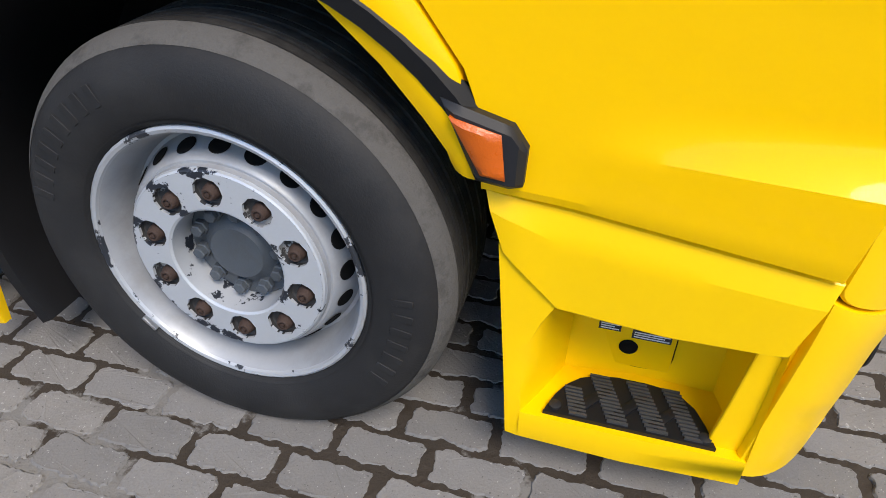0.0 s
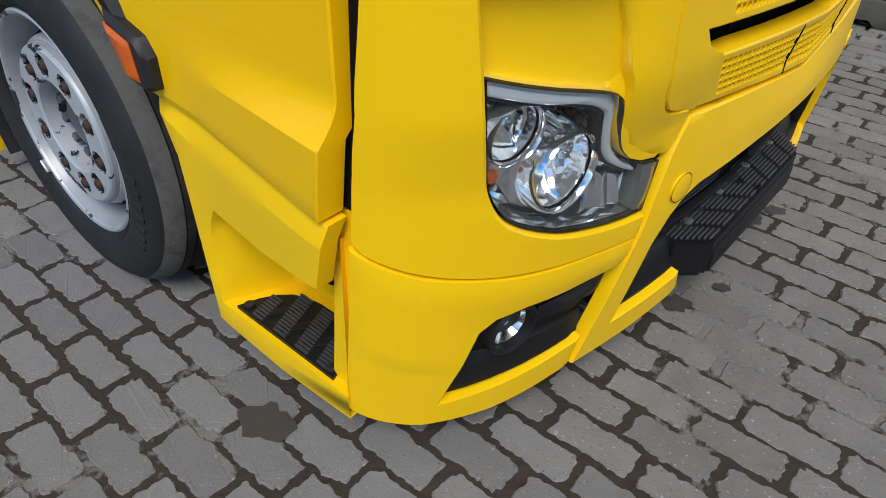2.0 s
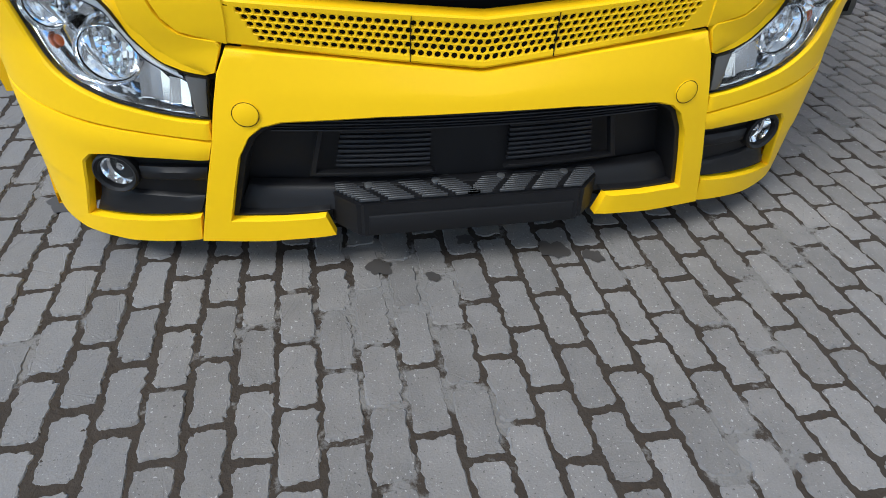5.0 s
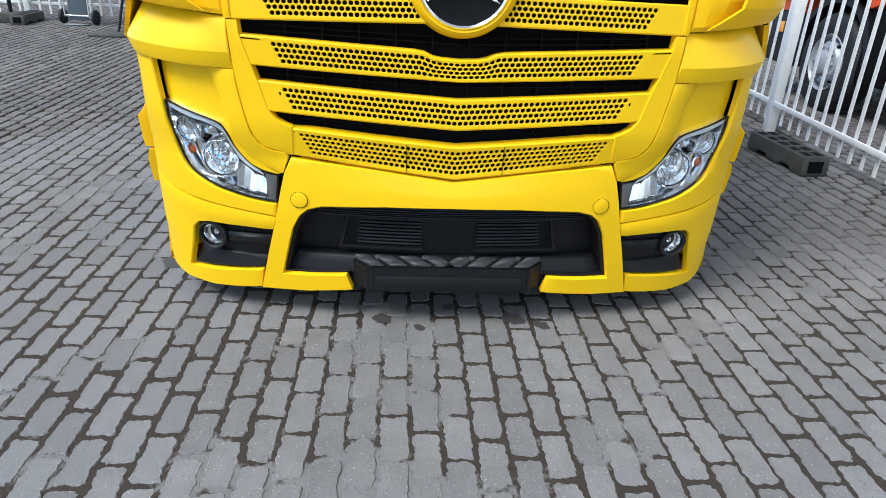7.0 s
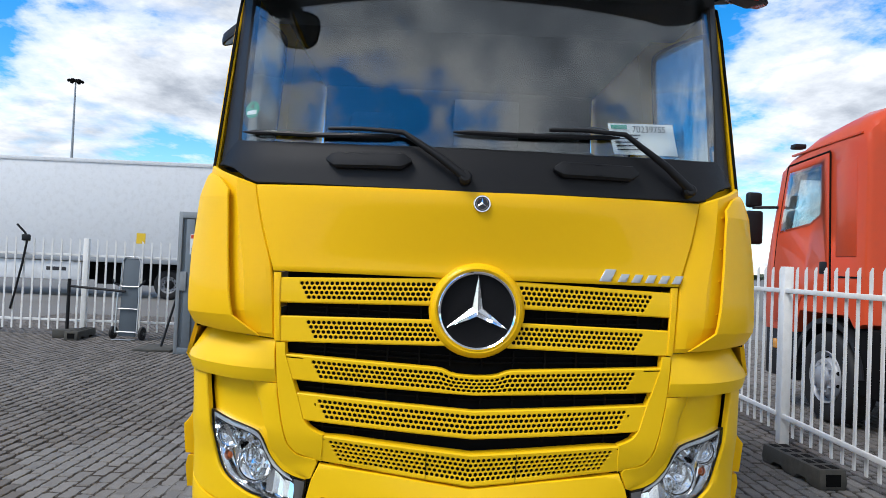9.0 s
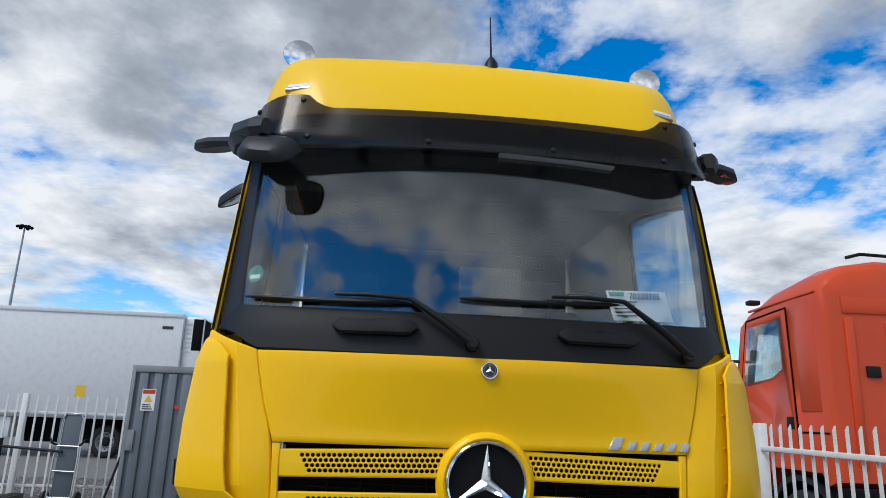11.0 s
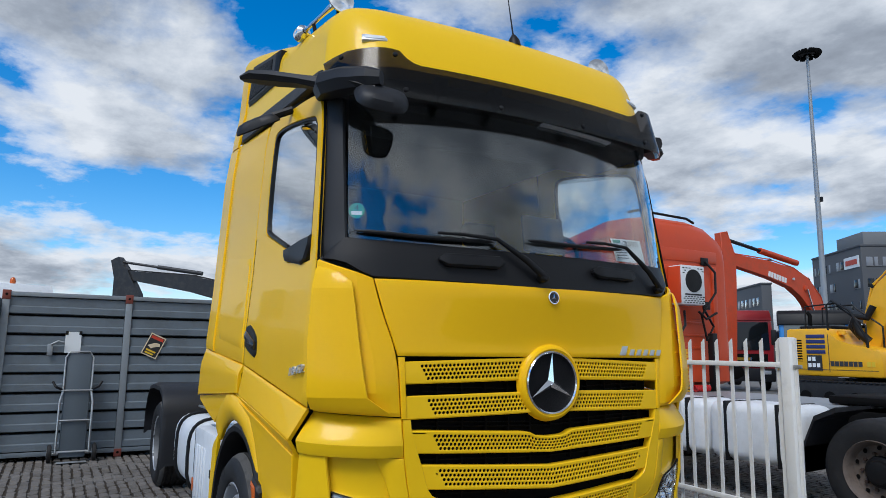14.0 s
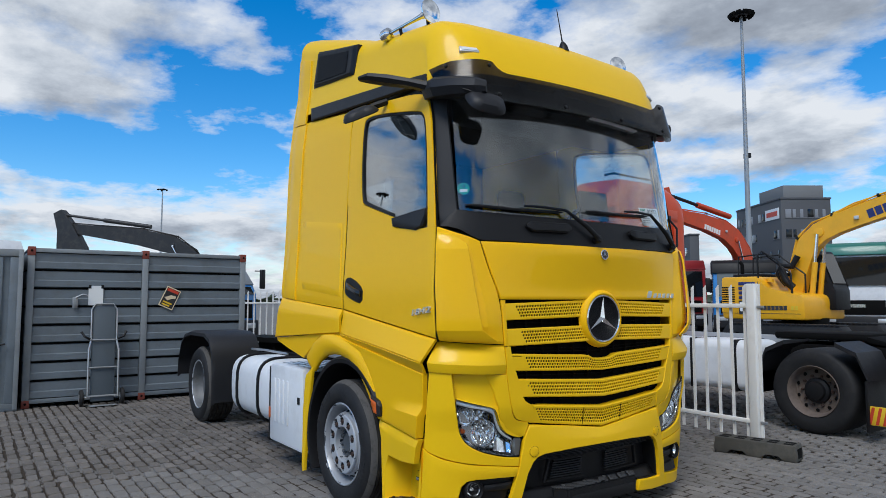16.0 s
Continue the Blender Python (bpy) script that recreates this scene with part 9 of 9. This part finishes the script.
def paver_shape(row, col, x, y, step, gap, turn):
    """One worn block: sides that follow the wavy joints, nibbled edges and blunt corners. Its points lie about its own centre."""
    r = random.Random(row * 1000 + col)
    a, b = LONG / 2, WIDE / 2
    wear = gap * (1 + 0.5 * noise.noise((x * 1.6, y * 1.6, 2.2)))
    nx, ny = max(2, round(2 * a / step)), max(1, round(2 * b / step))
    path = [(-1 + 2 * k / nx, -1) for k in range(nx)] + [(1, -1 + 2 * k / ny) for k in range(ny)] + [(1 - 2 * k / nx, 1) for k in range(nx)] + [(-1, 1 - 2 * k / ny) for k in range(ny)]
    broken = r.choice(((-1, -1), (-1, 1), (1, -1), (1, 1), None, None, None))
    side = [wear * r.uniform(0.7, 1.25) for _ in range(4)]
    out = []
    for u, v in path:
        px, py = u * a, v * b
        bite = 0.0070 * noise.noise(((x + px) * 36, (y + py) * 36, row * 0.7 + col * 1.3)) + 0.0035 * noise.noise(((x + px) * 95, (y + py) * 95, 4.4)) + r.uniform(-0.0012, 0.0012)
        ex = (a - side[0 if u < 0 else 1] * 1.35) + 0.0035 * noise.noise(((y + py) * 24, col * 3.1 + row * 7.7, 0.5)) + bite
        ey = (b - side[2 if v < 0 else 3])
        qx, qy = u * ex, v * (ey + (bite if abs(v) == 1 else 0.0)) + joint_line(x + px, row + (1 if v > 0 else 0))
        du, dv = (1 - abs(u)) * a, (1 - abs(v)) * b
        near = max(0.0, 1 - (du + dv) / 0.014)
        cut = (0.013 if broken and (u > 0) == (broken[0] > 0) and (v > 0) == (broken[1] > 0) else 0.0040) * near
        out.append((qx - cut * (1 if u > 0 else -1), qy - cut * (1 if v > 0 else -1)))
    n = len(out)
    c, s = math.cos(turn), math.sin(turn)
    out = [(c * px - s * py, s * px + c * py) for px, py in out]
    verts = [(px, py, -0.02) for px, py in out] + [(px, py, -0.0062) for px, py in out]
    verts += [(px * (1 - r.uniform(0.003, 0.006) / a), py * (1 - r.uniform(0.003, 0.006) / b), r.uniform(-0.0010, 0.0006)) for px, py in out]
    faces = []
    for k in range(n):
        j = (k + 1) % n
        faces += [(k, j, n + j, n + k), (n + k, n + j, 2 * n + j, 2 * n + k)]
    faces.append(tuple(range(2 * n, 3 * n)))
    return verts, faces


def lay():
    rnd = random.Random(21)
    fields, pieces = {"paver_field": ([], [], PAVER_FIELD, "worn grey interlocking concrete pavers"), "outer_pavers": ([], [], PAVER_OUTER, "darker brown-grey concrete pavers further off")}, 0
    coarse = [paver_shape(900 + k, 3 * k, 0.3 * k, 0.2 * k, 0.045, 0.0125, 0.0) for k in range(24)]
    for row in range(-84, 92):
        y = row * WIDE
        shift = (row % 2) * 0.5 * LONG + 0.02 * math.sin(row * 1.7)
        for col in range(-62, 27):
            x = col * LONG + shift
            dz, turn, k = rnd.uniform(-0.0014, 0.0020), rnd.uniform(-0.012, 0.012), rnd.randrange(24)
            if -3.2 < x < 2.2 and -3.2 < y < 2.8:
                v, f = paver_shape(row, col, x, y, 0.0088, 0.0076, turn)
                if pieces < 300 and -1.9 < x < 0.9 and -1.95 < y < -0.95:
                    me = bpy.data.meshes.new("paver")
                    me.from_pydata(v, [], f)
                    me.materials.append(PAVER)
                    ob = new("paver", me)
                    ob.parent = ground
                    ob.matrix_parent_inverse = Matrix.Identity(4)
                    ob.matrix_basis = Matrix.Translation((x, y, dz))
                    pieces += 1
                    continue
            else:
                v, f = coarse[k]
            verts, faces, _, _ = fields["paver_field" if -2.8 < x + 0.5 * math.sin(y * 2.1) and -2.9 < y + 0.4 * math.sin(x * 1.7) else "outer_pavers"]
            base = len(verts)
            verts += [(x + px, y + py, pz + dz) for px, py, pz in v]
            faces += [tuple(i + base for i in q) for q in f]
    for name, (verts, faces, material, label) in fields.items():
        me = bpy.data.meshes.new(name)
        me.from_pydata(verts, [], faces)
        me.materials.append(material)
        ob = new(name, me)
        ob.parent = ground
        tagged(ob, label, kind="stuff")


lay()


def dirt_fill():
    """Dirt that fills the joints to an uneven height, so that it creeps over the edges of the blocks."""
    x0, x1, y0, y1, d = -2.4, 1.6, -2.7, 2.2, 0.0125
    nx, ny = int((x1 - x0) / d), int((y1 - y0) / d)
    verts = []
    for j in range(ny + 1):
        for i in range(nx + 1):
            x, y = x0 + i * d, y0 + j * d
            n = noise.noise((x * 22, y * 22, 0.5)) * 0.0042 + noise.noise((x * 60, y * 60, 3.1)) * 0.0022 + noise.noise((x * 1.7, y * 1.7, 7.7)) * 0.0012
            edge = min(1.0, min(i, nx - i, j, ny - j) / 6)
            verts.append((x, y, min(-0.0022, -0.0040 + n) - 0.01 * (1 - edge)))
    faces = [(j * (nx + 1) + i, j * (nx + 1) + i + 1, (j + 1) * (nx + 1) + i + 1, (j + 1) * (nx + 1) + i) for j in range(ny) for i in range(nx)]
    me = bpy.data.meshes.new("joint_dirt")
    me.from_pydata(verts, [], faces)
    me.materials.append(JOINT)
    ob = new("joint_dirt", me)
    ob.parent = ground
    tagged(ob, "brown dirt filling the joints between pavers", kind="stuff")


dirt_fill()

far_bm = bmesh.new()
for x0, x1, y0, y1 in ((-400, -14.05, -400, 400), (-14.05, 6.1, 9.95, 400), (-14.05, 6.1, -400, -9.1), (6.1, 400, -400, 400)):
    v = [far_bm.verts.new(p) for p in ((x0, y0, -0.004), (x1, y0, -0.004), (x1, y1, -0.004), (x0, y1, -0.004))]
    far_bm.faces.new(v)
single("pavement", far_bm, PAVER_FAR, "grey paved yard stretching away", "pavement", kind="structure")

# oil drips and damp patches
stain_rnd = random.Random(3)
for x, y, r in ((-0.09, -0.28, 0.036), (-0.02, -0.12, 0.020), (-0.10, 0.30, 0.042), (-0.05, 0.42, 0.03), (-0.62, -1.335, 0.055), (-0.20, 0.02, 0.026)):
    bm = bmesh.new()
    ring = []
    for k in range(22):
        a = 2 * math.pi * k / 22
        rr = r * (1 + 0.18 * math.sin(2 * a + x * 9) + 0.12 * math.sin(5 * a + y * 7) + stain_rnd.uniform(-0.16, 0.16))
        ring.append(bm.verts.new((x + rr * math.cos(a) * 1.2, y + rr * math.sin(a), 0.0034)))
    bm.faces.new(ring)
    single("oil_stain", bm, WET, "dark irregular oil drip on the pavers", "stain", group="oil drips", kind="structure")
